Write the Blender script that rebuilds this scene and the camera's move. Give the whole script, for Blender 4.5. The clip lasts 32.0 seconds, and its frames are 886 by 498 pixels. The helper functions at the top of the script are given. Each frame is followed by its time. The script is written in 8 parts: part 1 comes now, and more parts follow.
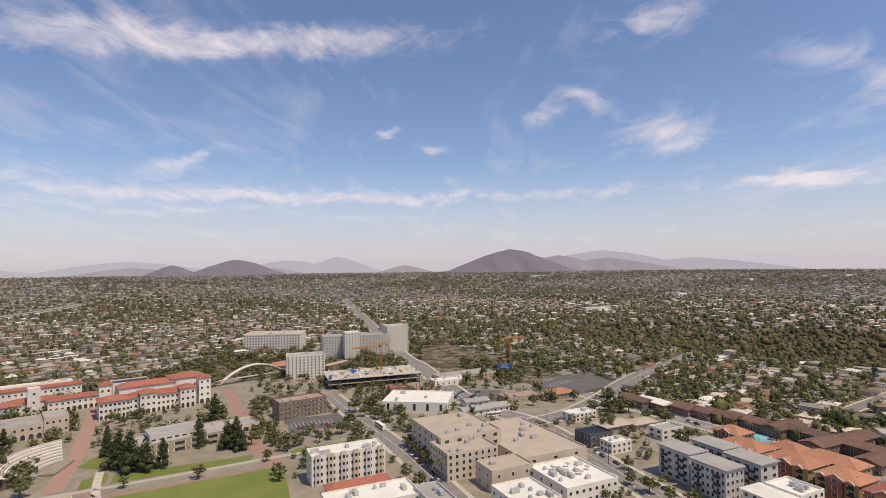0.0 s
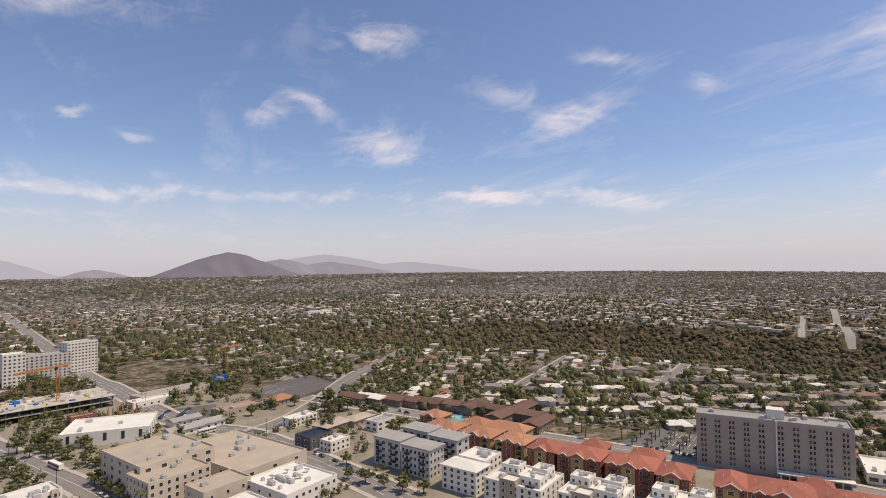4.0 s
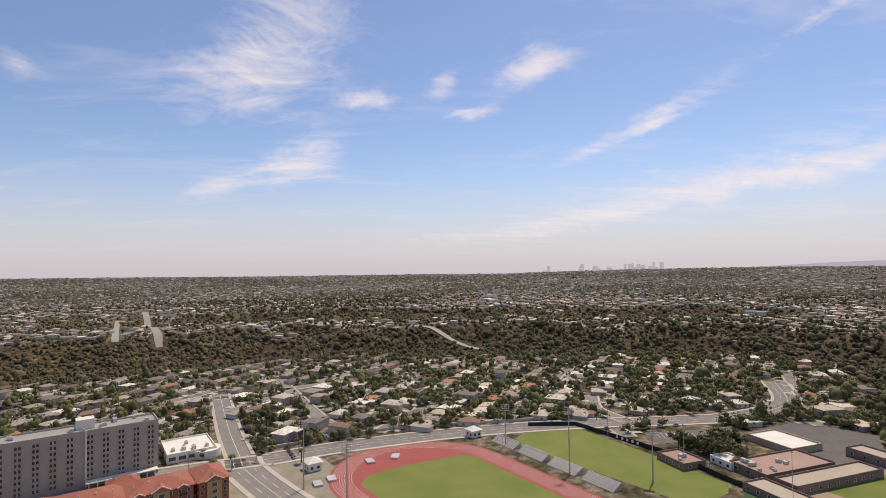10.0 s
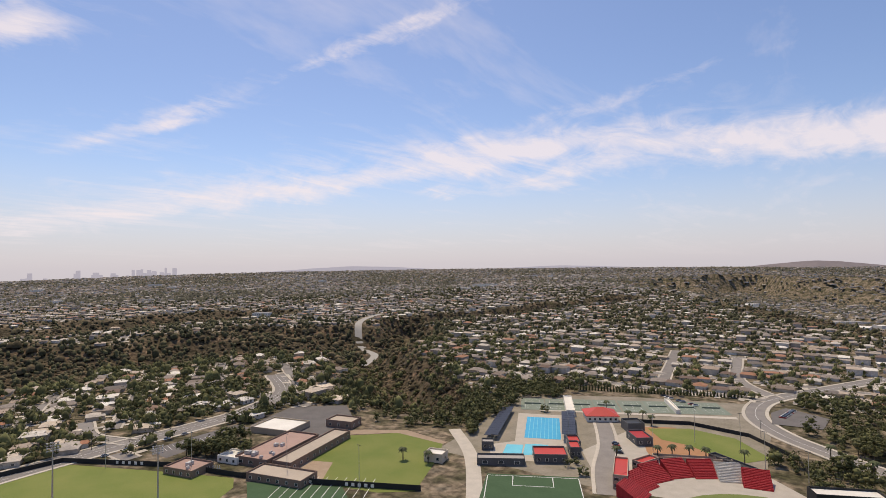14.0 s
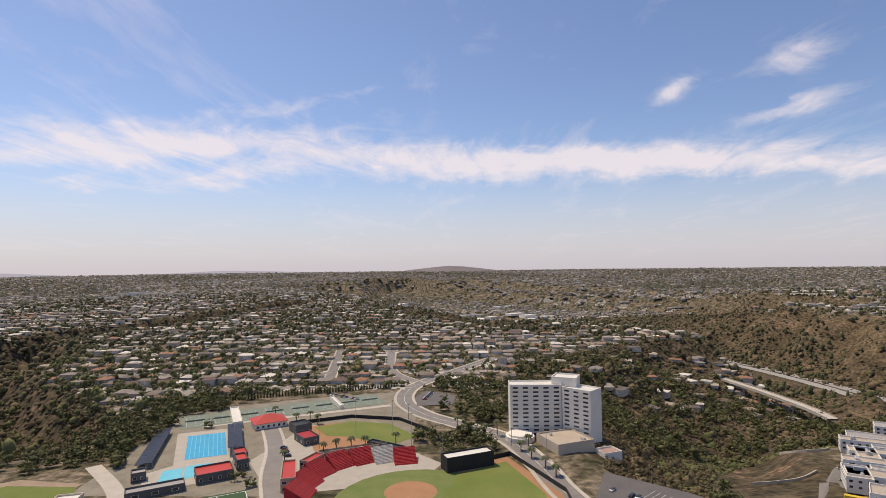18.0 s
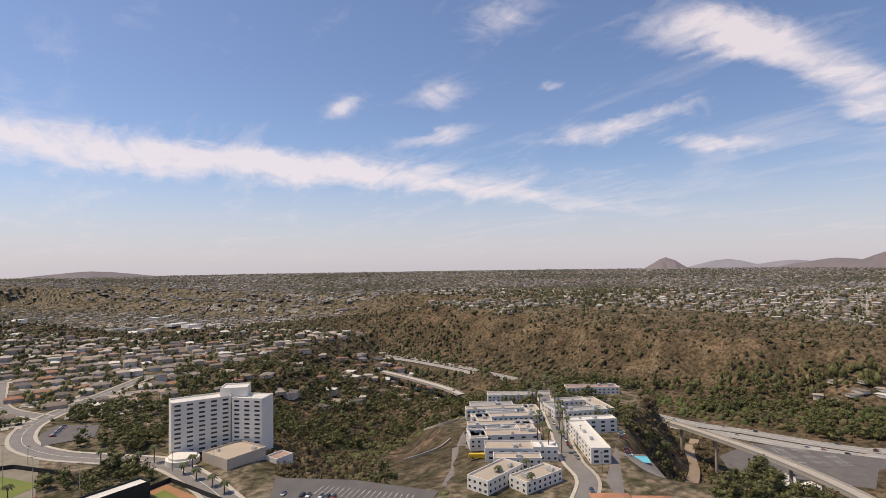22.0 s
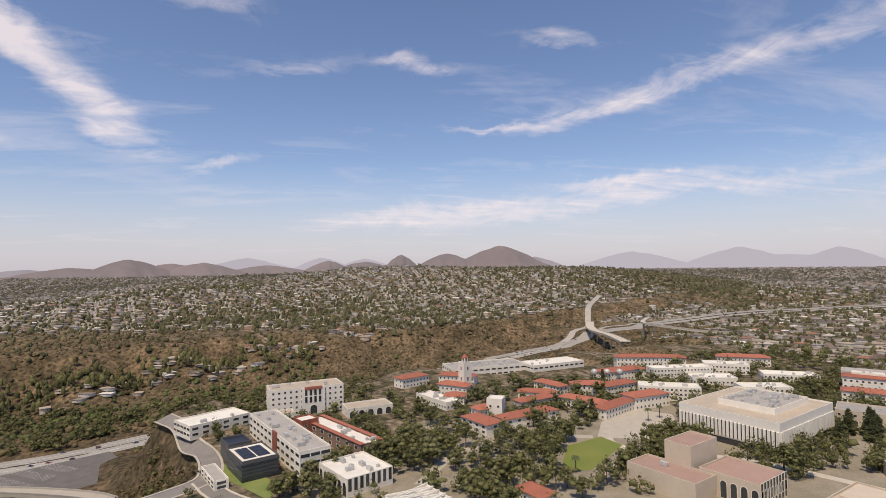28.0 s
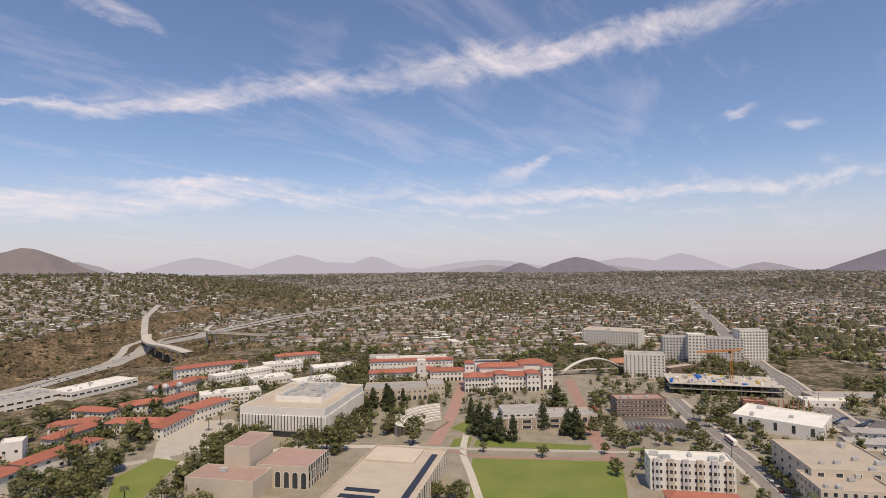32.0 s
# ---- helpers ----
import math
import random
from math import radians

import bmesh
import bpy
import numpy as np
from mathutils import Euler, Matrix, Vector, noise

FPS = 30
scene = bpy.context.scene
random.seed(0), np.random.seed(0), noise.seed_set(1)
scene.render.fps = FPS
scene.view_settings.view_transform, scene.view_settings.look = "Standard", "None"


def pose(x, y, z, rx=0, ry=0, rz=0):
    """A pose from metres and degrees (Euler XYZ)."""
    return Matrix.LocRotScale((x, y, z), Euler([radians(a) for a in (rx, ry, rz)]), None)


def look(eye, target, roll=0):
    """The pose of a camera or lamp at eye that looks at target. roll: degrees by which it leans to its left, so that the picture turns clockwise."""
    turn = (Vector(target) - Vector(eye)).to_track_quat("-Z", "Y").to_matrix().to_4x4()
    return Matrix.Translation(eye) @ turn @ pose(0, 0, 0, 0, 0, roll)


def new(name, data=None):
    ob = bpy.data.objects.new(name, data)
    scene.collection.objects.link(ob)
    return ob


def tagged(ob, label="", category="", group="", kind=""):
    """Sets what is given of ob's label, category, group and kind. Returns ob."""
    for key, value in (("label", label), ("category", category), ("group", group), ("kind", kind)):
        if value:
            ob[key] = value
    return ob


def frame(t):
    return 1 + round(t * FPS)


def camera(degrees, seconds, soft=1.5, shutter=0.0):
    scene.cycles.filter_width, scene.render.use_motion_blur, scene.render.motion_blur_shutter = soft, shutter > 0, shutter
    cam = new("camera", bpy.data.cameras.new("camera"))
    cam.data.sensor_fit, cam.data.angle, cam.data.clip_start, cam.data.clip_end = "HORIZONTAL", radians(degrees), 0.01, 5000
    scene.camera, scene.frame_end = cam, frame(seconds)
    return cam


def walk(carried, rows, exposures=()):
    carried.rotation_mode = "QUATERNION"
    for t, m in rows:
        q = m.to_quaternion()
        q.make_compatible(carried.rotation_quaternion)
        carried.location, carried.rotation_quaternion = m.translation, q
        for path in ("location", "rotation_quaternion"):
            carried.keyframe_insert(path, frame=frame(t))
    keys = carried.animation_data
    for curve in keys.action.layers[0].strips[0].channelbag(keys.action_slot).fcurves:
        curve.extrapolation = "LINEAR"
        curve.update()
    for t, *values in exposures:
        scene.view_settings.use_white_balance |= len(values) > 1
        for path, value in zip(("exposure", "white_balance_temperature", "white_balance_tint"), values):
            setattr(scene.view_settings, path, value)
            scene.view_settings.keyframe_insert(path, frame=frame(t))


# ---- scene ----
cam = camera(78.92, 32.0, soft=0.7)
PATH = [
    (0.0, pose(0.00, 0.00, 110.59, 91.761, 0.666, 0.000)),
    (0.5, pose(-0.07, 0.00, 110.59, 91.764, 0.660, -2.296)),
    (1.0, pose(-0.15, -0.04, 110.59, 91.776, 0.661, -4.798)),
    (1.5, pose(-0.25, -0.12, 110.57, 91.796, 0.667, -7.520)),
    (2.0, pose(-0.36, -0.25, 110.52, 91.783, 0.673, -10.956)),
    (2.5, pose(-0.45, -0.39, 110.44, 91.804, 0.699, -14.736)),
    (3.0, pose(-0.48, -0.54, 110.35, 91.813, 0.722, -19.051)),
    (3.5, pose(-0.44, -0.61, 110.27, 91.837, 0.736, -23.904)),
    (5.5, pose(-0.10, -0.68, 110.00, 91.767, 0.651, -44.781)),
    (6.0, pose(-0.14, -0.78, 109.97, 91.748, 0.638, -50.481)),
    (6.5, pose(-0.29, -0.92, 109.96, 91.719, 0.637, -55.742)),
    (7.0, pose(-0.46, -1.05, 109.98, 91.704, 0.651, -60.831)),
    (7.5, pose(-0.53, -1.08, 109.98, 91.686, 0.638, -65.812)),
    (8.0, pose(-0.45, -1.01, 109.97, 91.671, 0.659, -71.362)),
    (8.5, pose(-0.28, -0.88, 109.94, 91.650, 0.669, -76.757)),
    (9.0, pose(-0.06, -0.75, 109.91, 91.643, 0.686, -82.116)),
    (9.5, pose(0.12, -0.65, 109.88, 91.623, 0.705, -87.941)),
    (10.0, pose(0.12, -0.62, 109.87, 91.623, 0.700, -93.669)),
    (10.5, pose(-0.02, -0.69, 109.84, 91.619, 0.685, -99.320)),
    (11.0, pose(-0.21, -0.84, 109.80, 91.617, 0.676, -105.033)),
    (11.5, pose(-0.41, -1.02, 109.75, 91.629, 0.655, -111.764)),
    (12.0, pose(-0.62, -1.17, 109.71, 91.614, 0.725, -118.542)),
    (12.5, pose(-0.79, -1.25, 109.69, 91.599, 0.745, -124.795)),
    (13.0, pose(-0.93, -1.22, 109.70, 91.600, 0.733, -131.073)),
    (13.5, pose(-1.03, -1.07, 109.74, 91.597, 0.753, -137.116)),
    (14.0, pose(-1.11, -0.83, 109.80, 91.595, 0.753, -142.257)),
    (14.5, pose(-1.18, -0.56, 109.86, 91.591, 0.711, -146.998)),
    (15.0, pose(-1.23, -0.29, 109.92, 91.603, 0.697, -151.316)),
    (15.5, pose(-1.26, -0.06, 109.96, 91.622, 0.698, -155.753)),
    (17.5, pose(-1.24, 0.72, 110.05, 91.690, 0.760, -172.427)),
    (18.0, pose(-1.24, 0.92, 110.08, 91.688, 0.742, -176.286)),
    (18.5, pose(-1.22, 1.12, 110.10, 91.723, 0.757, -180.262)),
    (19.0, pose(-1.18, 1.32, 110.13, 91.755, 0.778, -184.263)),
    (19.5, pose(-1.08, 1.54, 110.16, 91.759, 0.806, -188.512)),
    (20.0, pose(-0.90, 1.71, 110.19, 91.780, 0.846, -192.539)),
    (20.5, pose(-0.64, 1.81, 110.22, 91.777, 0.816, -196.578)),
    (21.0, pose(-0.29, 1.82, 110.24, 91.775, 0.813, -200.777)),
    (21.5, pose(0.11, 1.71, 110.24, 91.752, 0.800, -205.501)),
    (22.0, pose(0.50, 1.46, 110.21, 91.736, 0.772, -210.201)),
    (22.5, pose(0.81, 1.10, 110.15, 91.721, 0.767, -214.935)),
    (23.0, pose(1.01, 0.70, 110.08, 91.738, 0.776, -219.863)),
    (23.5, pose(1.11, 0.37, 110.00, 91.742, 0.789, -225.518)),
    (24.0, pose(1.10, 0.17, 109.93, 91.754, 0.791, -231.222)),
    (24.5, pose(0.98, 0.08, 109.87, 91.762, 0.785, -236.822)),
    (25.0, pose(0.80, 0.07, 109.79, 91.742, 0.774, -242.420)),
    (25.5, pose(0.56, 0.10, 109.73, 91.759, 0.785, -248.338)),
    (27.5, pose(-0.34, 0.40, 109.47, 91.738, 0.802, -274.902)),
    (28.0, pose(-0.30, 0.34, 109.46, 91.728, 0.796, -281.183)),
    (28.5, pose(-0.01, 0.14, 109.51, 91.707, 0.811, -287.636)),
    (29.0, pose(0.49, -0.17, 109.61, 91.692, 0.797, -294.020)),
    (29.5, pose(1.04, -0.50, 109.72, 91.719, 0.768, -300.525)),
    (30.0, pose(1.58, -0.82, 109.81, 91.750, 0.724, -306.286)),
    (30.5, pose(2.08, -1.11, 109.88, 91.764, 0.695, -311.714)),
    (31.0, pose(2.47, -1.30, 109.94, 91.789, 0.692, -316.734)),
    (31.5, pose(2.74, -1.35, 109.97, 91.807, 0.680, -321.443)),
    (32.0, pose(2.93, -1.29, 109.99, 91.860, 0.655, -325.101)),
]
walk(cam, PATH, [(0.0, -0.12, 6600, 14), (32.0, -0.12, 6600, 14)])

# ---- sky, sun ----
SUN_AZ, SUN_EL = 124.0, 63.0          # degrees clockwise from +y, and above the horizon
sun_data = bpy.data.lights.new("sun", "SUN")
sun_data.energy, sun_data.angle, sun_data.color = 3.8, radians(0.53), (1.0, 0.87, 0.64)
sun = new("sun", sun_data)
to_sun = Vector((math.sin(radians(SUN_AZ)) * math.cos(radians(SUN_EL)), math.cos(radians(SUN_AZ)) * math.cos(radians(SUN_EL)), math.sin(radians(SUN_EL))))
sun.matrix_world = look(to_sun * 400 + Vector((0, 0, 300)), (0, 0, 300))


def build_sky():
    w = bpy.data.worlds.new("sky")
    scene.world = w
    w.use_nodes = True
    nt = w.node_tree
    nt.nodes.clear()
    N, L = nt.nodes.new, nt.links.new

    def val(op, *args):
        n = N("ShaderNodeMath")
        n.operation = op
        for k, a in enumerate(args):
            if isinstance(a, (int, float)):
                n.inputs[k].default_value = a
            else:
                L(a, n.inputs[k])
        return n.outputs[0]

    out, bg = N("ShaderNodeOutputWorld"), N("ShaderNodeBackground")
    L(bg.outputs[0], out.inputs[0])
    bg.inputs[1].default_value = 0.135
    sky = N("ShaderNodeTexSky")
    sky.sky_type, sky.sun_disc = "NISHITA", False
    sky.sun_elevation, sky.sun_rotation = radians(SUN_EL), radians(SUN_AZ)
    sky.altitude, sky.air_density, sky.dust_density, sky.ozone_density = 250, 1.0, 0.65, 2.4
    tc = N("ShaderNodeTexCoord")
    xyz = N("ShaderNodeSeparateXYZ")
    L(tc.outputs["Generated"], xyz.inputs[0])
    X, Y, Z = xyz.outputs
    el = val("MULTIPLY", val("ARCSINE", Z), 57.2958)
    # fibrous noise on a flat high layer, and tufted noise over the dome
    zc = val("ADD", val("MAXIMUM", Z, 0.0), 0.10)
    comb = N("ShaderNodeCombineXYZ")
    L(val("DIVIDE", X, zc), comb.inputs[0])
    L(val("DIVIDE", Y, zc), comb.inputs[1])

    def fibre(src, rot, size, scale, detail, distort, rough=0.62):
        mp = N("ShaderNodeMapping")
        mp.inputs["Rotation"].default_value = (0, 0, radians(rot))
        mp.inputs["Scale"].default_value = size
        L(src, mp.inputs[0])
        nz = N("ShaderNodeTexNoise")
        nz.inputs["Scale"].default_value, nz.inputs["Detail"].default_value = scale, detail
        nz.inputs["Roughness"].default_value, nz.inputs["Distortion"].default_value = rough, distort
        L(mp.outputs[0], nz.inputs["Vector"])
        return nz.outputs["Fac"]

    dome = tc.outputs["Generated"]
    soft, fine = fibre(comb.outputs[0], 25, (1.0, 0.55, 1), 1.1, 5, 0.8), fibre(comb.outputs[0], -15, (1.0, 0.3, 1), 3.0, 8, 1.2)
    tuft = fibre(dome, 20, (1, 1, 2.6), 9.0, 10, 2.2, 0.64)
    wob = val("MULTIPLY", val("SUBTRACT", fibre(dome, 40, (1, 1, 1.6), 7.0, 4, 0.6), 0.5), 7.0)
    az = val("MULTIPLY", val("ARCTAN2", X, Y), 57.2958)
    el = val("ADD", el, val("MULTIPLY", wob, 0.55))
    total = None
    for a0, e0, length, thick, slope, power in CLOUDS:
        u = val("WRAP", val("SUBTRACT", az, float(a0)), 180.0, -180.0)
        v = val("MULTIPLY", val("SUBTRACT", val("MULTIPLY_ADD", u, float(-slope), el), float(e0)), 0.85 / thick)
        u = val("MULTIPLY", u, 0.87 / length)
        q = val("MULTIPLY_ADD", u, u, val("MULTIPLY", v, v))
        m = val("MULTIPLY", val("POWER", 0.3679, q), float(power))
        total = m if total is None else val("ADD", total, m)
    tex = val("SUBTRACT", val("ADD", val("MULTIPLY", tuft, 0.5), val("MULTIPLY", fine, 0.5)), 0.5)
    dens = val("MULTIPLY", val("SUBTRACT", val("MULTIPLY_ADD", tex, 2.6, val("MULTIPLY", total, 0.66)), 0.15), 1.08)
    dens = val("MULTIPLY", val("MAXIMUM", dens, 0.0), val("MINIMUM", val("MULTIPLY", total, 1.25), 1.0))
    veil = val("MULTIPLY", val("MAXIMUM", val("SUBTRACT", val("ADD", soft, val("MULTIPLY", fine, 0.6)), 0.84), 0.0), 1.0)
    dens = val("MINIMUM", val("ADD", val("MULTIPLY", dens, 0.80), veil), 0.80)
    low = N("ShaderNodeMapRange")
    low.inputs[1].default_value, low.inputs[2].default_value = 0.0, 0.05
    L(Z, low.inputs[0])
    dens = val("MULTIPLY", dens, low.outputs[0])
    # thin summer haze towards the horizon
    hz = N("ShaderNodeMapRange")
    hz.interpolation_type = "SMOOTHSTEP"
    hz.inputs[1].default_value, hz.inputs[2].default_value = 0.20, -0.01
    hz.inputs[3].default_value, hz.inputs[4].default_value = 0.0, 0.75
    L(Z, hz.inputs[0])
    m1 = N("ShaderNodeMix")
    m1.data_type = "RGBA"
    L(hz.outputs[0], m1.inputs["Factor"])
    tint = N("ShaderNodeMix")
    tint.data_type, tint.blend_type = "RGBA", "MULTIPLY"
    tint.inputs["Factor"].default_value = 1.0
    L(sky.outputs[0], tint.inputs[6])
    tint.inputs[7].default_value = (0.94, 0.93, 0.99, 1)
    L(tint.outputs[2], m1.inputs[6])
    m1.inputs[7].default_value = (4.85, 4.66, 5.15, 1)
    m2 = N("ShaderNodeMix")
    m2.data_type = "RGBA"
    L(dens, m2.inputs["Factor"])
    L(m1.outputs[2], m2.inputs[6])
    m2.inputs[7].default_value = (7.3, 6.65, 6.6, 1)
    L(m2.outputs[2], bg.inputs[0])


# thin cirrus: bearing, elevation, length, thickness, slope, density
CLOUDS = [
    (-32, 20.3, 26, 1.4, 0.10, 1.05), (-62, 15.5, 9, 0.9, 0.2, 0.9), (-10, 7.2, 40, 0.6, 0.0, 0.9), (-70, 5.6, 16, 1.2, 0.1, 0.9),
    (74, 18, 7, 3.0, 0.15, 0.8), (114, 13.5, 7, 0.8, 0.4, 1.1), (128, 8, 30, 1.2, 0.16, 1.35), (185, 10.3, 30, 1.5, -0.04, 1.3), (212, 8, 22, 0.9, -0.13, 1.0),
]
CLOUDS += [
    (22, 23, 5, 2.0, 0.1, 0.9), (11, 15, 2.2, 1.0, 0.1, 1.0), (23, 12.3, 4, 1.6, -0.2, 0.9), (15, 16.6, 2.6, 1.0, -0.3, 0.9), (43, 15, 4.5, 1.4, 0.2, 0.9),
    (33, 7.6, 4, 0.6, -0.12, 1.1), (47, 6.6, 6, 0.9, -0.1, 1.0), (-6, 13.5, 1.3, 0.6, 0, 1.1), (-1, 12.4, 1.3, 0.5, 0, 1.1),
]
CLOUDS += [
    (-30, 8.4, 22, 1.2, 0.0, 0.42), (-28, 5.8, 14, 0.4, 0.0, 0.7), (-8, 5.0, 7, 0.4, 0.0, 0.6), (-20, 22.4, 20, 1.2, 0.02, 0.4), (76, 20, 9, 4.0, 0.2, 0.34), (80, 9.5, 7, 2.6, 0.3, 0.34), (24, 14, 5, 2.2, 0.2, 0.34), (120, 9.0, 18, 1.0, 0.15, 0.45), (178, 11.5, 24, 1.6, -0.03, 0.4), (243, 19, 8, 2.6, -0.4, 0.36),
    (86, 17, 3, 0.9, 0.1, 1.0), (79, 11, 4, 1.9, 0.4, 0.9), (71, 8, 3, 1.0, 0.3, 0.9), (36, 17.5, 4, 1.4, -0.2, 0.8), (46, 20.5, 3, 0.9, -0.2, 0.8),
    (104, 19.5, 5, 1.4, 0.3, 0.9), (94, 18.5, 1.6, 1.1, 0.5, 1.0), (97, 15.7, 2.6, 0.5, 0.1, 1.0), (79, 25, 6, 2.4, 0.1, 0.8), (55, 17, 1.6, 1.0, 0, 0.8),
    (153, 8.8, 5, 0.8, 0.1, 1.0), (142, 7.6, 2.2, 0.5, 0.1, 1.0), (136, 23, 10, 0.8, 0.35, 1.0), (160, 16, 14, 0.6, 0.2, 0.6), (103, 20.5, 3, 1.5, 0.2, 0.9),
]
CLOUDS += [
    (210, 17.8, 2.6, 1.3, 0.1, 1.0), (200, 16.4, 2.2, 0.9, 0.3, 1.0), (210, 13.7, 4, 0.8, 0.15, 1.1), (229, 13.8, 7, 1.0, 0.12, 1.2), (237, 11.3, 4.5, 0.7, -0.15, 1.0),
    (217, 25, 4, 2.0, 0.2, 0.9), (237, 21, 6, 1.7, -0.2, 1.0), (222, 18, 1.2, 0.6, 0, 1.0), (245, 17, 7.5, 1.3, -0.6, 1.2), (249, 12.4, 2.2, 0.9, -0.3, 1.0),
    (259, 10, 3.4, 0.5, 0.2, 0.9), (266, 20, 5, 0.9, 0.1, 0.7), (257, 25, 5, 1.4, 0, 0.7), (277, 21, 3, 0.8, 0.1, 0.8), (277, 5.4, 9, 0.9, 0.1, 0.9),
    (299, 8.4, 5, 0.5, 0, 1.2), (294, 22, 4, 0.9, -0.15, 0.8), (286, 14, 5, 0.4, 0, 0.9), (281, 20, 2.4, 0.7, 0, 0.8), (335, 10.6, 4, 0.7, 0.25, 0.9),
]
build_sky()

# ---- the lie of the land ----
VALLEYS = []      # runs of (x, y, depth), floor half-width, outer half-width
HILLS = []        # x, y, height, spread


def smooth(a, b, v):
    k = np.clip((v - a) / (b - a), 0, 1)
    return k * k * (3 - 2 * k)


def valley(run, floor, rim):
    VALLEYS.append((run, floor, rim))


# freeway valley, from the wide valley in the west round the north to the east
valley([(500, -3200, 95), (146, -2095, 92), (-410, -1128, 80), (-546, -651, 68), (-575, -325, 60), (-670, -118, 56), (-760, 132, 50), (-830, 326, 40), (-930, 480, 24), (-1010, 903, 12), (-1000, 1500, 4)], 85, 205)
valley([(-575, -325, 56), (-385, -195, 52)], 58, 116)
valley([(-530, -190, 50), (-465, -185, 46)], 30, 82)
valley([(-120, -300, 14), (-175, -395, 34), (-235, -490, 48)], 10, 72)
valley([(-225, -475, 40), (-300, -585, 56), (-440, -760, 66)], 14, 190)
valley([(262, -316, 3), (300, -350, 20), (352, -396, 30), (585, -560, 38), (700, -800, 45), (500, -1500, 80)], 6, 58)
valley([(330, 870, 20), (640, 600, 34), (800, 180, 36), (800, -280, 36), (640, -600, 40)], 50, 190)
valley([(1150, 700, 20), (1250, 0, 25), (1150, -700, 30)], 30, 160)
valley([(-300, -1500, 60), (300, -2600, 90)], 250, 600)


def hill(x, y, h, spread):
    HILLS.append((x, y, h, spread))


hill(-1950, 150, 92, 480)
hill(-1750, 900, 84, 520)
hill(-2300, -500, 55, 420)
hill(-1500, -420, 40, 260)
hill(-1250, -900, 34, 330)
hill(-900, -1500, 30, 420)
hill(-1200, 2000, 50, 500)
hill(60, 2600, 46, 300)
hill(900, -1700, 25, 500)


def terrain(x, y):
    """Height of the land; takes numbers or arrays."""
    x, y = np.asarray(x, float), np.asarray(y, float)
    d = np.hypot(x, y)
    # the far land stands higher to the north and west than over the coastal plain
    rise = np.interp(np.degrees(np.arctan2(x, y)) % 360, [0, 30, 50, 75, 100, 113, 125, 147, 184, 240, 290, 360], [52, 52, 48, 22, 18, 46, 58, 62, 54, 60, 58, 52])
    z = rise * smooth(1700, 4850, d)
    for hx, hy, h, s in HILLS:
        z = z + h * np.exp(-((x - hx) ** 2 + (y - hy) ** 2) / (s * s))
    cut = np.zeros_like(z)
    for run, floor, rim in VALLEYS:
        best = np.zeros_like(z)
        for (ax, ay, ad), (bx, by, bd) in zip(run, run[1:]):
            vx, vy = bx - ax, by - ay
            t = np.clip(((x - ax) * vx + (y - ay) * vy) / (vx * vx + vy * vy), 0, 1)
            away = np.hypot(x - ax - t * vx, y - ay - t * vy)
            wave = 1 + 0.16 * np.sin(x * 0.021 + y * 0.013) + 0.1 * np.sin(y * 0.047 - x * 0.03)
            best = np.maximum(best, (ad + t * (bd - ad)) * (1 - smooth(floor, rim, away * wave)))
        cut = np.maximum(cut, best)
    return z - cut


def steep(x, y):
    """How far the land is cut or tilted there: 0 on the flat mesas."""
    e = 6.0
    return np.hypot(terrain(np.asarray(x) + e, y) - terrain(np.asarray(x) - e, y), terrain(x, np.asarray(y) + e) - terrain(x, np.asarray(y) - e)) / (2 * e)

# ---- materials ----
MATS = {}


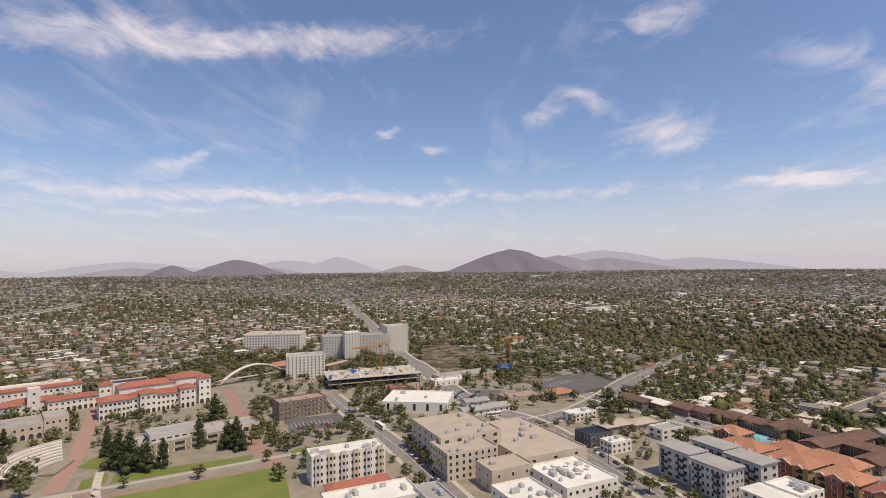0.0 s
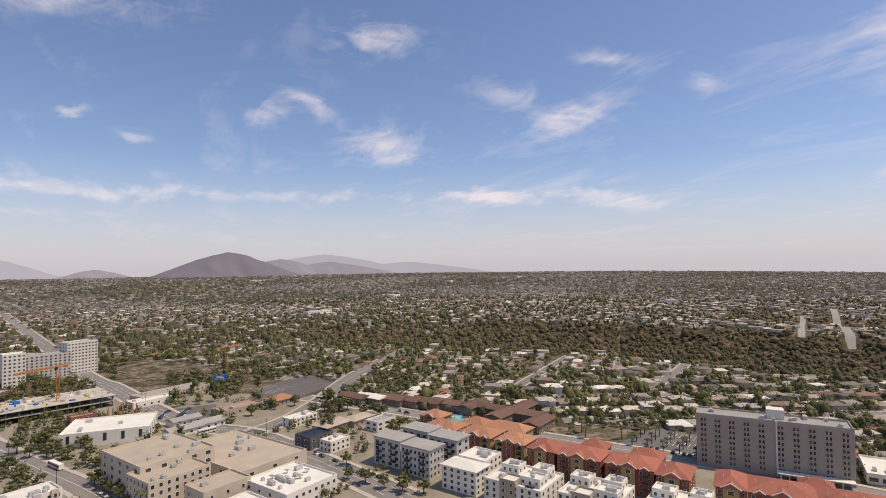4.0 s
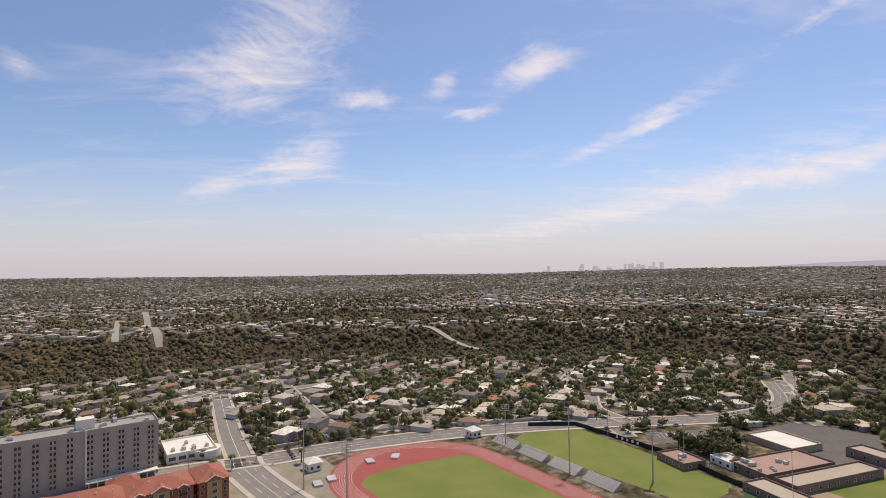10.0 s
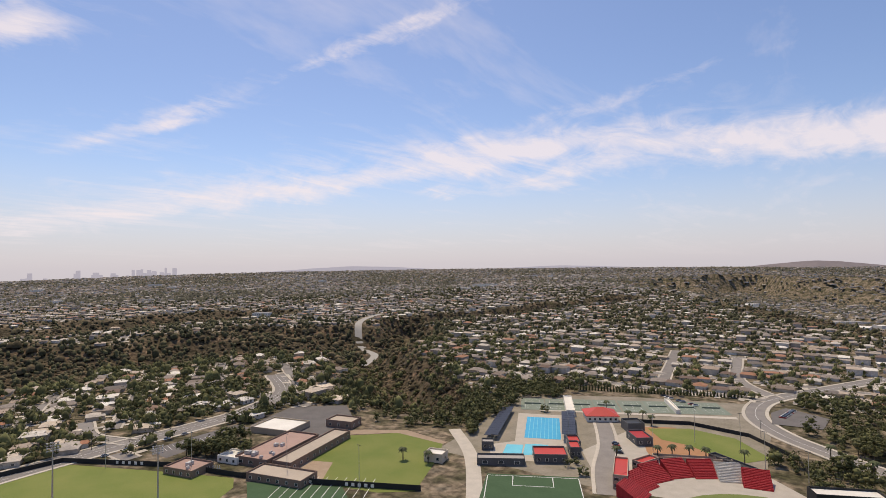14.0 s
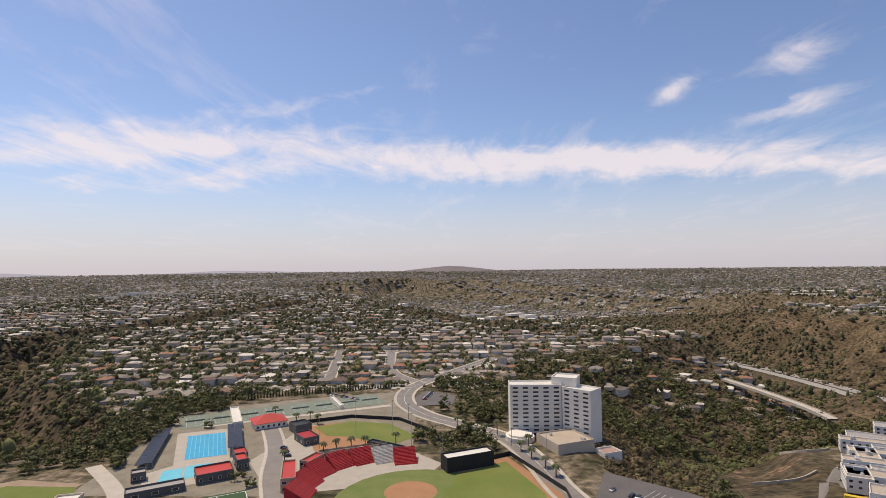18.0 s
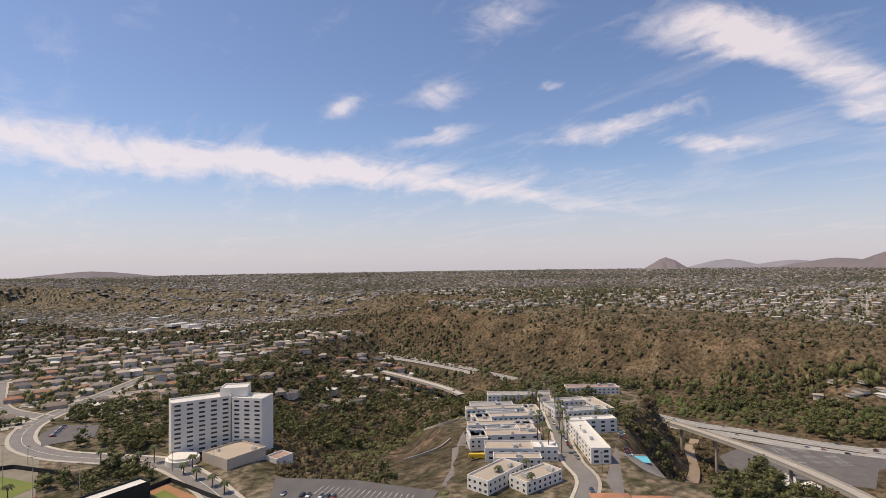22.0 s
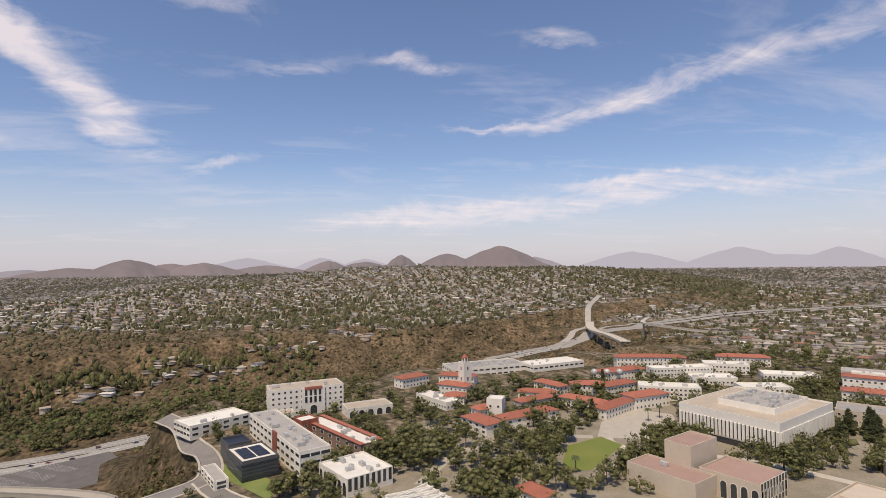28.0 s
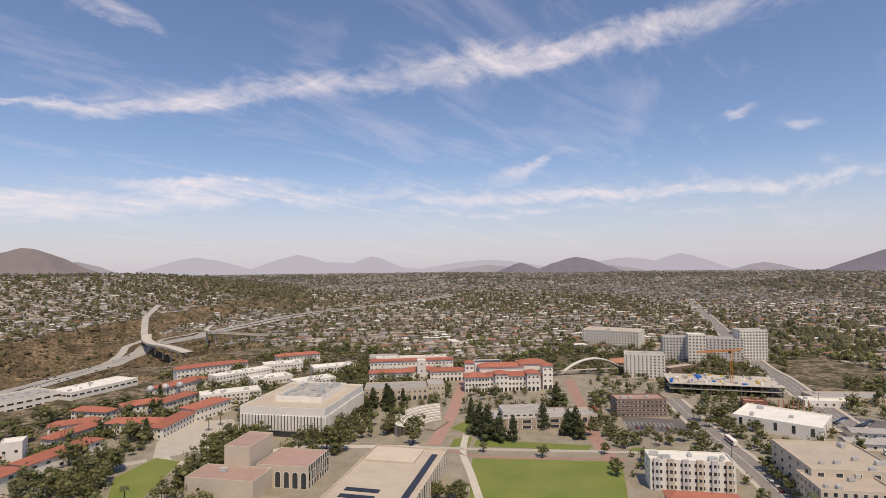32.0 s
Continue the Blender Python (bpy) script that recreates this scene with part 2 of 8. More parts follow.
def mat(name, a, b=None, size=6.0, rough=0.85, bump=0.0, metal=0.0, vary=0.12, fine=0.0, spec=0.3):
    """Two tones of one surface, mixed by noise of that size in metres and a finer grain; vary: difference from piece to piece."""
    m = bpy.data.materials.new(name)
    m.use_nodes = True
    nt = m.node_tree
    N, L = nt.nodes.new, nt.links.new
    p = nt.nodes["Principled BSDF"]
    b = b or tuple(c * 0.8 for c in a)
    geo = N("ShaderNodeNewGeometry")
    n1, n2 = N("ShaderNodeTexNoise"), N("ShaderNodeTexNoise")
    n1.inputs["Scale"].default_value, n1.inputs["Detail"].default_value = 1.0 / size, 4
    n2.inputs["Scale"].default_value, n2.inputs["Detail"].default_value = 1.0 / (fine or size * 0.13), 3
    L(geo.outputs["Position"], n1.inputs["Vector"])
    L(geo.outputs["Position"], n2.inputs["Vector"])
    add = N("ShaderNodeMath")
    add.operation = "MULTIPLY_ADD"
    L(n1.outputs["Fac"], add.inputs[0])
    add.inputs[1].default_value = 1.7
    L(n2.outputs["Fac"], add.inputs[2])
    r = N("ShaderNodeMapRange")
    r.inputs[1].default_value, r.inputs[2].default_value = 0.85, 1.85
    L(add.outputs[0], r.inputs[0])
    mix = N("ShaderNodeMix")
    mix.data_type = "RGBA"
    L(r.outputs[0], mix.inputs["Factor"])
    mix.inputs[6].default_value, mix.inputs[7].default_value = (*a, 1), (*b, 1)
    col = mix.outputs[2]
    if vary:
        info, hsv = N("ShaderNodeObjectInfo"), N("ShaderNodeHueSaturation")
        add2 = N("ShaderNodeMath")
        L(info.outputs["Random"], add2.inputs[0])
        L(geo.outputs["Random Per Island"], add2.inputs[1])
        fr = N("ShaderNodeMath")
        fr.operation = "FRACT"
        L(add2.outputs[0], fr.inputs[0])
        vr = N("ShaderNodeMapRange")
        vr.inputs[3].default_value, vr.inputs[4].default_value = 1 - vary, 1 + vary
        L(fr.outputs[0], vr.inputs[0])
        L(vr.outputs[0], hsv.inputs["Value"])
        L(col, hsv.inputs["Color"])
        col = hsv.outputs[0]
    L(col, p.inputs["Base Color"])
    p.inputs["Roughness"].default_value, p.inputs["Metallic"].default_value = rough, metal
    p.inputs["Specular IOR Level"].default_value = spec
    if bump:
        bn = N("ShaderNodeBump")
        bn.inputs["Strength"].default_value, bn.inputs["Distance"].default_value = min(1, bump), 0.1
        L(n2.outputs["Fac"], bn.inputs["Height"])
        L(bn.outputs[0], p.inputs["Normal"])
    MATS[name] = m
    return m


def palette(name, colours, rough=0.85):
    """One surface whose colour differs from piece to piece among a few."""
    m = bpy.data.materials.new(name)
    m.use_nodes = True
    nt = m.node_tree
    N, L = nt.nodes.new, nt.links.new
    p = nt.nodes["Principled BSDF"]
    geo, info, nz = N("ShaderNodeNewGeometry"), N("ShaderNodeObjectInfo"), N("ShaderNodeTexNoise")
    nz.inputs["Scale"].default_value, nz.inputs["Detail"].default_value = 0.6, 4
    L(geo.outputs["Position"], nz.inputs["Vector"])
    add, fr = N("ShaderNodeMath"), N("ShaderNodeMath")
    fr.operation = "FRACT"
    L(geo.outputs["Random Per Island"], add.inputs[0])
    L(info.outputs["Random"], add.inputs[1])
    L(add.outputs[0], fr.inputs[0])
    ramp = N("ShaderNodeValToRGB")
    ramp.color_ramp.interpolation = "CONSTANT"
    els = ramp.color_ramp.elements
    while len(els) < len(colours):
        els.new(0.5)
    for k, c in enumerate(colours):
        els[k].position, els[k].color = k / len(colours), (*c, 1)
    L(fr.outputs[0], ramp.inputs[0])
    mul = N("ShaderNodeMix")
    mul.data_type, mul.blend_type = "RGBA", "MULTIPLY"
    mul.inputs["Factor"].default_value = 1.0
    vr = N("ShaderNodeMapRange")
    vr.inputs[1].default_value, vr.inputs[2].default_value, vr.inputs[3].default_value, vr.inputs[4].default_value = 0.3, 0.7, 0.78, 1.12
    L(nz.outputs["Fac"], vr.inputs[0])
    L(ramp.outputs[0], mul.inputs[6])
    L(vr.outputs[0], mul.inputs[7])
    L(mul.outputs[2], p.inputs["Base Color"])
    p.inputs["Roughness"].default_value, p.inputs["Specular IOR Level"].default_value = rough, 0.25
    MATS[name] = m
    return m


mat("asphalt", (0.17, 0.155, 0.145), (0.12, 0.11, 0.105), 9, 0.9, 0.2)
mat("street", (0.27, 0.245, 0.22), (0.2, 0.18, 0.165), 8, 0.9, 0.2)
mat("freeway", (0.40, 0.37, 0.33), (0.32, 0.3, 0.27), 14, 0.9, 0.1)
mat("concrete", (0.54, 0.48, 0.40), (0.43, 0.385, 0.32), 5, 0.85, 0.2)
mat("paving", (0.35, 0.30, 0.235), (0.20, 0.175, 0.12), 11, 0.85, 0.2)
mat("brick_paving", (0.40, 0.24, 0.19), (0.30, 0.19, 0.15), 5, 0.85, 0.2)
mat("lawn", (0.125, 0.17, 0.032), (0.21, 0.22, 0.06), 22, 0.95, 0.5, vary=0.04, fine=0.7)
mat("dry_lawn", (0.22, 0.24, 0.08), (0.13, 0.18, 0.045), 9, 0.95, 0.5, fine=0.7)
mat("turf", (0.045, 0.088, 0.038), (0.062, 0.11, 0.05), 10, 0.9, 0.2, vary=0.03)
mat("clay", (0.42, 0.22, 0.11), (0.34, 0.18, 0.09), 7, 0.95, 0.2, vary=0.03)
mat("bare_soil", (0.40, 0.30, 0.21), (0.30, 0.22, 0.15), 6, 0.95, 0.4)
mat("track", (0.38, 0.10, 0.085), (0.33, 0.085, 0.07), 7, 0.85, 0.1, vary=0.03)
mat("court", (0.21, 0.245, 0.195), (0.18, 0.21, 0.165), 6, 0.85, 0.0, vary=0.03)
mat("line_paint", (0.78, 0.77, 0.74), (0.66, 0.65, 0.62), 3, 0.8, vary=0.0)
mat("yellow_paint", (0.70, 0.48, 0.05), None, 3, 0.8, vary=0.0)
mat("white_wall", (0.82, 0.77, 0.685), (0.72, 0.67, 0.59), 7, 0.85, 0.1, vary=0.05)
mat("grey_wall", (0.60, 0.57, 0.545), (0.52, 0.49, 0.465), 7, 0.85, 0.1, vary=0.05)
mat("dark_wall", (0.13, 0.125, 0.125), (0.09, 0.09, 0.09), 6, 0.8, vary=0.05)
mat("beige_wall", (0.60, 0.51, 0.40), (0.52, 0.435, 0.34), 7, 0.85, 0.1, vary=0.05)
mat("tan_wall", (0.44, 0.36, 0.27), (0.37, 0.30, 0.22), 6, 0.85, 0.1, vary=0.05)
mat("ochre_wall", (0.44, 0.31, 0.14), (0.37, 0.26, 0.12), 5, 0.85, 0.1, vary=0.05)
mat("brick_wall", (0.33, 0.115, 0.075), (0.26, 0.09, 0.06), 3, 0.85, 0.2, vary=0.06)
mat("brown_wall", (0.27, 0.185, 0.14), (0.20, 0.14, 0.11), 4, 0.85, 0.2, vary=0.06)
mat("tower_wall", (0.45, 0.40, 0.34), (0.38, 0.335, 0.285), 5, 0.85, 0.1, vary=0.03)
mat("white_roof", (0.80, 0.765, 0.69), (0.66, 0.62, 0.55), 9, 0.8, 0.1, vary=0.05, fine=1.0)
mat("tan_roof", (0.50, 0.42, 0.33), (0.41, 0.34, 0.27), 9, 0.9, 0.1, vary=0.06, fine=1.0)
mat("grey_roof", (0.42, 0.39, 0.36), (0.32, 0.30, 0.28), 8, 0.9, 0.1, vary=0.08, fine=1.0)
mat("pink_roof", (0.42, 0.28, 0.23), (0.34, 0.23, 0.19), 8, 0.9, 0.1, vary=0.05, fine=1.0)
mat("red_tile", (0.40, 0.145, 0.095), (0.32, 0.115, 0.075), 4, 0.8, 0.5, vary=0.10, fine=0.5)
mat("orange_tile", (0.47, 0.23, 0.135), (0.38, 0.18, 0.105), 4, 0.8, 0.5, vary=0.10, fine=0.5)
mat("brown_shingle", (0.20, 0.115, 0.085), (0.14, 0.08, 0.06), 4, 0.9, 0.5, vary=0.12, fine=0.5)
mat("red_metal", (0.55, 0.055, 0.04), (0.47, 0.05, 0.035), 6, 0.5, vary=0.05)
mat("red_seat", (0.42, 0.03, 0.035), (0.34, 0.025, 0.03), 2, 0.6, vary=0.12)
mat("dark_metal", (0.06, 0.06, 0.06), (0.045, 0.045, 0.045), 2, 0.5, metal=0.3, vary=0.1)
mat("steel", (0.5, 0.5, 0.5), (0.42, 0.42, 0.42), 2, 0.45, metal=0.6, vary=0.05)
mat("aluminium", (0.55, 0.54, 0.52), (0.45, 0.44, 0.42), 2, 0.5, metal=0.2, vary=0.08)
mat("glass", (0.035, 0.04, 0.045), (0.06, 0.065, 0.07), 3, 0.08, vary=0.35, spec=0.6)
mat("dark_opening", (0.05, 0.045, 0.04), None, 3, 0.7, vary=0.2)
mat("solar_panel", (0.02, 0.022, 0.035), (0.03, 0.032, 0.045), 2, 0.4, vary=0.15, spec=0.25)
mat("pool_water", (0.14, 0.52, 0.62), (0.18, 0.60, 0.68), 5, 0.12, vary=0.0, spec=0.5)
mat("pool_deep", (0.03, 0.34, 0.56), (0.05, 0.42, 0.62), 5, 0.12, vary=0.0, spec=0.5)
mat("sign_blue", (0.03, 0.17, 0.55), None, 3, 0.6, vary=0.0)
mat("black_screen", (0.025, 0.025, 0.026), (0.035, 0.034, 0.033), 4, 0.85, vary=0.1)
mat("crane_paint", (0.72, 0.30, 0.06), None, 3, 0.5, vary=0.05)
mat("bark", (0.15, 0.115, 0.085), (0.10, 0.08, 0.06), 1, 0.95, 0.5)
mat("leaf", (0.078, 0.084, 0.03), (0.15, 0.142, 0.056), 3.0, 0.9, 0.0, vary=0.45, fine=0.8)
mat("leaf_pale", (0.10, 0.105, 0.04), (0.17, 0.16, 0.075), 3.0, 0.9, 0.0, vary=0.35, fine=0.8)
mat("conifer_leaf", (0.042, 0.05, 0.02), (0.075, 0.08, 0.034), 2.0, 0.9, 0.0, vary=0.3, fine=0.6)
mat("town_leaf", (0.062, 0.063, 0.028), (0.115, 0.104, 0.05), 5.0, 0.9, 0.0, vary=0.45, fine=1.5)
mat("palm_leaf", (0.07, 0.085, 0.035), (0.11, 0.12, 0.055), 1.0, 0.8, vary=0.2)
mat("brush", (0.082, 0.072, 0.034), (0.17, 0.122, 0.068), 12, 0.95, 0.0, vary=0.45, fine=2)
mat("creek_green", (0.065, 0.085, 0.026), (0.11, 0.125, 0.045), 12, 0.95, 0.0, vary=0.35, fine=2)
# distant foliage, greyed so that its colour carries the haze
mat("hazed_leaf", (0.06, 0.06, 0.042), (0.10, 0.094, 0.068), 40, 0.95, 0.0, vary=0.4, fine=8)
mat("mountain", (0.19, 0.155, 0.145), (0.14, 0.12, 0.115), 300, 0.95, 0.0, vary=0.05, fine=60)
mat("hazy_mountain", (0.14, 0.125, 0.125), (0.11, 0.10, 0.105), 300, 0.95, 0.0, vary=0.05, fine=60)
mat("haze_glow", (0.10, 0.10, 0.11), (0.09, 0.09, 0.10), 600, 0.95, 0.0, vary=0.03, fine=150)
# haze before the backdrop ranges is painted in as emission on them
mat("haze_blue_peak", (0.12, 0.105, 0.11), (0.095, 0.085, 0.09), 200, 0.95, 0.0, vary=0.03, fine=40)
for name, glow in (("haze_blue_peak", (0.10, 0.093, 0.12)), ("mountain", (0.055, 0.05, 0.06)), ("hazy_mountain", (0.24, 0.225, 0.25)), ("haze_glow", (0.44, 0.415, 0.455))):
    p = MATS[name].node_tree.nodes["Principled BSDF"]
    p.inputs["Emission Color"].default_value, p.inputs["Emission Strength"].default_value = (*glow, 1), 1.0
ROOFS = [(0.50, 0.44, 0.37), (0.36, 0.29, 0.23), (0.74, 0.69, 0.61), (0.25, 0.165, 0.115), (0.55, 0.46, 0.36), (0.82, 0.77, 0.69), (0.42, 0.37, 0.32), (0.42, 0.20, 0.115), (0.22, 0.185, 0.16), (0.66, 0.56, 0.45), (0.30, 0.255, 0.22), (0.60, 0.54, 0.47)]
palette("house_roof", ROOFS)
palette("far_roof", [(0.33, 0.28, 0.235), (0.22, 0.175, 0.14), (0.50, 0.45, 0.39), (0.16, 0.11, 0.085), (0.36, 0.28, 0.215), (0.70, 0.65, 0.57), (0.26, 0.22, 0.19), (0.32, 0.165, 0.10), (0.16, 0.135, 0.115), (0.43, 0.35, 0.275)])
# flatter, cooler roof tones: distance haze put into the palette
palette("hazed_roof", [(0.27, 0.235, 0.205), (0.19, 0.16, 0.145), (0.34, 0.30, 0.265), (0.15, 0.125, 0.11), (0.25, 0.21, 0.18), (0.46, 0.42, 0.375), (0.21, 0.185, 0.17), (0.24, 0.165, 0.125), (0.16, 0.145, 0.135), (0.29, 0.25, 0.215)])
palette("house_wall", [(0.62, 0.55, 0.46), (0.50, 0.42, 0.34), (0.70, 0.66, 0.60), (0.46, 0.40, 0.36), (0.56, 0.46, 0.36), (0.64, 0.58, 0.52)])
palette("car_paint", [(0.75, 0.75, 0.74), (0.08, 0.08, 0.09), (0.5, 0.5, 0.5), (0.28, 0.29, 0.30), (0.70, 0.69, 0.66), (0.35, 0.04, 0.03), (0.04, 0.04, 0.05), (0.10, 0.14, 0.24)], 0.3)


def ground_mat():
    m = bpy.data.materials.new("land")
    m.use_nodes = True
    nt = m.node_tree
    N, L = nt.nodes.new, nt.links.new
    p = nt.nodes["Principled BSDF"]
    p.inputs["Roughness"].default_value, p.inputs["Specular IOR Level"].default_value = 0.95, 0.1
    geo = N("ShaderNodeNewGeometry")

    def nz(scale, detail=5):
        n = N("ShaderNodeTexNoise")
        n.inputs["Scale"].default_value, n.inputs["Detail"].default_value = scale, detail
        L(geo.outputs["Position"], n.inputs["Vector"])
        return n.outputs["Fac"]

    def ramp(fac, stops):
        r = N("ShaderNodeValToRGB")
        els = r.color_ramp.elements
        while len(els) < len(stops):
            els.new(0.5)
        for e, (pos, c) in zip(els, stops):
            e.position, e.color = pos, (*c, 1)
        L(fac, r.inputs[0])
        return r.outputs[0]

    town = ramp(nz(0.06), [(0.32, (0.065, 0.062, 0.03)), (0.46, (0.115, 0.098, 0.06)), (0.58, (0.25, 0.195, 0.135)), (0.68, (0.155, 0.13, 0.095))])
    wild = ramp(nz(0.03, 7), [(0.30, (0.07, 0.056, 0.032)), (0.45, (0.12, 0.088, 0.052)), (0.58, (0.175, 0.126, 0.074)), (0.72, (0.26, 0.18, 0.115))])
    scrub = ramp(nz(0.05, 7), [(0.32, (0.058, 0.05, 0.03)), (0.5, (0.09, 0.07, 0.043)), (0.62, (0.15, 0.105, 0.066)), (0.74, (0.27, 0.175, 0.11))])

    def cover(name, under, over):
        at, mix = N("ShaderNodeAttribute"), N("ShaderNodeMix")
        at.attribute_name = name
        mix.data_type = "RGBA"
        L(at.outputs["Fac"], mix.inputs["Factor"])
        L(under, mix.inputs[6])
        L(over, mix.inputs[7])
        return mix.outputs[2]

    speck = N("ShaderNodeMapRange")
    speck.inputs[1].default_value, speck.inputs[2].default_value, speck.inputs[3].default_value, speck.inputs[4].default_value = 0.38, 0.64, 0.5, 1.35
    L(nz(0.22, 6), speck.inputs[0])
    grain = N("ShaderNodeMix")
    grain.data_type, grain.blend_type = "RGBA", "MULTIPLY"
    grain.inputs["Factor"].default_value = 1.0
    L(cover("wild", town, cover("scrub", wild, scrub)), grain.inputs[6])
    L(speck.outputs[0], grain.inputs[7])
    L(grain.outputs[2], p.inputs["Base Color"])
    bn = N("ShaderNodeBump")
    bn.inputs["Strength"].default_value, bn.inputs["Distance"].default_value = 0.6, 0.8
    L(nz(0.4), bn.inputs["Height"])
    L(bn.outputs[0], p.inputs["Normal"])
    MATS["land"] = m


ground_mat()

# ---- helpers for meshes ----
def part(name, bm, material, parent=None, label=""):
    """Links a bmesh, or a mesh, as one object under a thing or a part."""
    if isinstance(bm, bpy.types.Mesh):
        me = bm
    else:
        me = bpy.data.meshes.new(name)
        bm.to_mesh(me)
        bm.free()
        me.materials.append(MATS[material])
    ob = new(name, me)
    if parent is not None:
        ob.parent = parent
    return tagged(ob, label)


def add_box(bm, x, y, z, w, d, h, rot=0.0, top=1.0):
    """A box on its base centre; top: how far it narrows."""
    c, s = math.cos(radians(rot)), math.sin(radians(rot))
    vs = []
    for k, zz in ((1.0, z), (top, z + h)):
        for u, v in ((-1, -1), (1, -1), (1, 1), (-1, 1)):
            a, b = u * w / 2 * k, v * d / 2 * k
            vs.append(bm.verts.new((x + a * c - b * s, y + a * s + b * c, zz)))
    for q in ((3, 2, 1, 0), (4, 5, 6, 7), (0, 1, 5, 4), (1, 2, 6, 5), (2, 3, 7, 6), (3, 0, 4, 7)):
        bm.faces.new([vs[k] for k in q])
    return vs


def add_prism(bm, pts, z0, z1):
    """A straight prism over a plan outline, given anticlockwise."""
    lo = [bm.verts.new((x, y, z0)) for x, y in pts]
    hi = [bm.verts.new((x, y, z1)) for x, y in pts]
    n = len(pts)
    bm.faces.new(hi)
    bm.faces.new(lo[::-1])
    for k in range(n):
        bm.faces.new((lo[k], lo[(k + 1) % n], hi[(k + 1) % n], hi[k]))


def add_tube(bm, x, y, z, r0, r1, h, n=8):
    ring = []
    for zz, r in ((z, r0), (z + h, r1)):
        ring.append([bm.verts.new((x + r * math.cos(2 * math.pi * k / n), y + r * math.sin(2 * math.pi * k / n), zz)) for k in range(n)])
    for k in range(n):
        bm.faces.new((ring[0][k], ring[0][(k + 1) % n], ring[1][(k + 1) % n], ring[1][k]))
    bm.faces.new(ring[1])
    bm.faces.new(ring[0][::-1])


def mesh_of(name, verts, faces, material):
    me = bpy.data.meshes.new(name)
    me.from_pydata(verts, [], faces)
    if material:
        me.materials.append(MATS[material])
    return me


def bulk(name, V, F, material):
    """A mesh of many alike pieces from arrays: V (n, 3), F (m, k)."""
    me = bpy.data.meshes.new(name)
    V, F = np.ascontiguousarray(V, np.float32), np.ascontiguousarray(F, np.int32)
    k = F.shape[1]
    me.vertices.add(len(V))
    me.vertices.foreach_set("co", V.ravel())
    me.loops.add(F.size)
    me.loops.foreach_set("vertex_index", F.ravel())
    me.polygons.add(len(F))
    me.polygons.foreach_set("loop_start", np.arange(0, F.size, k, dtype=np.int32))
    me.materials.append(MATS[material])
    me.update(calc_edges=True)
    return me


# ---- ground ----
def wildness(x, y):
    """1 on canyon sides and open hills, 0 in town."""
    s = np.clip(steep(x, y) * 3.6 - 0.42, 0, 1)
    z = terrain(x, y)
    d = np.hypot(x, y)
    s = np.maximum(s, smooth(-8, -22, z) * (d < 1700))
    north = np.exp(-(((x + 790) / 170) ** 2 + ((y + 400) / 430) ** 2) * 0.8)
    south = np.exp(-(((x + 190) / 130) ** 2 + ((y + 520) / 150) ** 2))
    bank = np.exp(-(((x + 168) / 46) ** 2 + ((y + 335) / 75) ** 2))
    return np.clip(np.maximum(s, np.maximum(np.maximum(north, south), bank) * 1.3), 0, 1) * smooth(2000, 1350, d)


def scrubby(x, y):
    """1 where canyons are grown over with dark brush, 0 where their sides are dry grass."""
    az = np.degrees(np.arctan2(x, y)) % 360
    lean = np.clip(np.minimum((az - 5) / 15, (212 - az) / 15), 0, 1)
    low = smooth(-30, -56, terrain(x, y)) * 0.5
    near = smooth(620, 480, np.hypot(x, y)) * 0.9
    return np.maximum(np.maximum(lean, low), near)


def build_ground():
    rings = np.concatenate([[0.5], np.arange(20, 700, 7.0), np.arange(700, 1500, 14.0), np.arange(1500, 4960, 45.0)])
    na = 420
    ang = np.linspace(0, 2 * np.pi, na, endpoint=False)
    R, A = np.meshgrid(rings, ang, indexing="ij")
    x, y = R * np.sin(A), R * np.cos(A)
    z = terrain(x, y)
    V = np.stack([x, y, z], -1).reshape(-1, 3)
    i = np.arange(len(rings) - 1)[:, None] * na + np.arange(na)[None]
    j = np.arange(len(rings) - 1)[:, None] * na + (np.arange(na)[None] + 1) % na
    F = np.stack([i, j, j + na, i + na], -1).reshape(-1, 4)[:, ::-1]
    me = bulk("ground", V, F, "land")
    at = me.attributes.new("wild", "FLOAT", "POINT")
    at.data.foreach_set("value", wildness(x, y).ravel().astype(np.float32))
    at = me.attributes.new("scrub", "FLOAT", "POINT")
    at.data.foreach_set("value", scrubby(x, y).ravel().astype(np.float32))
    me.polygons.foreach_set("use_smooth", np.ones(len(F), bool))
    tagged(new("ground", me), "dry tan ground of the town with brushy canyons", kind="structure")


build_ground()


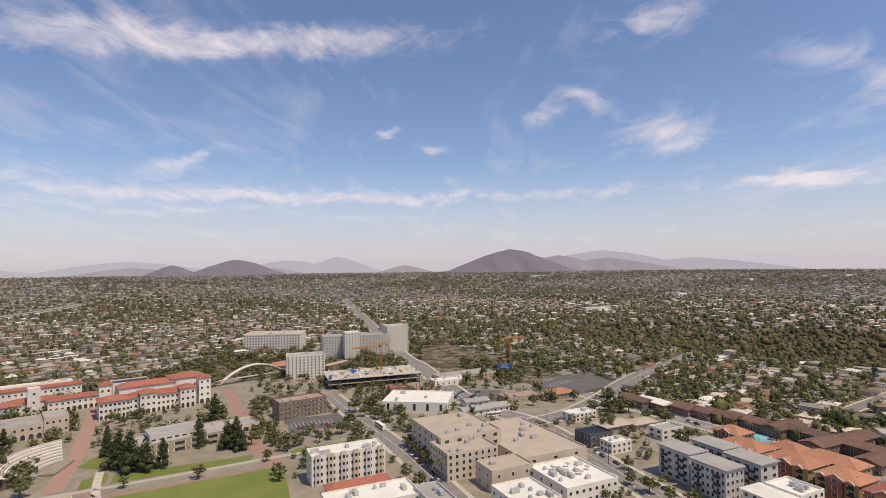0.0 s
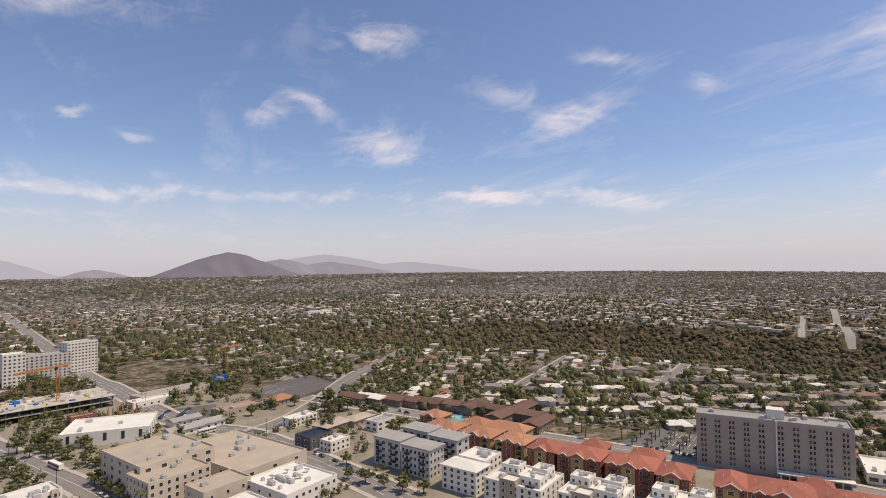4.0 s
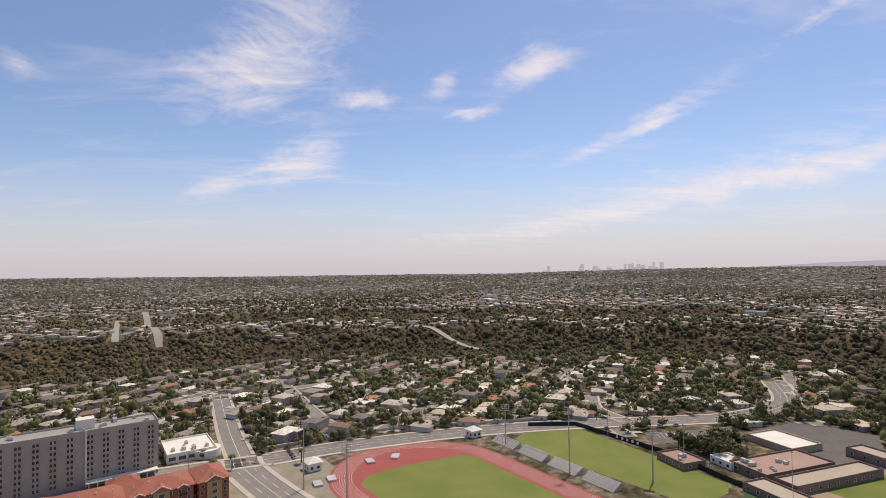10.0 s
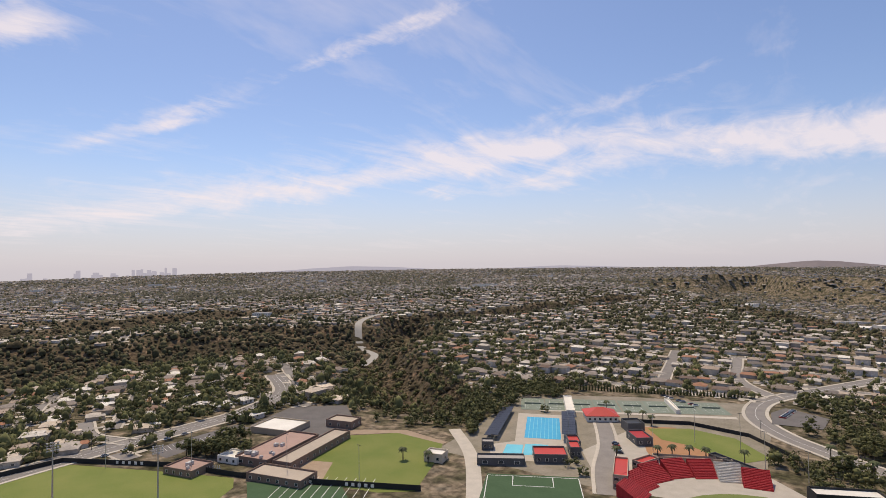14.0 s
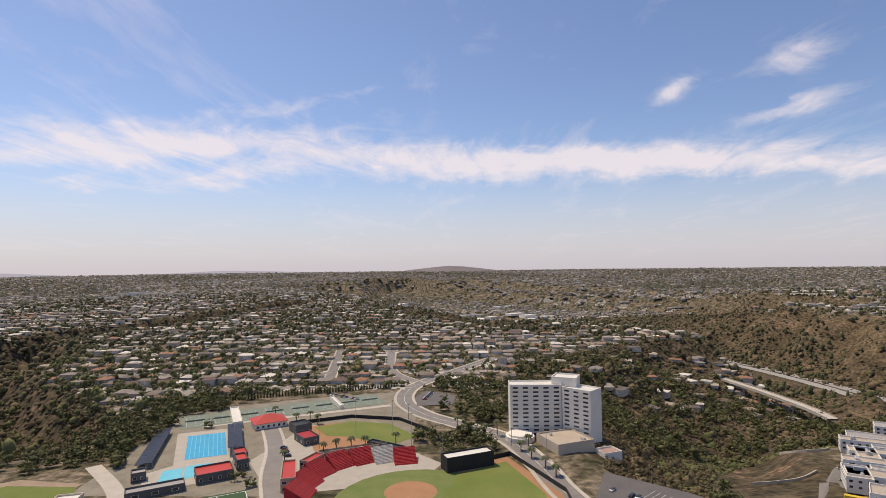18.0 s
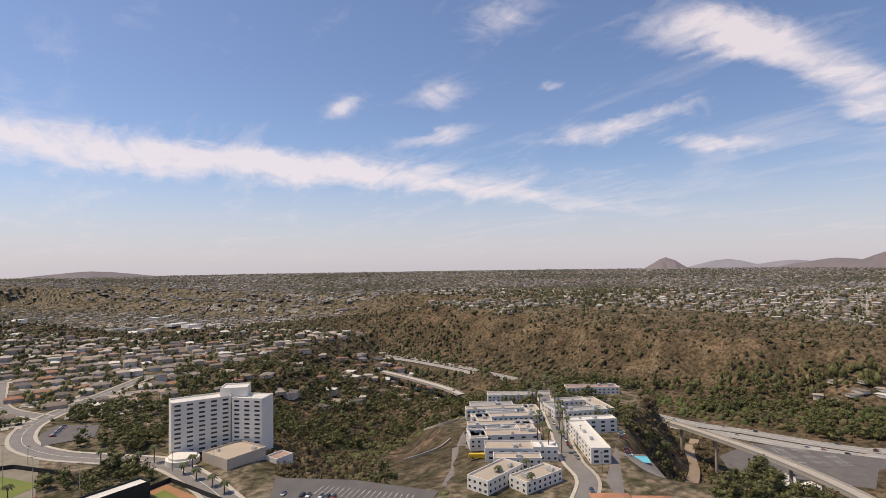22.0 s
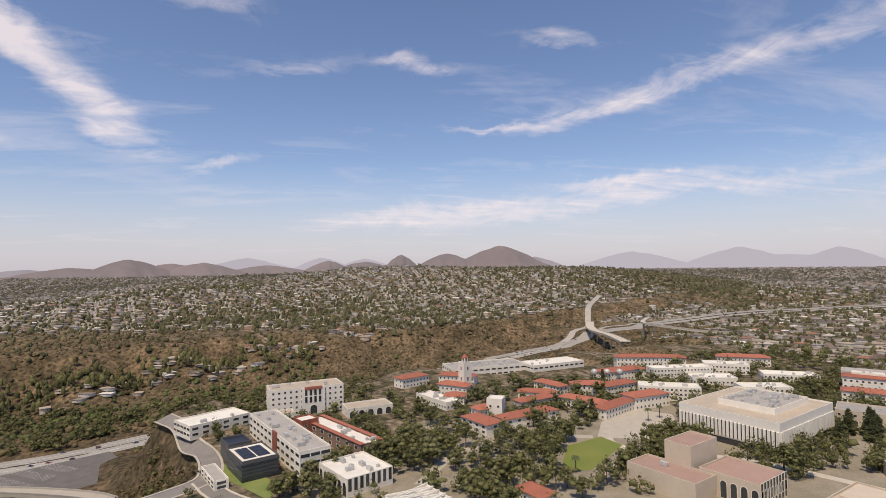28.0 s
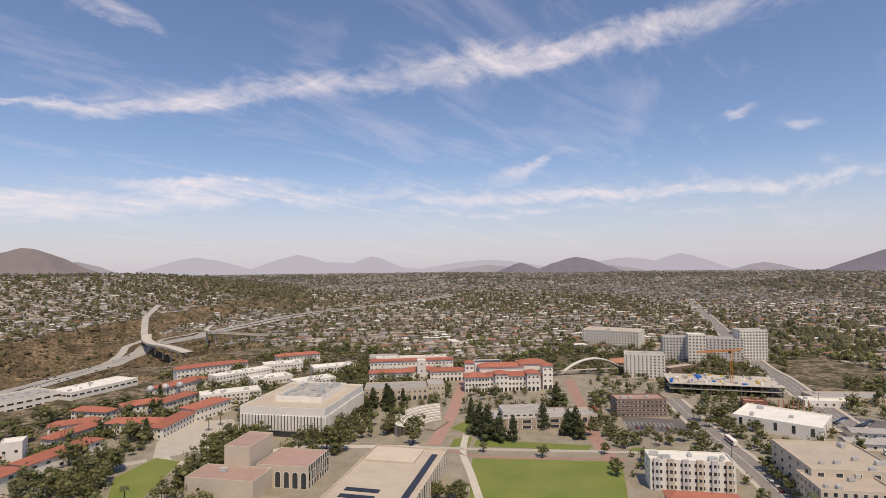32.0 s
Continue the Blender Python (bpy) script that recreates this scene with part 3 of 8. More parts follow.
def ridge(name, label, material, az, el, half, dist, deep, seed):
    """A mountain far off: a crest with spurs, over the skyline at that bearing and height angle, that many degrees to each side."""
    rnd = np.random.RandomState(seed)
    n, m = 72, 16
    base = 30.0
    top = 110 + dist * math.tan(radians(el))
    u = np.linspace(-1, 1, n)
    prof = 0.55 * (0.5 + 0.5 * np.cos(np.pi * u)) + 0.45 * (1 - np.abs(u)) ** 1.1
    ph = rnd.rand(8) * 6.28
    rug = sum(np.sin(u * (5 + 6 * k) + ph[k]) / (k + 1.3) for k in range(8)) * 0.05
    crest = base + (top - base) * np.clip(prof * (1 + rug * (1 - prof * 0.6)), 0, 1.02)
    V, F = [], []
    for r in range(m):
        k = r / (m - 1)
        for c in range(n):
            a = radians(az + u[c] * half)
            out = dist - (1 - k) * deep + deep * 0.08 * math.sin(c * 0.4 + r * 0.5) * (1 - k) * min(1.0, 3 * k)
            fall = k ** 1.25
            spur = (0.07 * math.sin(c * 0.31 + ph[0]) + 0.03 * math.sin(c * 0.83 + ph[1] + r * 0.3)) * math.sin(k * 3.14)
            V.append((out * math.sin(a), out * math.cos(a), base - 30 + (crest[c] - base + 30) * max(0, fall + spur * prof[c])))
    for r in range(m - 1):
        for c in range(n - 1):
            F.append((r * n + c, r * n + c + 1, (r + 1) * n + c + 1, (r + 1) * n + c))
    ob = new(name, mesh_of(name, V, F, material))
    for q in ob.data.polygons:
        q.use_smooth = True
    tagged(ob, label, kind="structure", category="mountain")


# bearing, height angle, half width in degrees; nearer ones first
DRY = "dry brown mountain on the hazy skyline"
PALE = "far mountain range with pale blue-grey haze in its glow"
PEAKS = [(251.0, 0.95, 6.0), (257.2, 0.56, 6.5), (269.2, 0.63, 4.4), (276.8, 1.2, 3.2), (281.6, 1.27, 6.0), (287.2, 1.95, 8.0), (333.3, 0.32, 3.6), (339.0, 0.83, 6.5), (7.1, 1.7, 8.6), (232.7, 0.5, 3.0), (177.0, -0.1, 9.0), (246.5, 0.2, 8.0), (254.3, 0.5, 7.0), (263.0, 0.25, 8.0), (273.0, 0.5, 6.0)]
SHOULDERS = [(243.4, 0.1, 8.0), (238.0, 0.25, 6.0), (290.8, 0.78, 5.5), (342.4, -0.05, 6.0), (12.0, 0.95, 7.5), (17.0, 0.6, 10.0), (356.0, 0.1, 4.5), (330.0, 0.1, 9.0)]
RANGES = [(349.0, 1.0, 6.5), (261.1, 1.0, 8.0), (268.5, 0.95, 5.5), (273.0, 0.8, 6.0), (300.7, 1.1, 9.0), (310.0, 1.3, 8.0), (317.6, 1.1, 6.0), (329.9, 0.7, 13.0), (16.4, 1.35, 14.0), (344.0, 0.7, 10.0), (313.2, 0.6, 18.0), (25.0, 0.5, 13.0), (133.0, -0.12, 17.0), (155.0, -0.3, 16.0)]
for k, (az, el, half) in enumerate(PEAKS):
    ridge("backdrop_mountain", DRY, "haze_blue_peak" if az < 30 or az > 325 else "mountain", az, el, half, 4560 + 12 * k, 420, k)
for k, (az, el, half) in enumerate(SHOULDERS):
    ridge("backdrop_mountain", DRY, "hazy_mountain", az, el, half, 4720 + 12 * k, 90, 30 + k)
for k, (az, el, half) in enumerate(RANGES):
    ridge("backdrop_mountain_range", PALE, "haze_glow", az, el, half, 4830 + 9 * k, 8, 60 + k)

# ---- roads, fields and courts ----
NEAR_HOUSES = 180
CLEAR = []         # runs kept free of houses and trees: ax, ay, bx, by, half-width
FOOT = []          # footprints of buildings: x, y, half-diagonal


def curve(pts, step=6.0):
    """Points along a smooth line through pts."""
    P = [Vector((p[0], p[1], p[2] if len(p) > 2 else 0)) for p in pts]
    P = [P[0] * 2 - P[1]] + P + [P[-1] * 2 - P[-2]]
    out = []
    for a, b, c, d in zip(P, P[1:], P[2:], P[3:]):
        n = max(1, int((c - b).length / step))
        for k in range(n):
            t = k / n
            out.append(0.5 * ((2 * b) + (c - a) * t + (2 * a - 5 * b + 4 * c - d) * t * t + (3 * b - 3 * c + d - a) * t ** 3))
    out.append(P[-2])
    return out


def strip(line, left, right, lift, thick=0.0, level=None):
    """Vertices and faces of a band between two offsets from a line; with thickness it has side faces."""
    P = np.array([tuple(p) for p in line])
    T = np.empty_like(P)
    T[1:-1], T[0], T[-1] = P[2:] - P[:-2], P[1] - P[0], P[-1] - P[-2]
    T[:, 2] = 0
    T /= np.linalg.norm(T, axis=1)[:, None]
    S = np.stack([T[:, 1], -T[:, 0]], -1)
    n = len(P)
    A, B = P[:, :2] + S * left, P[:, :2] + S * right
    if level is None:
        mid = terrain(P[:, 0], P[:, 1])
        za, zb = np.maximum(mid, terrain(A[:, 0], A[:, 1])) + lift, np.maximum(mid, terrain(B[:, 0], B[:, 1])) + lift
    else:
        za = zb = P[:, 2] + lift
    rows = [np.column_stack([A, za]), np.column_stack([B, zb])]
    if thick:
        rows = [rows[0], np.column_stack([A, za - thick]), rows[1], np.column_stack([B, zb - thick])]
    V = np.stack(rows, 1).reshape(-1, 3).tolist()
    F = []
    m = len(rows)
    for k in range(n - 1):
        a, b = k * m, (k + 1) * m
        if thick:
            F += [(a, b, b + 2, a + 2), (b, a, a + 1, b + 1), (a + 2, b + 2, b + 3, a + 3), (a + 1, a + 3, b + 3, b + 1)]
        else:
            F.append((a, b, b + 1, a + 1))
    return V, F


def road(label, pts, width, material="street", walks=0.0, marks="", clear=4.0, name="road", lift=0.12):
    line = curve(pts)
    V, F = strip(line, -width / 2, width / 2, lift)
    ob = tagged(new(name, mesh_of(name, V, F, material)), label, kind="structure")
    if walks:
        for s in (-1, 1):
            a, b = sorted((s * (width / 2 + 0.2), s * (width / 2 + walks)))
            V, F = strip(line, a, b, lift + 0.15, 0.4)
            tagged(new("pavement", mesh_of("pavement", V, F, "concrete")), "raised pale concrete pavement with a kerb", kind="structure")
    if marks:
        V, F = [], []
        offs = {"centre": (0,), "lanes": (-width * 0.25, 0, width * 0.25), "edges": (-width * 0.46, -width * 0.02, width * 0.02, width * 0.46)}[marks]
        for o in offs:
            v, f = strip(line, o - 0.12, o + 0.12, lift + 0.03)
            F += [tuple(i + len(V) for i in q) for q in f[::1 if o == 0 or marks == "edges" else 2]]
            V += v
        part("lane_markings", mesh_of("lane_markings", V, F, "line_paint"), None, tagged(ob, kind="structure"))
    for a, b in zip(pts, pts[1:]):
        CLEAR.append((a[0], a[1], b[0], b[1], width / 2 + clear))
    return ob


def patch(name, label, pts, material, lift=0.08, clear=True, level=None):
    """A flat piece of ground cover with its own outline."""
    bm = bmesh.new()
    zs = [float(terrain(x, y)) for x, y in pts]
    if level is None and max(zs) - min(zs) < 12:
        level = max(zs)
    vs = [bm.verts.new((x, y, (z if level is None else level) + lift)) for (x, y), z in zip(pts, zs)]
    f = bm.faces.new(vs)
    if f.normal.z < 0 or sum((a[0] * b[1] - b[0] * a[1]) for a, b in zip(pts, pts[1:] + pts[:1])) < 0:
        f.normal_flip()
    ob = tagged(part(name, bm, material), label, kind="structure")
    if clear:
        cx, cy = sum(p[0] for p in pts) / len(pts), sum(p[1] for p in pts) / len(pts)
        for a, b in zip(pts, pts[1:] + pts[:1]):
            CLEAR.append((a[0], a[1], b[0], b[1], 3.0))
            m = ((a[0] + b[0]) / 2, (a[1] + b[1]) / 2)
            far = math.hypot(m[0] - cx, m[1] - cy)
            CLEAR.append((cx, cy, (m[0] + cx) / 2, (m[1] + cy) / 2, far * 0.62))
    return ob


def lines(parent, segs, width, lift, material="line_paint", name="line"):
    """Painted lines, each its own thin mesh."""
    for (ax, ay), (bx, by) in segs:
        u = Vector((bx - ax, by - ay, 0))
        s = Vector((-u.y, u.x, 0)).normalized() * width / 2
        V = [Vector((ax, ay, lift)) + s, Vector((ax, ay, lift)) - s, Vector((bx, by, lift)) - s, Vector((bx, by, lift)) + s]
        part(name, mesh_of(name, [tuple(v) for v in V], [(0, 1, 2, 3)], material), None, parent)


def local(x, y, rot):
    c, s = math.cos(radians(rot)), math.sin(radians(rot))
    return lambda a, b: (x + a * c - b * s, y + a * s + b * c)


# campus and town paving under the near blocks
patch("paved_ground", "worn tan paving and bare ground round the campus blocks", [(-60, 60), (210, -20), (330, 60), (250, 250), (110, 470), (20, 560), (-190, 560), (-300, 500), (-380, 300), (-380, 60), (-280, -20)], "paving", 0.03, clear=False)
STREET = "grey town street with pale kerbs"
road(STREET, [(-98, 467), (-60, 390), (-30, 335), (-8, 287), (12, 240)], 12, walks=3.0, marks="centre")
road("wide grey avenue running out through the town", [(108, 235), (101, 260), (83, 317), (61, 380), (27, 425), (4, 490), (-28, 600), (-64, 713), (-182, 1201), (-328, 1793)], 17, walks=3.0, marks="lanes")
road(STREET, [(61, 380), (95, 405), (128, 445), (180, 520), (250, 600)], 15, walks=2.5, marks="centre")
road(STREET, [(118, 462), (149, 411), (178, 363), (215, 290), (244, 239), (273, 190), (300, 130), (316, 79)], 14, walks=3.0, marks="centre")
road("wide grey main road with painted lanes past the stadium", [(316, 79), (332, 42), (350, -20), (360, -80), (364, -136), (364, -187), (370, -235), (400, -290), (470, -330)], 17, walks=2.5, marks="lanes")
road(STREET, [(235, 36), (262, 60), (300, 88), (322, 98)], 17, walks=3.0, marks="lanes")
road(STREET, [(322, 98), (360, 115), (396, 130), (464, 157), (480, 163)], 12, walks=2.5, marks="centre")
road("pale residential street", [(452, 190), (466, 158), (492, 108), (520, 60)], 9, walks=2.0)
road("pale residential street", [(378, 55), (402, 67), (475, 100), (540, 128)], 9, walks=2.0)
road("pale residential street", [(366, -150), (400, -140), (440, -150)], 9, walks=2.0)
road("pale residential street", [(300, 402), (329, 421), (428, 486), (470, 514)], 9, walks=2.0)
road("pale residential street", [(380, 325), (397, 333), (477, 370), (520, 392)], 9, walks=2.0)
road("curving grey road along the canyon rim", [(-75, -180), (-44, -256), (-33, -301), (-17, -345), (12, -372), (39, -397), (58, -430), (62, -467), (54, -499), (30, -545), (-20, -640)], 12, walks=2.5, marks="centre")
road("pale residential street", [(145, -520), (160, -600), (180, -700)], 9, walks=2.0)
road("pale residential street", [(54, -499), (90, -560), (110, -680)], 9, walks=2.0)
road("campus service drive", [(96, -250), (109, -280), (122, -320), (142, -362), (150, -372)], 9, "street", walks=2.0)
road("campus service drive", [(135, -195), (151, -220), (180, -258), (215, -290)], 8, "concrete", name="driveway")
road("grey lane between the white apartment blocks", [(-330, -390), (-300, -348), (-270, -307), (-246, -272), (-228, -248), (-212, -223), (-199, -199), (-160, -170)], 9, "street", walks=2.0)
road("tan drive winding down the slope", [(-440, -128), (-412, -108), (-374, -92), (-343, -76), (-318, -68), (-300, -68), (-283, -84), (-262, -108), (-210, -140)], 10, "street", walks=1.5)
road("tan drive winding down the slope", [(-300, -68), (-280, -56), (-262, -36), (-250, -5), (-240, 30)], 9, "street", walks=1.5)
road("sandy track down in the valley", [(-336, -240), (-372, -262), (-420, -300), (-470, -330)], 8, "bare_soil", clear=1)
for off in (-11, 11):
    road("broad pale concrete freeway in the valley", [(146 + off, -2095), (-410 + off, -1128), (-510 + off, -651), (-500 + off, -400), (-522 + off, -310), (-562 + off, -215), (-655 + off, -70), (-790 + off, 132), (-850 + off, 290), (-905 + off * 0.8, 400), (-945 + off * 0.6, 500), (-985 + off, 700), (-1010 + off, 903), (-1000 + off, 1500)], 17, "freeway", marks="edges", clear=10, name="freeway", lift=0.5)
road("freeway ramp climbing the hill", [(-900, 385), (-960, 440), (-1000, 490), (-1060, 520), (-1130, 560), (-1240, 640)], 12, "freeway", clear=6, name="freeway_ramp", lift=0.5)
road("freeway ramp climbing the hill", [(-930, 470), (-985, 520), (-990, 580), (-960, 640)], 8, "freeway", clear=5, name="freeway_ramp", lift=0.5)
road("pale road climbing out of the canyon", [(585, -560), (640, -640), (720, -680), (790, -760), (840, -860)], 13, "freeway", clear=6)
road("pale steep street on the far mesa", [(890, 397), (1020, 465), (1140, 528), (1388, 656)], 13, "freeway", clear=5)
road("pale steep street on the far mesa", [(870, 455), (1000, 522), (1270, 660)], 10, "freeway", clear=5)
road("pale road on the far slope", [(1010, 20), (930, -60), (900, -120)], 12, "freeway", clear=5)
road("avenue cutting through the distant blocks", [(250, 600), (330, 690), (420, 760)], 13, "street", clear=5)

# car parks
patch("car_park", "asphalt car park with painted bays", [(246, 240), (300, 250), (322, 200), (285, 178)], "asphalt")
patch("car_park", "asphalt car park beside a brown block", [(-103, 362), (-62, 385), (-80, 408), (-118, 395)], "asphalt")
patch("car_park", "asphalt school car park with white bays", [(340, -150), (345, -210), (330, -212), (318, -150)], "asphalt", 0.1)
patch("car_park", "large dark asphalt school yard", [(335, -215), (352, -262), (320, -290), (280, -262), (262, -235), (300, -215)], "asphalt", 0.1)
patch("car_park", "brown asphalt car park at the apartments", [(-232, -384), (-243, -378), (-205, -318), (-186, -268), (-152, -222), (-135, -236), (-160, -268)], "street", 0.2)
patch("car_park", "brown asphalt car park at the apartments", [(-280, -250), (-291, -240), (-242, -186), (-213, -165), (-193, -172), (-208, -196), (-250, -228)], "street", 0.2)
patch("car_park", "wide dark asphalt car park on the valley floor", [(-428, -278), (-482, -282), (-536, -200), (-480, -158), (-430, -160), (-385, -205), (-400, -250)], "asphalt", 0.6, level=-53.5)
patch("car_park", "asphalt car park on the canyon edge", [(-50, -245), (-66, -290), (-100, -265), (-130, -230), (-105, -205)], "asphalt", 0.3)
patch("car_park", "asphalt car park below the curving road", [(48, -420), (20, -425), (18, -455), (45, -470), (52, -450)], "asphalt", 0.4)
patch("car_park", "asphalt car park with rows of cars", [(0, 440), (12, 480), (50, 478), (48, 440)], "asphalt")
patch("car_park", "dark asphalt car park among trees", [(70, 470), (92, 520), (140, 560), (160, 500), (118, 468)], "asphalt")
patch("car_park", "tan gravel parking area", [(-262, -108), (-285, -88), (-272, -70), (-240, -40), (-220, -90)], "bare_soil", 0.15)

# lawns
patch("lawn", "broad green campus lawn with worn patches", [(-163, 264), (-90, 304), (-64, 232), (-120, 190)], "lawn", 0.1)
patch("lawn", "green lawn strip beside a path", [(-173, 281), (-112, 311), (-113, 322), (-178, 293)], "lawn", 0.1)
patch("lawn", "green lawn strip beside a path", [(-191, 286), (-184, 272), (-176, 281), (-183, 296)], "lawn", 0.1)
patch("lawn", "green lawn strip beside a path", [(-206, 304), (-186, 300), (-190, 316), (-206, 326)], "lawn", 0.1)
patch("lawn", "pale green lawn strip", [(-91, 318), (-62, 334), (-60, 344), (-92, 331)], "dry_lawn", 0.1)
patch("lawn", "shaded green campus lawn", [(-306, 135), (-318, 163), (-300, 168), (-268, 132), (-270, 115)], "lawn", 0.1)
patch("lawn", "green lawn on the bank of the drive", [(-322, -62), (-306, -62), (-268, -32), (-284, -28), (-312, -46)], "dry_lawn", 0.25)
patch("lawn", "green lawn by the street", [(-188, 214), (-200, 190), (-180, 182), (-172, 200)], "lawn", 0.1)
for pts in ([(-195, 270), (-223, 331), (-255, 391), (-288, 452)], [(-79, 263), (-98, 308), (-119, 341), (-149, 401), (-197, 495)]):
    road("broad red-brown brick campus walk", pts, 9, "brick_paving", name="brick_walk", lift=0.09, clear=2)
road("pale concrete path along the lawn", [(-200, 262), (-165, 280), (-105, 314), (-60, 338)], 4, "concrete", name="path", lift=0.11, clear=1)
road("pale concrete path along the lawn", [(-182, 268), (-160, 268), (-118, 292), (-88, 308)], 3.5, "brick_paving", name="path", lift=0.11, clear=1)
road("pale concrete path along the lawn", [(-120, 205), (-150, 242), (-172, 268), (-190, 300)], 4, "concrete", name="path", lift=0.11, clear=1)
road("pale concrete campus walk", [(-200, 262), (-260, 222), (-300, 165), (-345, 185)], 6, "concrete", name="path", lift=0.08, clear=1)
road("pale concrete campus walk", [(-318, 158), (-330, 120), (-310, 70), (-270, 40)], 6, "concrete", name="path", lift=0.08, clear=1)
patch("plaza", "sunlit pale paved plaza with tree squares", [(-316, 160), (-346, 178), (-375, 214), (-352, 236), (-318, 222), (-306, 190)], "concrete", 0.09)


# ---- running track and stadium field ----
def oval(bx, by, ux, uy, r, length, n=40):
    """Outline of a track shape whose bend is centred at (bx, by); the straights leave along (ux, uy)."""
    pts = []
    a0 = math.atan2(uy, ux)
    for k in range(n + 1):
        a = a0 + math.pi / 2 + math.pi * k / n
        pts.append((bx + r * math.cos(a), by + r * math.sin(a)))
    for k in range(n + 1):
        a = a0 - math.pi / 2 + math.pi * k / n
        pts.append((bx + ux * length + r * math.cos(a), by + uy * length + r * math.sin(a)))
    return pts


TX, TY, TU = 288.0, -8.0, (-0.854, -0.52)
track = patch("running_track", "brick-red running track with white lane lines", oval(TX, TY, *TU, 50.0, 84), "track", 0.10)
patch("infield", "green stadium infield", [(274, 24), (283, 23), (290, 17), (298, 3), (305, -13), (311, -28), (310, -36), (220, -91), (184, -31)], "lawn", 0.16)
for k in range(9):
    r = 38.3 + 1.22 * k
    o = oval(TX, TY, *TU, r, 84, 36)
    V, F = [], []
    for j, (x, y) in enumerate(o):
        i = oval(TX, TY, *TU, r - 0.14, 84, 36)[j]
        V += [(x, y, 0.14), (i[0], i[1], 0.14)]
    for j in range(len(o)):
        a, b = 2 * j, 2 * ((j + 1) % len(o))
        F.append((a, a + 1, b + 1, b))
    part("lane_line", mesh_of("lane_line", V, F, "line_paint"), None, track)
patch("practice_field", "mown green practice field", [(343, -70), (353, -84), (356, -111), (295, -141), (259, -157), (248, -150), (236, -128), (330, -62)], "lawn", 0.1)
patch("stadium_field", "green artificial turf football field", [(249, -158), (205, -183), (150, -150), (190, -122)], "turf", 0.12)
fb = local(203, -162, -149.5)
lines(bpy.data.objects["stadium_field"], [(fb(-22 + 5 * k, -14), fb(-22 + 5 * k, 30)) for k in range(10)], 0.3, 0.16)
patch("ball_field", "green ball field with worn brown edges", [(262, -240), (271, -214), (258, -192), (233, -200), (217, -179), (186, -188), (172, -200), (190, -240), (203, -262), (240, -262)], "lawn", 0.1)
patch("infield_clay", "tan clay infield", [(257, -192), (234, -202), (217, -179), (240, -176)], "bare_soil", 0.15)
patch("warning_track", "pale dirt edge of the ball field", [(262, -242), (271, -215), (278, -216), (268, -250), (240, -270), (203, -266), (203, -262), (240, -262)], "bare_soil", 0.14)
patch("soccer_field", "green artificial soccer field with white lines", [(156, -239), (115, -262), (88, -210), (130, -186)], "turf", 0.12)
sc = local(135.5, -250.5, 29.3)
lines(bpy.data.objects["soccer_field"], [(sc(-23, 2), sc(23, 2)), (sc(-23, 2), sc(-23, 40)), (sc(23, 2), sc(23, 40)), (sc(-10, 2), sc(-10, 14)), (sc(10, 2), sc(10, 14)), (sc(-10, 14), sc(10, 14)), (sc(-23, 30), sc(23, 30))], 0.4, 0.17)

# pools
patch("pool_deck", "sunlit pale concrete pool deck", [(199.5, -348), (169, -361), (140, -301), (138, -272), (166, -256), (179, -279), (170, -292)], "concrete", 0.1)
pool = patch("swimming_pool", "large blue swimming pool with lane lines", [(189.5, -343), (169, -352), (148, -310.5), (168.5, -301)], "pool_deep", 0.16)
lines(pool, [((168.5 - 20.5 * k / 9 + 0.3, -301.5 - 9.5 * k / 9), (189.5 - 20.5 * k / 9 - 0.3, -342.5 - 9.5 * k / 9)) for k in range(1, 9)], 0.35, 0.2, "pool_water", "lane_line")
patch("swimming_pool", "pale turquoise shallow pool with a curved edge", [(162, -290.5), (156, -295), (150, -297), (147, -293), (147, -288), (151, -283), (150, -277), (154, -273)], "pool_water", 0.16)
patch("swimming_pool", "bright turquoise practice pool with lane ropes", [(171, -284), (162.5, -289), (154.5, -272.5), (164, -266.5)], "pool_water", 0.16)
patch("swimming_pool", "small turquoise apartment pool", [(206, 346), (196, 352), (188, 338), (198, 332)], "pool_water", 0.16)
patch("swimming_pool", "small turquoise garden pool", [(352, 54), (357, 56), (360, 50), (355, 48)], "pool_water", 0.2)
patch("swimming_pool", "small turquoise apartment pool", [(-252, -214), (-258, -222), (-264, -216), (-257, -208)], "pool_water", 0.3)


patch("paved_ground", "worn paving round the pools and courts", [(200, -252), (206, -300), (216, -345), (226, -398), (150, -440), (70, -468), (48, -420), (40, -330), (100, -255)], "paving", 0.03, clear=False)
patch("pavement", "pale walk along the foot of the courts", [(190, -362), (192, -366), (70, -425), (68, -420)], "concrete", 0.12, clear=False)


# tennis courts
def court(x, y, rot):
    at = local(x, y, rot)
    ob = patch("tennis_court", "grey-green tennis court with white lines", [at(-9, -17), at(9, -17), at(9, 17), at(-9, 17)], "court", 0.14)
    tagged(ob, category="court", group="tennis courts")
    lines(ob, [(at(-5.5, -11.9), at(5.5, -11.9)), (at(-5.5, 11.9), at(5.5, 11.9)), (at(-5.5, -11.9), at(-5.5, 11.9)), (at(5.5, -11.9), at(5.5, 11.9)), (at(-4.1, -6.4), at(4.1, -6.4)), (at(-4.1, 6.4), at(4.1, 6.4)), (at(0, -6.4), at(0, 6.4))], 0.14, 0.19)
    bm = bmesh.new()
    p, q = at(-6.4, 0), at(6.4, 0)
    add_box(bm, (p[0] + q[0]) / 2, (p[1] + q[1]) / 2, 0.1, 12.8, 0.12, 1.0, rot)
    part("net", bm, "court", ob)


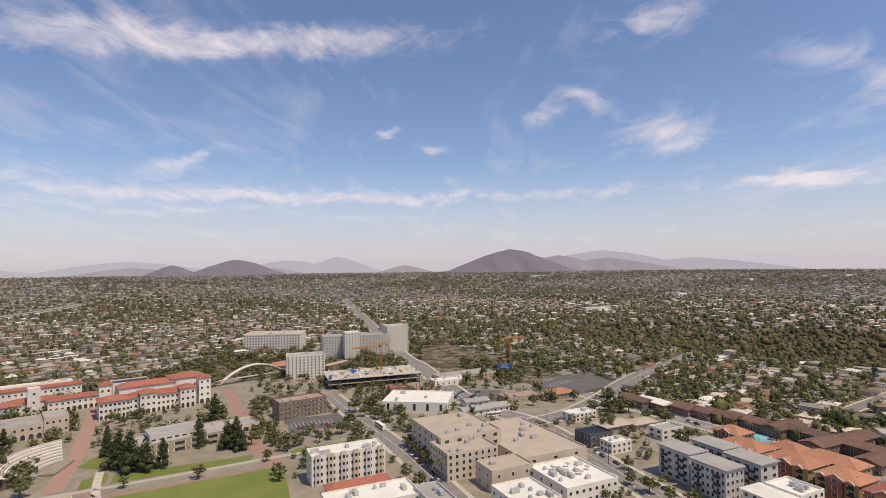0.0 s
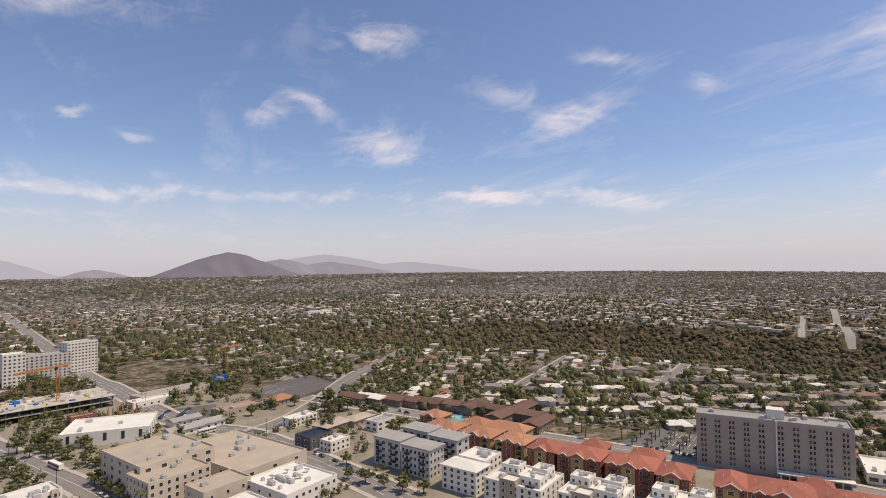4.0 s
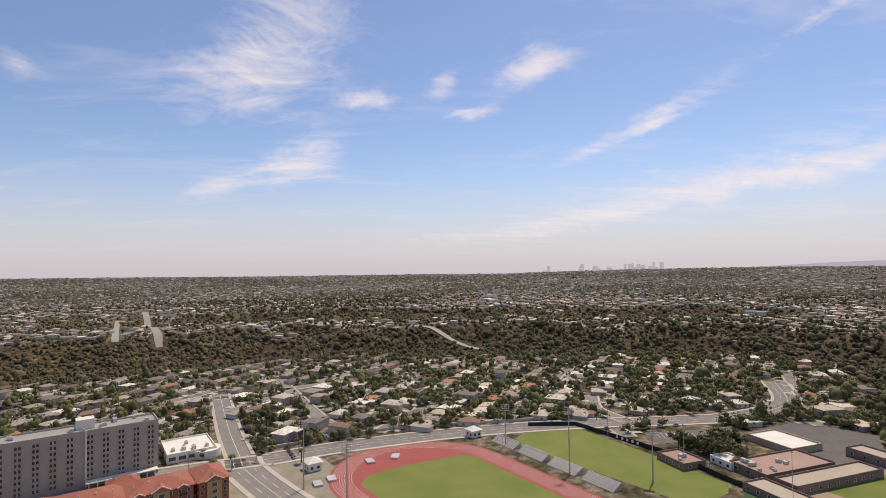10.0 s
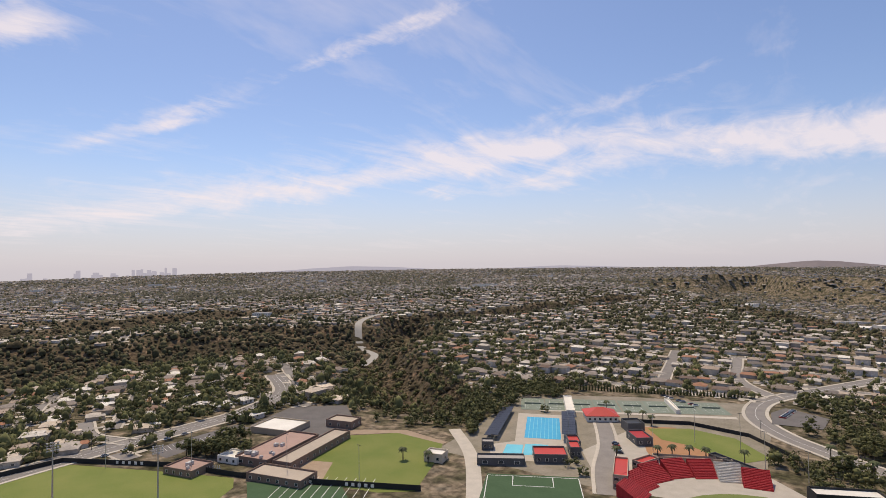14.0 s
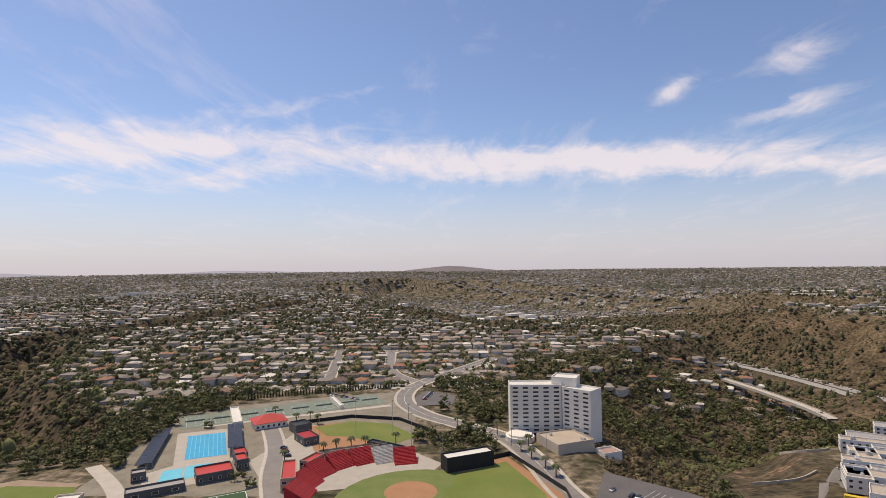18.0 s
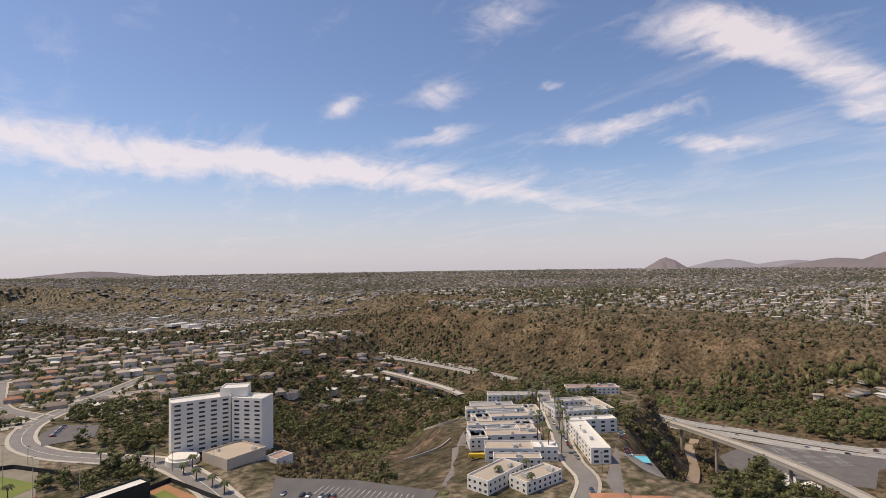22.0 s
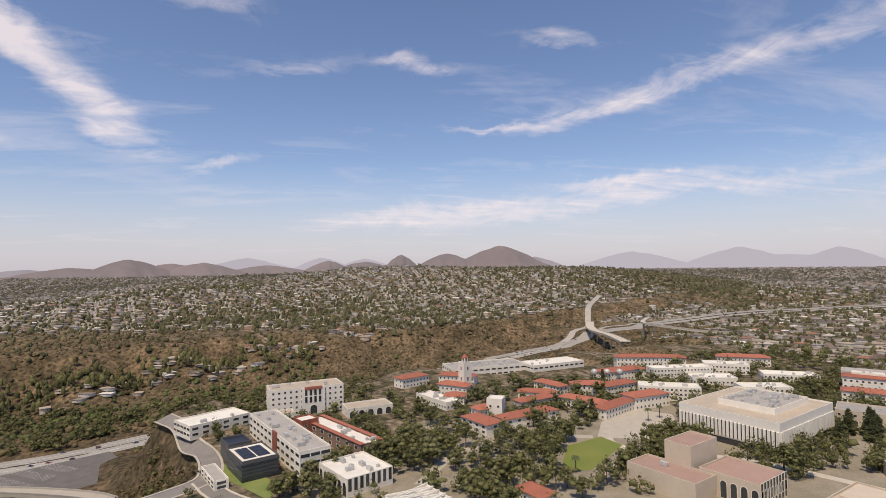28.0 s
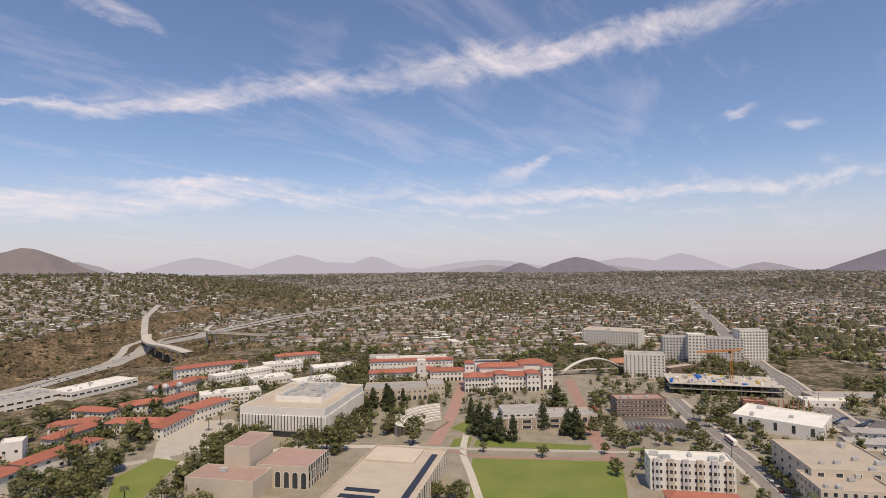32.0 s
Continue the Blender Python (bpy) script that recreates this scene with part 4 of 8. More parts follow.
for bx, by in ((195, -381), (163, -399), (130, -417), (97, -435)):
    for k in (-1, 1):
        px, py = local(bx, by, 29)(9.2 * k, 0)
        court(px, py, 29)
# softball and baseball grounds
patch("softball_clay", "orange-brown clay of the softball ground", [(117, -366), (98, -376), (72, -342), (60, -325), (66, -316), (91, -306), (100, -322)], "clay", 0.12)
patch("softball_outfield", "green softball outfield", [(112, -364), (90, -379), (62, -374), (40, -347), (50, -333), (66, -334), (82, -345), (98, -346)], "lawn", 0.16)
patch("baseball_clay", "orange clay edge of the baseball ground", [(22, -268), (16, -290), (-16, -312), (-40, -262), (-40, -200), (40, -200)], "clay", 0.12)
patch("baseball_outfield", "green baseball outfield", [(14, -270), (11, -285), (-15, -304), (-32, -262), (-32, -205), (30, -205)], "lawn", 0.16)
patch("foul_ground", "worn green turf before the stadium seats", [(28 + 41 * math.cos(6.283 * k / 28), -250 + 41 * math.sin(6.283 * k / 28)) for k in range(28)], "dry_lawn", 0.14)
patch("infield_clay", "orange clay infield of the baseball ground", [(33 + 13 * math.cos(6.283 * k / 20), -262 + 13 * math.sin(6.283 * k / 20)) for k in range(20)], "clay", 0.19)
patch("stadium_concourse", "pale concrete concourse of the ball stadium", [(130, -300), (118, -368), (100, -372), (40, -320), (20, -300), (30, -275), (100, -255)], "concrete", 0.07)

# ---- buildings ----
WIN = {}


def window_mesh(w, h, arched=False):
    """One window: a proud frame round a set-back dark pane."""
    key = (round(w, 2), round(h, 2), arched)
    if key in WIN:
        return WIN[key]
    bm = bmesh.new()
    if arched:
        n = 8
        ring = [(-w / 2, 0), (w / 2, 0)] + [(w / 2 * math.cos(math.pi * k / n), h - w / 2 + w / 2 * math.sin(math.pi * k / n)) for k in range(n + 1)]
    else:
        ring = [(-w / 2, 0), (w / 2, 0), (w / 2, h), (-w / 2, h)]
    o = [bm.verts.new((x * 1.16, -0.10, z * 1.06 - 0.03 * h)) for x, z in ring]
    b = [bm.verts.new((x * 1.16, 0.02, z * 1.06 - 0.03 * h)) for x, z in ring]
    i = [bm.verts.new((x, -0.10, z)) for x, z in ring]
    g = [bm.verts.new((x, -0.02, z)) for x, z in ring]
    m = len(ring)
    for k in range(m):
        j = (k + 1) % m
        bm.faces.new((o[k], o[j], i[j], i[k]))
        bm.faces.new((b[k], b[j], o[j], o[k]))
        bm.faces.new((i[k], i[j], g[j], g[k]))
    pane = bm.faces.new(g)
    pane.material_index = 1
    me = bpy.data.meshes.new("window")
    bm.to_mesh(me)
    bm.free()
    me.materials.append(MATS["white_wall"])
    me.materials.append(MATS["glass"])
    WIN[key] = me
    return me


UNIT = {}


def unit_mesh(k):
    """A rooftop air unit: a casing on feet with a fan hood."""
    if k not in UNIT:
        bm = bmesh.new()
        w, d, h = ((2.6, 1.8, 1.4), (4.2, 2.0, 1.7), (1.5, 1.5, 1.1))[k]
        add_box(bm, 0, 0, 0.2, w, d, h, 0, 0.96)
        add_box(bm, -w * 0.3, 0, 0, 0.3, d, 0.25)
        add_box(bm, w * 0.3, 0, 0, 0.3, d, 0.25)
        add_tube(bm, w * 0.18, 0, h + 0.15, 0.5, 0.45, 0.35, 8)
        me = bpy.data.meshes.new("roof_unit")
        bm.to_mesh(me)
        bm.free()
        me.materials.append(MATS["aluminium"])
        UNIT[k] = me
    return UNIT[k]


def flat_shell(w, d, h, lip=0.9, t=0.35):
    """Walls with a parapet round a sunk roof."""
    bm = bmesh.new()
    q = ((-1, -1), (1, -1), (1, 1), (-1, 1))
    lo = [bm.verts.new((u * w / 2, v * d / 2, -1.5)) for u, v in q]
    hi = [bm.verts.new((u * w / 2, v * d / 2, h)) for u, v in q]
    ti = [bm.verts.new((u * (w / 2 - t), v * (d / 2 - t), h)) for u, v in q]
    di = [bm.verts.new((u * (w / 2 - t), v * (d / 2 - t), h - lip - 0.3)) for u, v in q]
    for k in range(4):
        j = (k + 1) % 4
        bm.faces.new((lo[k], lo[j], hi[j], hi[k]))
        bm.faces.new((hi[k], hi[j], ti[j], ti[k]))
        bm.faces.new((ti[k], ti[j], di[j], di[k]))
    return bm


def hip_roof(w, d, z, rise, over=0.9, gable=False):
    bm = bmesh.new()
    W, D = w + 2 * over, d + 2 * over
    if W >= D:
        a = W / 2 if gable else max(W / 2 - D / 2, 0.1)
        r = [(-a, 0), (a, 0)]
    else:
        a = D / 2 if gable else max(D / 2 - W / 2, 0.1)
        r = [(0, -a), (0, a)]
    q = ((-1, -1), (1, -1), (1, 1), (-1, 1))
    lo = [bm.verts.new((u * W / 2, v * D / 2, z - 0.25)) for u, v in q]
    hi = [bm.verts.new((u * W / 2, v * D / 2, z)) for u, v in q]
    rg = [bm.verts.new((x, y, z + rise)) for x, y in r]
    for k in range(4):
        j = (k + 1) % 4
        bm.faces.new((lo[k], lo[j], hi[j], hi[k]))
    bm.faces.new(lo[::-1])
    if W >= D:
        sets = ((hi[0], hi[1], rg[1], rg[0]), (hi[1], hi[2], rg[1]), (hi[2], hi[3], rg[0], rg[1]), (hi[3], hi[0], rg[0]))
    else:
        sets = ((hi[0], hi[1], rg[0]), (hi[1], hi[2], rg[1], rg[0]), (hi[2], hi[3], rg[1]), (hi[3], hi[0], rg[0], rg[1]))
    for s in sets:
        bm.faces.new(s)
    return bm


def fill_side(root, side, w, d, h, floors, bays, win, arches, z0=0.0, skip=(), joined=None):
    """Rows of windows on one side of a block: 0 front, 1 right, 2 back, 3 left."""
    long = w if side in (0, 2) else d
    turn = (0, 90, 180, 270)[side]
    off = d / 2 if side in (0, 2) else w / 2
    storey = (h - 0.8 - z0) / max(1, floors)
    for f in range(floors):
        arched = arches and f == 0
        ww, hh = (min(long / bays * 0.62, storey * 0.7), storey * 0.78) if arched else win
        me = window_mesh(ww, min(hh, storey * 0.8), arched)
        for b in range(bays):
            if (f, b) in skip:
                continue
            u = -long / 2 + long * (b + 0.5) / bays
            z = z0 + f * storey + (0.1 if arched else storey * 0.32)
            m = pose(0, 0, 0, 0, 0, turn) @ pose(u, -off, z)
            if joined is None:
                part("window", me, None, root).matrix_basis = m
            else:
                joined.append((me, m))


def building(name, label, x, y, rot, w, d, h, wall, roof, floors=0, bays=0, ends=0, win=(1.5, 1.5), style="flat", units=0, arches=False, rise=2.6, category="building", base=None, z0=0.0, group=""):
    z = float(terrain(x, y)) if base is None else base
    root = tagged(new(name), label, category, group)
    root.matrix_world = pose(x, y, z, 0, 0, rot)
    FOOT.append((x, y, rot, w, d))
    if style == "flat":
        part("wall", flat_shell(w, d, h), wall, root)
        bm = bmesh.new()
        add_box(bm, 0, 0, h - 1.15, w - 0.72, d - 0.72, 0.25)
        part("roof", bm, roof, root)
        rnd = random.Random(int(abs(x * 7 + y * 13)))
        for k in range(units):
            ob = part("roof_unit", unit_mesh(rnd.randrange(3)), None, root)
            ob.matrix_basis = pose((rnd.random() - 0.5) * (w - 6), (rnd.random() - 0.5) * (d - 5), h - 0.9, 0, 0, rnd.choice((0, 90)))
    else:
        bm = bmesh.new()
        add_box(bm, 0, 0, -1.5, w, d, h + 1.5)
        part("wall", bm, wall, root)
        part("roof", hip_roof(w, d, h + 0.02, rise, gable=style == "gable"), roof, root)
    eye = Matrix.Rotation(radians(-rot), 3, "Z") @ Vector((-x, -y, 0))
    if floors and 300 < math.hypot(x, y) <= 380 and not arches and bays > 4:      # farther off: double windows
        bays, ends, win = math.ceil(bays / 2), math.ceil(ends / 2), (win[0] * 1.8, win[1])
    far = [] if math.hypot(x, y) > 380 else None
    if floors and bays:
        fill_side(root, 0 if eye.y < 0 else 2, w, d, h, floors, bays, win, arches, z0, joined=far)
    if floors and ends:
        fill_side(root, 1 if eye.x > 0 else 3, w, d, h, floors, ends, win, False, z0, joined=far)
    if far:
        V, F, I = [], [], []
        for me, m in far:
            k = len(V)
            V += [tuple(m @ v.co) for v in me.vertices]
            F += [tuple(i + k for i in q.vertices) for q in me.polygons]
            I += [q.material_index for q in me.polygons]
        me = mesh_of("glazing", V, F, "white_wall")
        me.materials.append(MATS["glass"])
        me.polygons.foreach_set("material_index", I)
        tagged(part("glazing", me, None, root), kind="stuff")
    return root


# east: town blocks
b = building("apartment_building", "white four-storey apartment block with a white roof", -52.6, 288.8, 25, 39, 14, 15, "white_wall", "white_roof", 4, 12, 4, (1.4, 1.6), units=8)
for k in range(6):
    u = -16.5 + 6.6 * k
    bm = bmesh.new()
    add_box(bm, u, -7.5, -1.0, 2.8, 1.0, 16.6)
    bay = part("bay", bm, "beige_wall" if k % 2 else "grey_wall", b, "projecting bay with stacked windows")
    for f in range(4):
        ob = part("window", window_mesh(1.3, 1.7, f == 3), None, bay)
        ob.matrix_basis = pose(u, -8.0, 1.4 + 3.6 * f)
building("leasing_hall", "low hall with a red tile roof beside white apartments", -43, 268, 25, 31, 9, 4.5, "beige_wall", "red_tile", 1, 6, 0, style="hip", rise=2)
building("office_building", "brown four-storey block with bands of windows", -108.9, 407.9, 35, 36, 16, 13, "brown_wall", "pink_roof", 4, 12, 4, (2.0, 1.2), units=3)
building("church_hall", "white flat-roofed hall with tall slit openings", -20, 424, -8, 50, 38, 9, "white_wall", "white_roof", 1, 5, 4, (2.0, 5.0), units=3)
building("campus_block", "beige four-storey office block with a tan roof", 6, 322, 25, 38, 42, 17, "beige_wall", "tan_roof", 4, 9, 10, (1.5, 1.9), units=6)
building("campus_block", "beige stepped office wing with square windows", 10, 294, 25, 30, 22, 14.5, "beige_wall", "tan_roof", 4, 8, 6, (1.5, 1.8), units=4)
building("campus_block", "low broad beige wing with a tan roof", 46, 325, 25, 42, 66, 9, "beige_wall", "tan_roof", 2, 5, 4, (1.3, 1.5), units=9)
building("campus_block", "beige corner wing with a small arched door", 30, 276, 25, 24, 16, 11, "beige_wall", "tan_roof", 2, 3, 2, (1.3, 1.6), units=2)
building("shop_building", "low white-roofed shop building", -34, 250, 25, 42, 20, 7, "white_wall", "white_roof", 2, 8, 3, units=6)
building("shop_building", "low grey-roofed shop building", -4, 246, 25, 12, 26, 8, "grey_wall", "grey_roof", 2, 3, 3, units=4)
building("shop_building", "low building with a white roof full of dishes", 62, 268, 25, 30, 32, 9, "white_wall", "white_roof", 2, 8, 4, units=10)
building("shop_building", "low white-roofed building with sunk courts", 36, 246, 25, 22, 24, 9, "white_wall", "white_roof", 2, 5, 4, units=6)
building("dormitory", "long cream dormitory with a pale flat roof", -230, 738, 4, 74, 40, 22, "white_wall", "tan_roof", 6, 20, 8, (1.7, 1.8), units=5)
building("dormitory", "white eight-storey dormitory block", -140.5, 548, 18, 37, 20, 23, "white_wall", "grey_roof", 8, 10, 5, (1.4, 1.5), units=4)
building("dormitory", "grey dormitory tower with window rows", -132.8, 664, 20, 34, 18, 27, "grey_wall", "grey_roof", 8, 10, 4, (1.6, 1.6))
building("dormitory", "white dormitory tower with window rows", -112, 655, 20, 18, 16, 32, "white_wall", "white_roof", 9, 5, 4, (1.6, 1.6))
building("dormitory", "grey dormitory wing with window rows", -90, 690, 20, 40, 16, 25, "grey_wall", "grey_roof", 8, 10, 4, (1.8, 1.6))
building("dormitory", "white dormitory tower over a long wing", -64, 708, 30, 30, 18, 34, "white_wall", "grey_roof", 10, 9, 3, (1.8, 1.5))
building("dining_hall", "low hall with an orange tile roof among dormitories", -160, 580, 18, 46, 22, 8, "beige_wall", "orange_tile", 2, 8, 0, style="hip", rise=3.5)
building("low_hall", "low brown flat-roofed hall", -118, 592, 62, 40, 12, 6, "brown_wall", "tan_roof", 1, 6, 0)
building("shop_building", "low white-roofed shop along the avenue", 20, 535, 30, 62, 20, 5, "beige_wall", "grey_roof", 1, 12, 3, units=4)
building("shop_building", "low white-roofed shop along the avenue", 4, 508, 25, 34, 14, 5, "white_wall", "white_roof", 1, 6, 3, units=2)
building("motel", "pair of low grey-roofed motel wings", 22, 405, 25, 22, 12, 4, "white_wall", "grey_roof", 1, 4, 0, style="gable", rise=1.8)
building("motel", "low grey-roofed motel wing", 38, 414, 25, 20, 12, 4, "white_wall", "grey_roof", 1, 4, 0, style="gable", rise=1.8)
building("motel", "low grey-roofed motel wing", 24, 430, 25, 20, 11, 4, "white_wall", "grey_roof", 1, 4, 0, style="gable", rise=1.8)
building("shop_building", "low tan shop with a flat roof", 62, 445, 25, 34, 16, 5, "tan_wall", "pink_roof", 1, 6, 2, units=3)
building("shop_building", "white two-storey corner house", 96, 388, 25, 22, 11, 6, "white_wall", "white_roof", 2, 6, 2, units=1)
building("bank_building", "low hall with a rust-coloured hipped roof", 96, 452, 25, 20, 16, 5, "tan_wall", "orange_tile", 1, 5, 0, style="hip", rise=3)
building("town_house", "dark modern house with solar panels on top", 92, 336, 25, 18, 14, 8, "dark_wall", "solar_panel", 2, 5, 3)
building("town_house", "white modern cube house", 101, 322, 25, 15, 10, 7, "white_wall", "white_roof", 2, 4, 3, units=3)
building("town_house", "white two-storey flat-roofed house", 141, 347, 25, 18, 11, 7, "white_wall", "grey_roof", 2, 6, 3)
building("town_house", "tan house with a flat roof", 112, 362, 25, 24, 14, 4.5, "tan_wall", "tan_roof", 1, 5, 0, style="hip", rise=1.6)
building("town_house", "tan house with a low hipped roof", 132, 366, 25, 20, 12, 4.5, "tan_wall", "tan_roof", 1, 4, 0, style="hip", rise=1.6)
# grey apartments: four blocks with slab roofs
for gx, gy in ((122.5, 281.4), (129.6, 260.2), (143, 287.7), (149.5, 266.5)):
    g = building("apartment_building", "light grey four-storey apartments with overhanging roof slabs", gx, gy, -65, 19, 12.5, 15, "grey_wall", "grey_roof", 4, 7, 4, (1.4, 1.7), group="grey apartment blocks")
    bm = bmesh.new()
    add_box(bm, 0, 0, 15.02, 20.6, 14, 0.55)
    part("roof_slab", bm, "grey_roof", g, "pale overhanging roof slab")
    for k in range(3):
        for s in (-1, 1):
            bm = bmesh.new()
            add_box(bm, s * 5.2, -6.9, 3.6 + 3.6 * k, 3.0, 1.5, 0.2)
            for e in (-1.45, 1.45):
                add_box(bm, s * 5.2 + e, -6.9, 3.8 + 3.6 * k, 0.08, 1.4, 1.0)
            add_box(bm, s * 5.2, -7.6, 3.8 + 3.6 * k, 3.0, 0.08, 1.0)
            part("balcony", bm, "dark_metal", g, "dark railed balcony")
# white stepped apartments
building("apartment_building", "white apartments with a low hipped white roof", 138.9, 231.4, -65, 20, 12, 12, "white_wall", "white_roof", 4, 5, 3, style="hip", rise=1.2)
building("apartment_building", "white stepped apartment corner with a flat roof", 152, 238, -65, 16, 16, 13, "white_wall", "white_roof", 4, 4, 4, units=5)
for wx, wy, ww in ((155.9, 206, 29), (174, 178, 26), (194, 149.5, 27)):
    building("apartment_building", "white stepped apartments with roofs full of air units", wx, wy, -65, ww, 25, 11.5, "white_wall", "white_roof", 4, 8, 5, (1.3, 1.6), units=12, group="white stepped apartments")
    at = local(wx, wy, -65)
    for u, v, tw in ((-8, 5, 9), (7, -4, 10), (6, 8, 8)):
        p = at(u, v)
        building("apartment_tower", "raised white corner of the stepped apartments", p[0], p[1], -65, tw, 8, 14.5, "white_wall", "white_roof", 4, 3, 2, (1.2, 1.5), units=3)
    for k in range(4):
        bm = bmesh.new()
        p = at(-9 + 5.5 * k, -9.5 if k % 2 else 10.0)
        add_box(bm, 0, 0, 0, 4.2, 1.3, 0.5, 0, 0.9)
        sk = tagged(part("skylight", bm, "solar_panel"), "dark ribbed skylight on a white roof", "skylight", group="roof skylights")
        sk.matrix_world = pose(p[0], p[1], 10.6, 0, 0, -65)
    p = at(-2, -9)
    building("apartment_tower", "ochre corner of the stepped apartments", p[0], p[1], -65, 8, 8, 13.2, "tan_wall", "white_roof", 4, 2, 2, (1.2, 1.5))


# tile-roofed apartments: wings with bays under small gables
def tile_wing(x, y, w, d, h, walls, roof, n, label, group, turn):
    """One wing, given by the middle of its front: hipped roof, an ochre middle bay under a white-edged gable, balconies to each side."""
    a = radians(turn)
    g = building("apartment_building", label, x - d / 2 * math.sin(a), y + d / 2 * math.cos(a), turn, w, d, h, walls[0], roof, 4, max(4, int(w / 3.6)), max(3, int(d / 4.5)), (1.3, 1.5), style="hip", rise=3.4, group=group)
    f = -d / 2

    def gable(u, half, z, up, deep):
        bm = bmesh.new()
        vs = [bm.verts.new(p) for p in ((u - half, f - 1.6, z), (u + half, f - 1.6, z), (u, f - 1.6, z + up), (u - half, f + deep, z + 0.2), (u + half, f + deep, z + 0.2), (u, f + deep, z + up + 0.2))]
        for q in ((0, 1, 2), (0, 2, 5, 3), (2, 1, 4, 5)):
            bm.faces.new([vs[i] for i in q])
        part("gable_roof", bm, roof, g)
        for s in (-1, 1):
            bm = bmesh.new()
            p, q, t, k = Vector((u + s * (half + 0.2), f - 1.75, z - 0.05)), Vector((u, f - 1.75, z + up + 0.1)), Vector((0, 0, 0.42)), Vector((0, 0.4, 0))
            vs = [bm.verts.new(v) for v in (p, q, q + t, p + t, p + k, q + k, q + k + t, p + k + t)]
            for r in ((0, 1, 2, 3), (7, 6, 5, 4), (3, 2, 6, 7), (4, 5, 1, 0)):
                bm.faces.new([vs[i] for i in r])
            part("bargeboard", bm, "white_wall", g, "white gable edge")

    for k in range(n):
        u = -w / 2 + w * (k + 0.5) / n
        bm = bmesh.new()
        add_box(bm, u, f - 0.7, -1.0, 6.4, 1.4, h + 1.2)
        bay = part("bay", bm, walls[1], g, "projecting bay in a second colour")
        gable(u, 3.9, h - 0.1, 2.2, 5.0)
        for fl in range(4):
            ob = part("window", window_mesh(2.2, 1.7), None, bay)
            ob.matrix_basis = pose(u, f - 1.4, 1.0 + 3.1 * fl)
        for s in (-1, 1) if w > 17 else ():
            v = u + s * w * 0.33
            gable(v, 2.2, h - 0.2, 1.2, 3.0)
            for fl in range(1, 4):
                bm = bmesh.new()
                add_box(bm, v, f - 0.6, 3.1 * fl, 2.8, 1.2, 0.15)
                add_box(bm, v, f - 1.17, 3.1 * fl + 0.15, 2.8, 0.06, 0.95)
                part("balcony", bm, "dark_metal", g)
    for k in range(int(w / 6)):
        bm = bmesh.new()
        add_tube(bm, -w / 2 + 3 + 6 * k, -d * 0.18, h + 1.6, 0.22, 0.22, 1.4, 6)
        part("roof_vent", bm, "white_roof", g)
    return g


ORANGE = "four-storey apartments under orange tile roofs"
RED = "four-storey brick-red apartments under red tile roofs"
# front middles of the wings: x, y, width, depth, bays with gables, turn
for x, y, w, d, n, turn in ((156, 291, 23, 17, 1, -64), (167, 268, 22, 17, 1, -64), (177, 247, 18, 17, 1, -64), (163, 316, 16, 13, 1, -64), (178, 287, 15, 12, 0, -64), (188, 268, 26, 13, 0, -64)):
    tile_wing(x, y, w, d, 12, ("ochre_wall", "brick_wall", "ochre_wall"), "orange_tile", n, ORANGE, "orange tile-roofed apartments", turn)
for x, y, w, d, n, turn in ((182, 226, 15, 17, 1, -63), (191, 208, 22, 18, 1, -63), (203, 186, 23, 18, 1, -62), (210, 167, 14, 18, 1, -62), (207, 214, 13, 12, 0, -62), (219, 190, 15, 12, 0, -62), (221, 146, 12, 20, 1, -58), (231, 130, 25, 20, 1, -58), (244, 107.5, 26, 20, 1, -58), (255, 89, 13, 20, 1, -58), (252, 127, 12, 9, 0, -58)):
    tile_wing(x, y, w, d, 13, ("brick_wall", "ochre_wall", "brick_wall"), "red_tile", n, RED, "red tile-roofed apartments", turn)


# the ten-storey slab with arched balcony columns
def slab_tower():
    x, y, rot, w, d, h = 289.5, 168.4, -57.0, 70.0, 16.0, 28.5
    t = building("apartment_tower", "tall tan apartment slab with columns of balconies", x, y, rot, w, d, h, "tower_wall", "grey_roof", units=9, category="tower")
    for k in range(10):
        u = -w / 2 + w * (k + 0.62) / 10.3 + (1.0 if k > 4 else -0.6)
        bm = bmesh.new()
        add_box(bm, u, -d / 2 - 0.12, 2.0, 3.2, 0.3, h - 4.2)
        col = part("balcony_column", bm, "tan_wall", t, "recessed tan strip of balconies")
        for f in range(9):
            for s in (-1, 1):
                ob = part("balcony_opening", window_mesh(1.1, 1.7, True), None, col)
                ob.matrix_basis = pose(u + s * 0.78, -d / 2 - 0.28, 2.6 + f * 2.72)
    bm = bmesh.new()
    add_box(bm, 2.5, 2, h - 1, 8, 7, 5.0)
    part("lift_house", bm, "white_wall", t)
    bm = bmesh.new()
    add_box(bm, 2.4, -d / 2 - 0.35, 0, 0.7, 0.7, h)
    part("joint", bm, "white_wall", t, "pale vertical joint")
    bm = bmesh.new()
    add_box(bm, w * 0.26, -d / 2 - 3.0, 3.2, w * 0.46, 5.0, 0.5)
    part("canopy", bm, "white_wall", t)
    for k in range(9):
        bm = bmesh.new()
        add_tube(bm, w * 0.05 + k * w * 0.052, -d / 2 - 5.0, 0, 0.25, 0.25, 3.2)
        part("canopy_post", bm, "white_wall", t)


slab_tower()
s = building("commons_building", "low white-roofed commons with a rounded corner", 332, 131, -60, 26, 30, 5.5, "white_wall", "white_roof", 1, 9, 6, (2.0, 2.0), units=5)
bm = bmesh.new()
add_tube(bm, 8, -11, 0, 8, 8, 4.4, 24)
part("rounded_bay", bm, "white_wall", s)

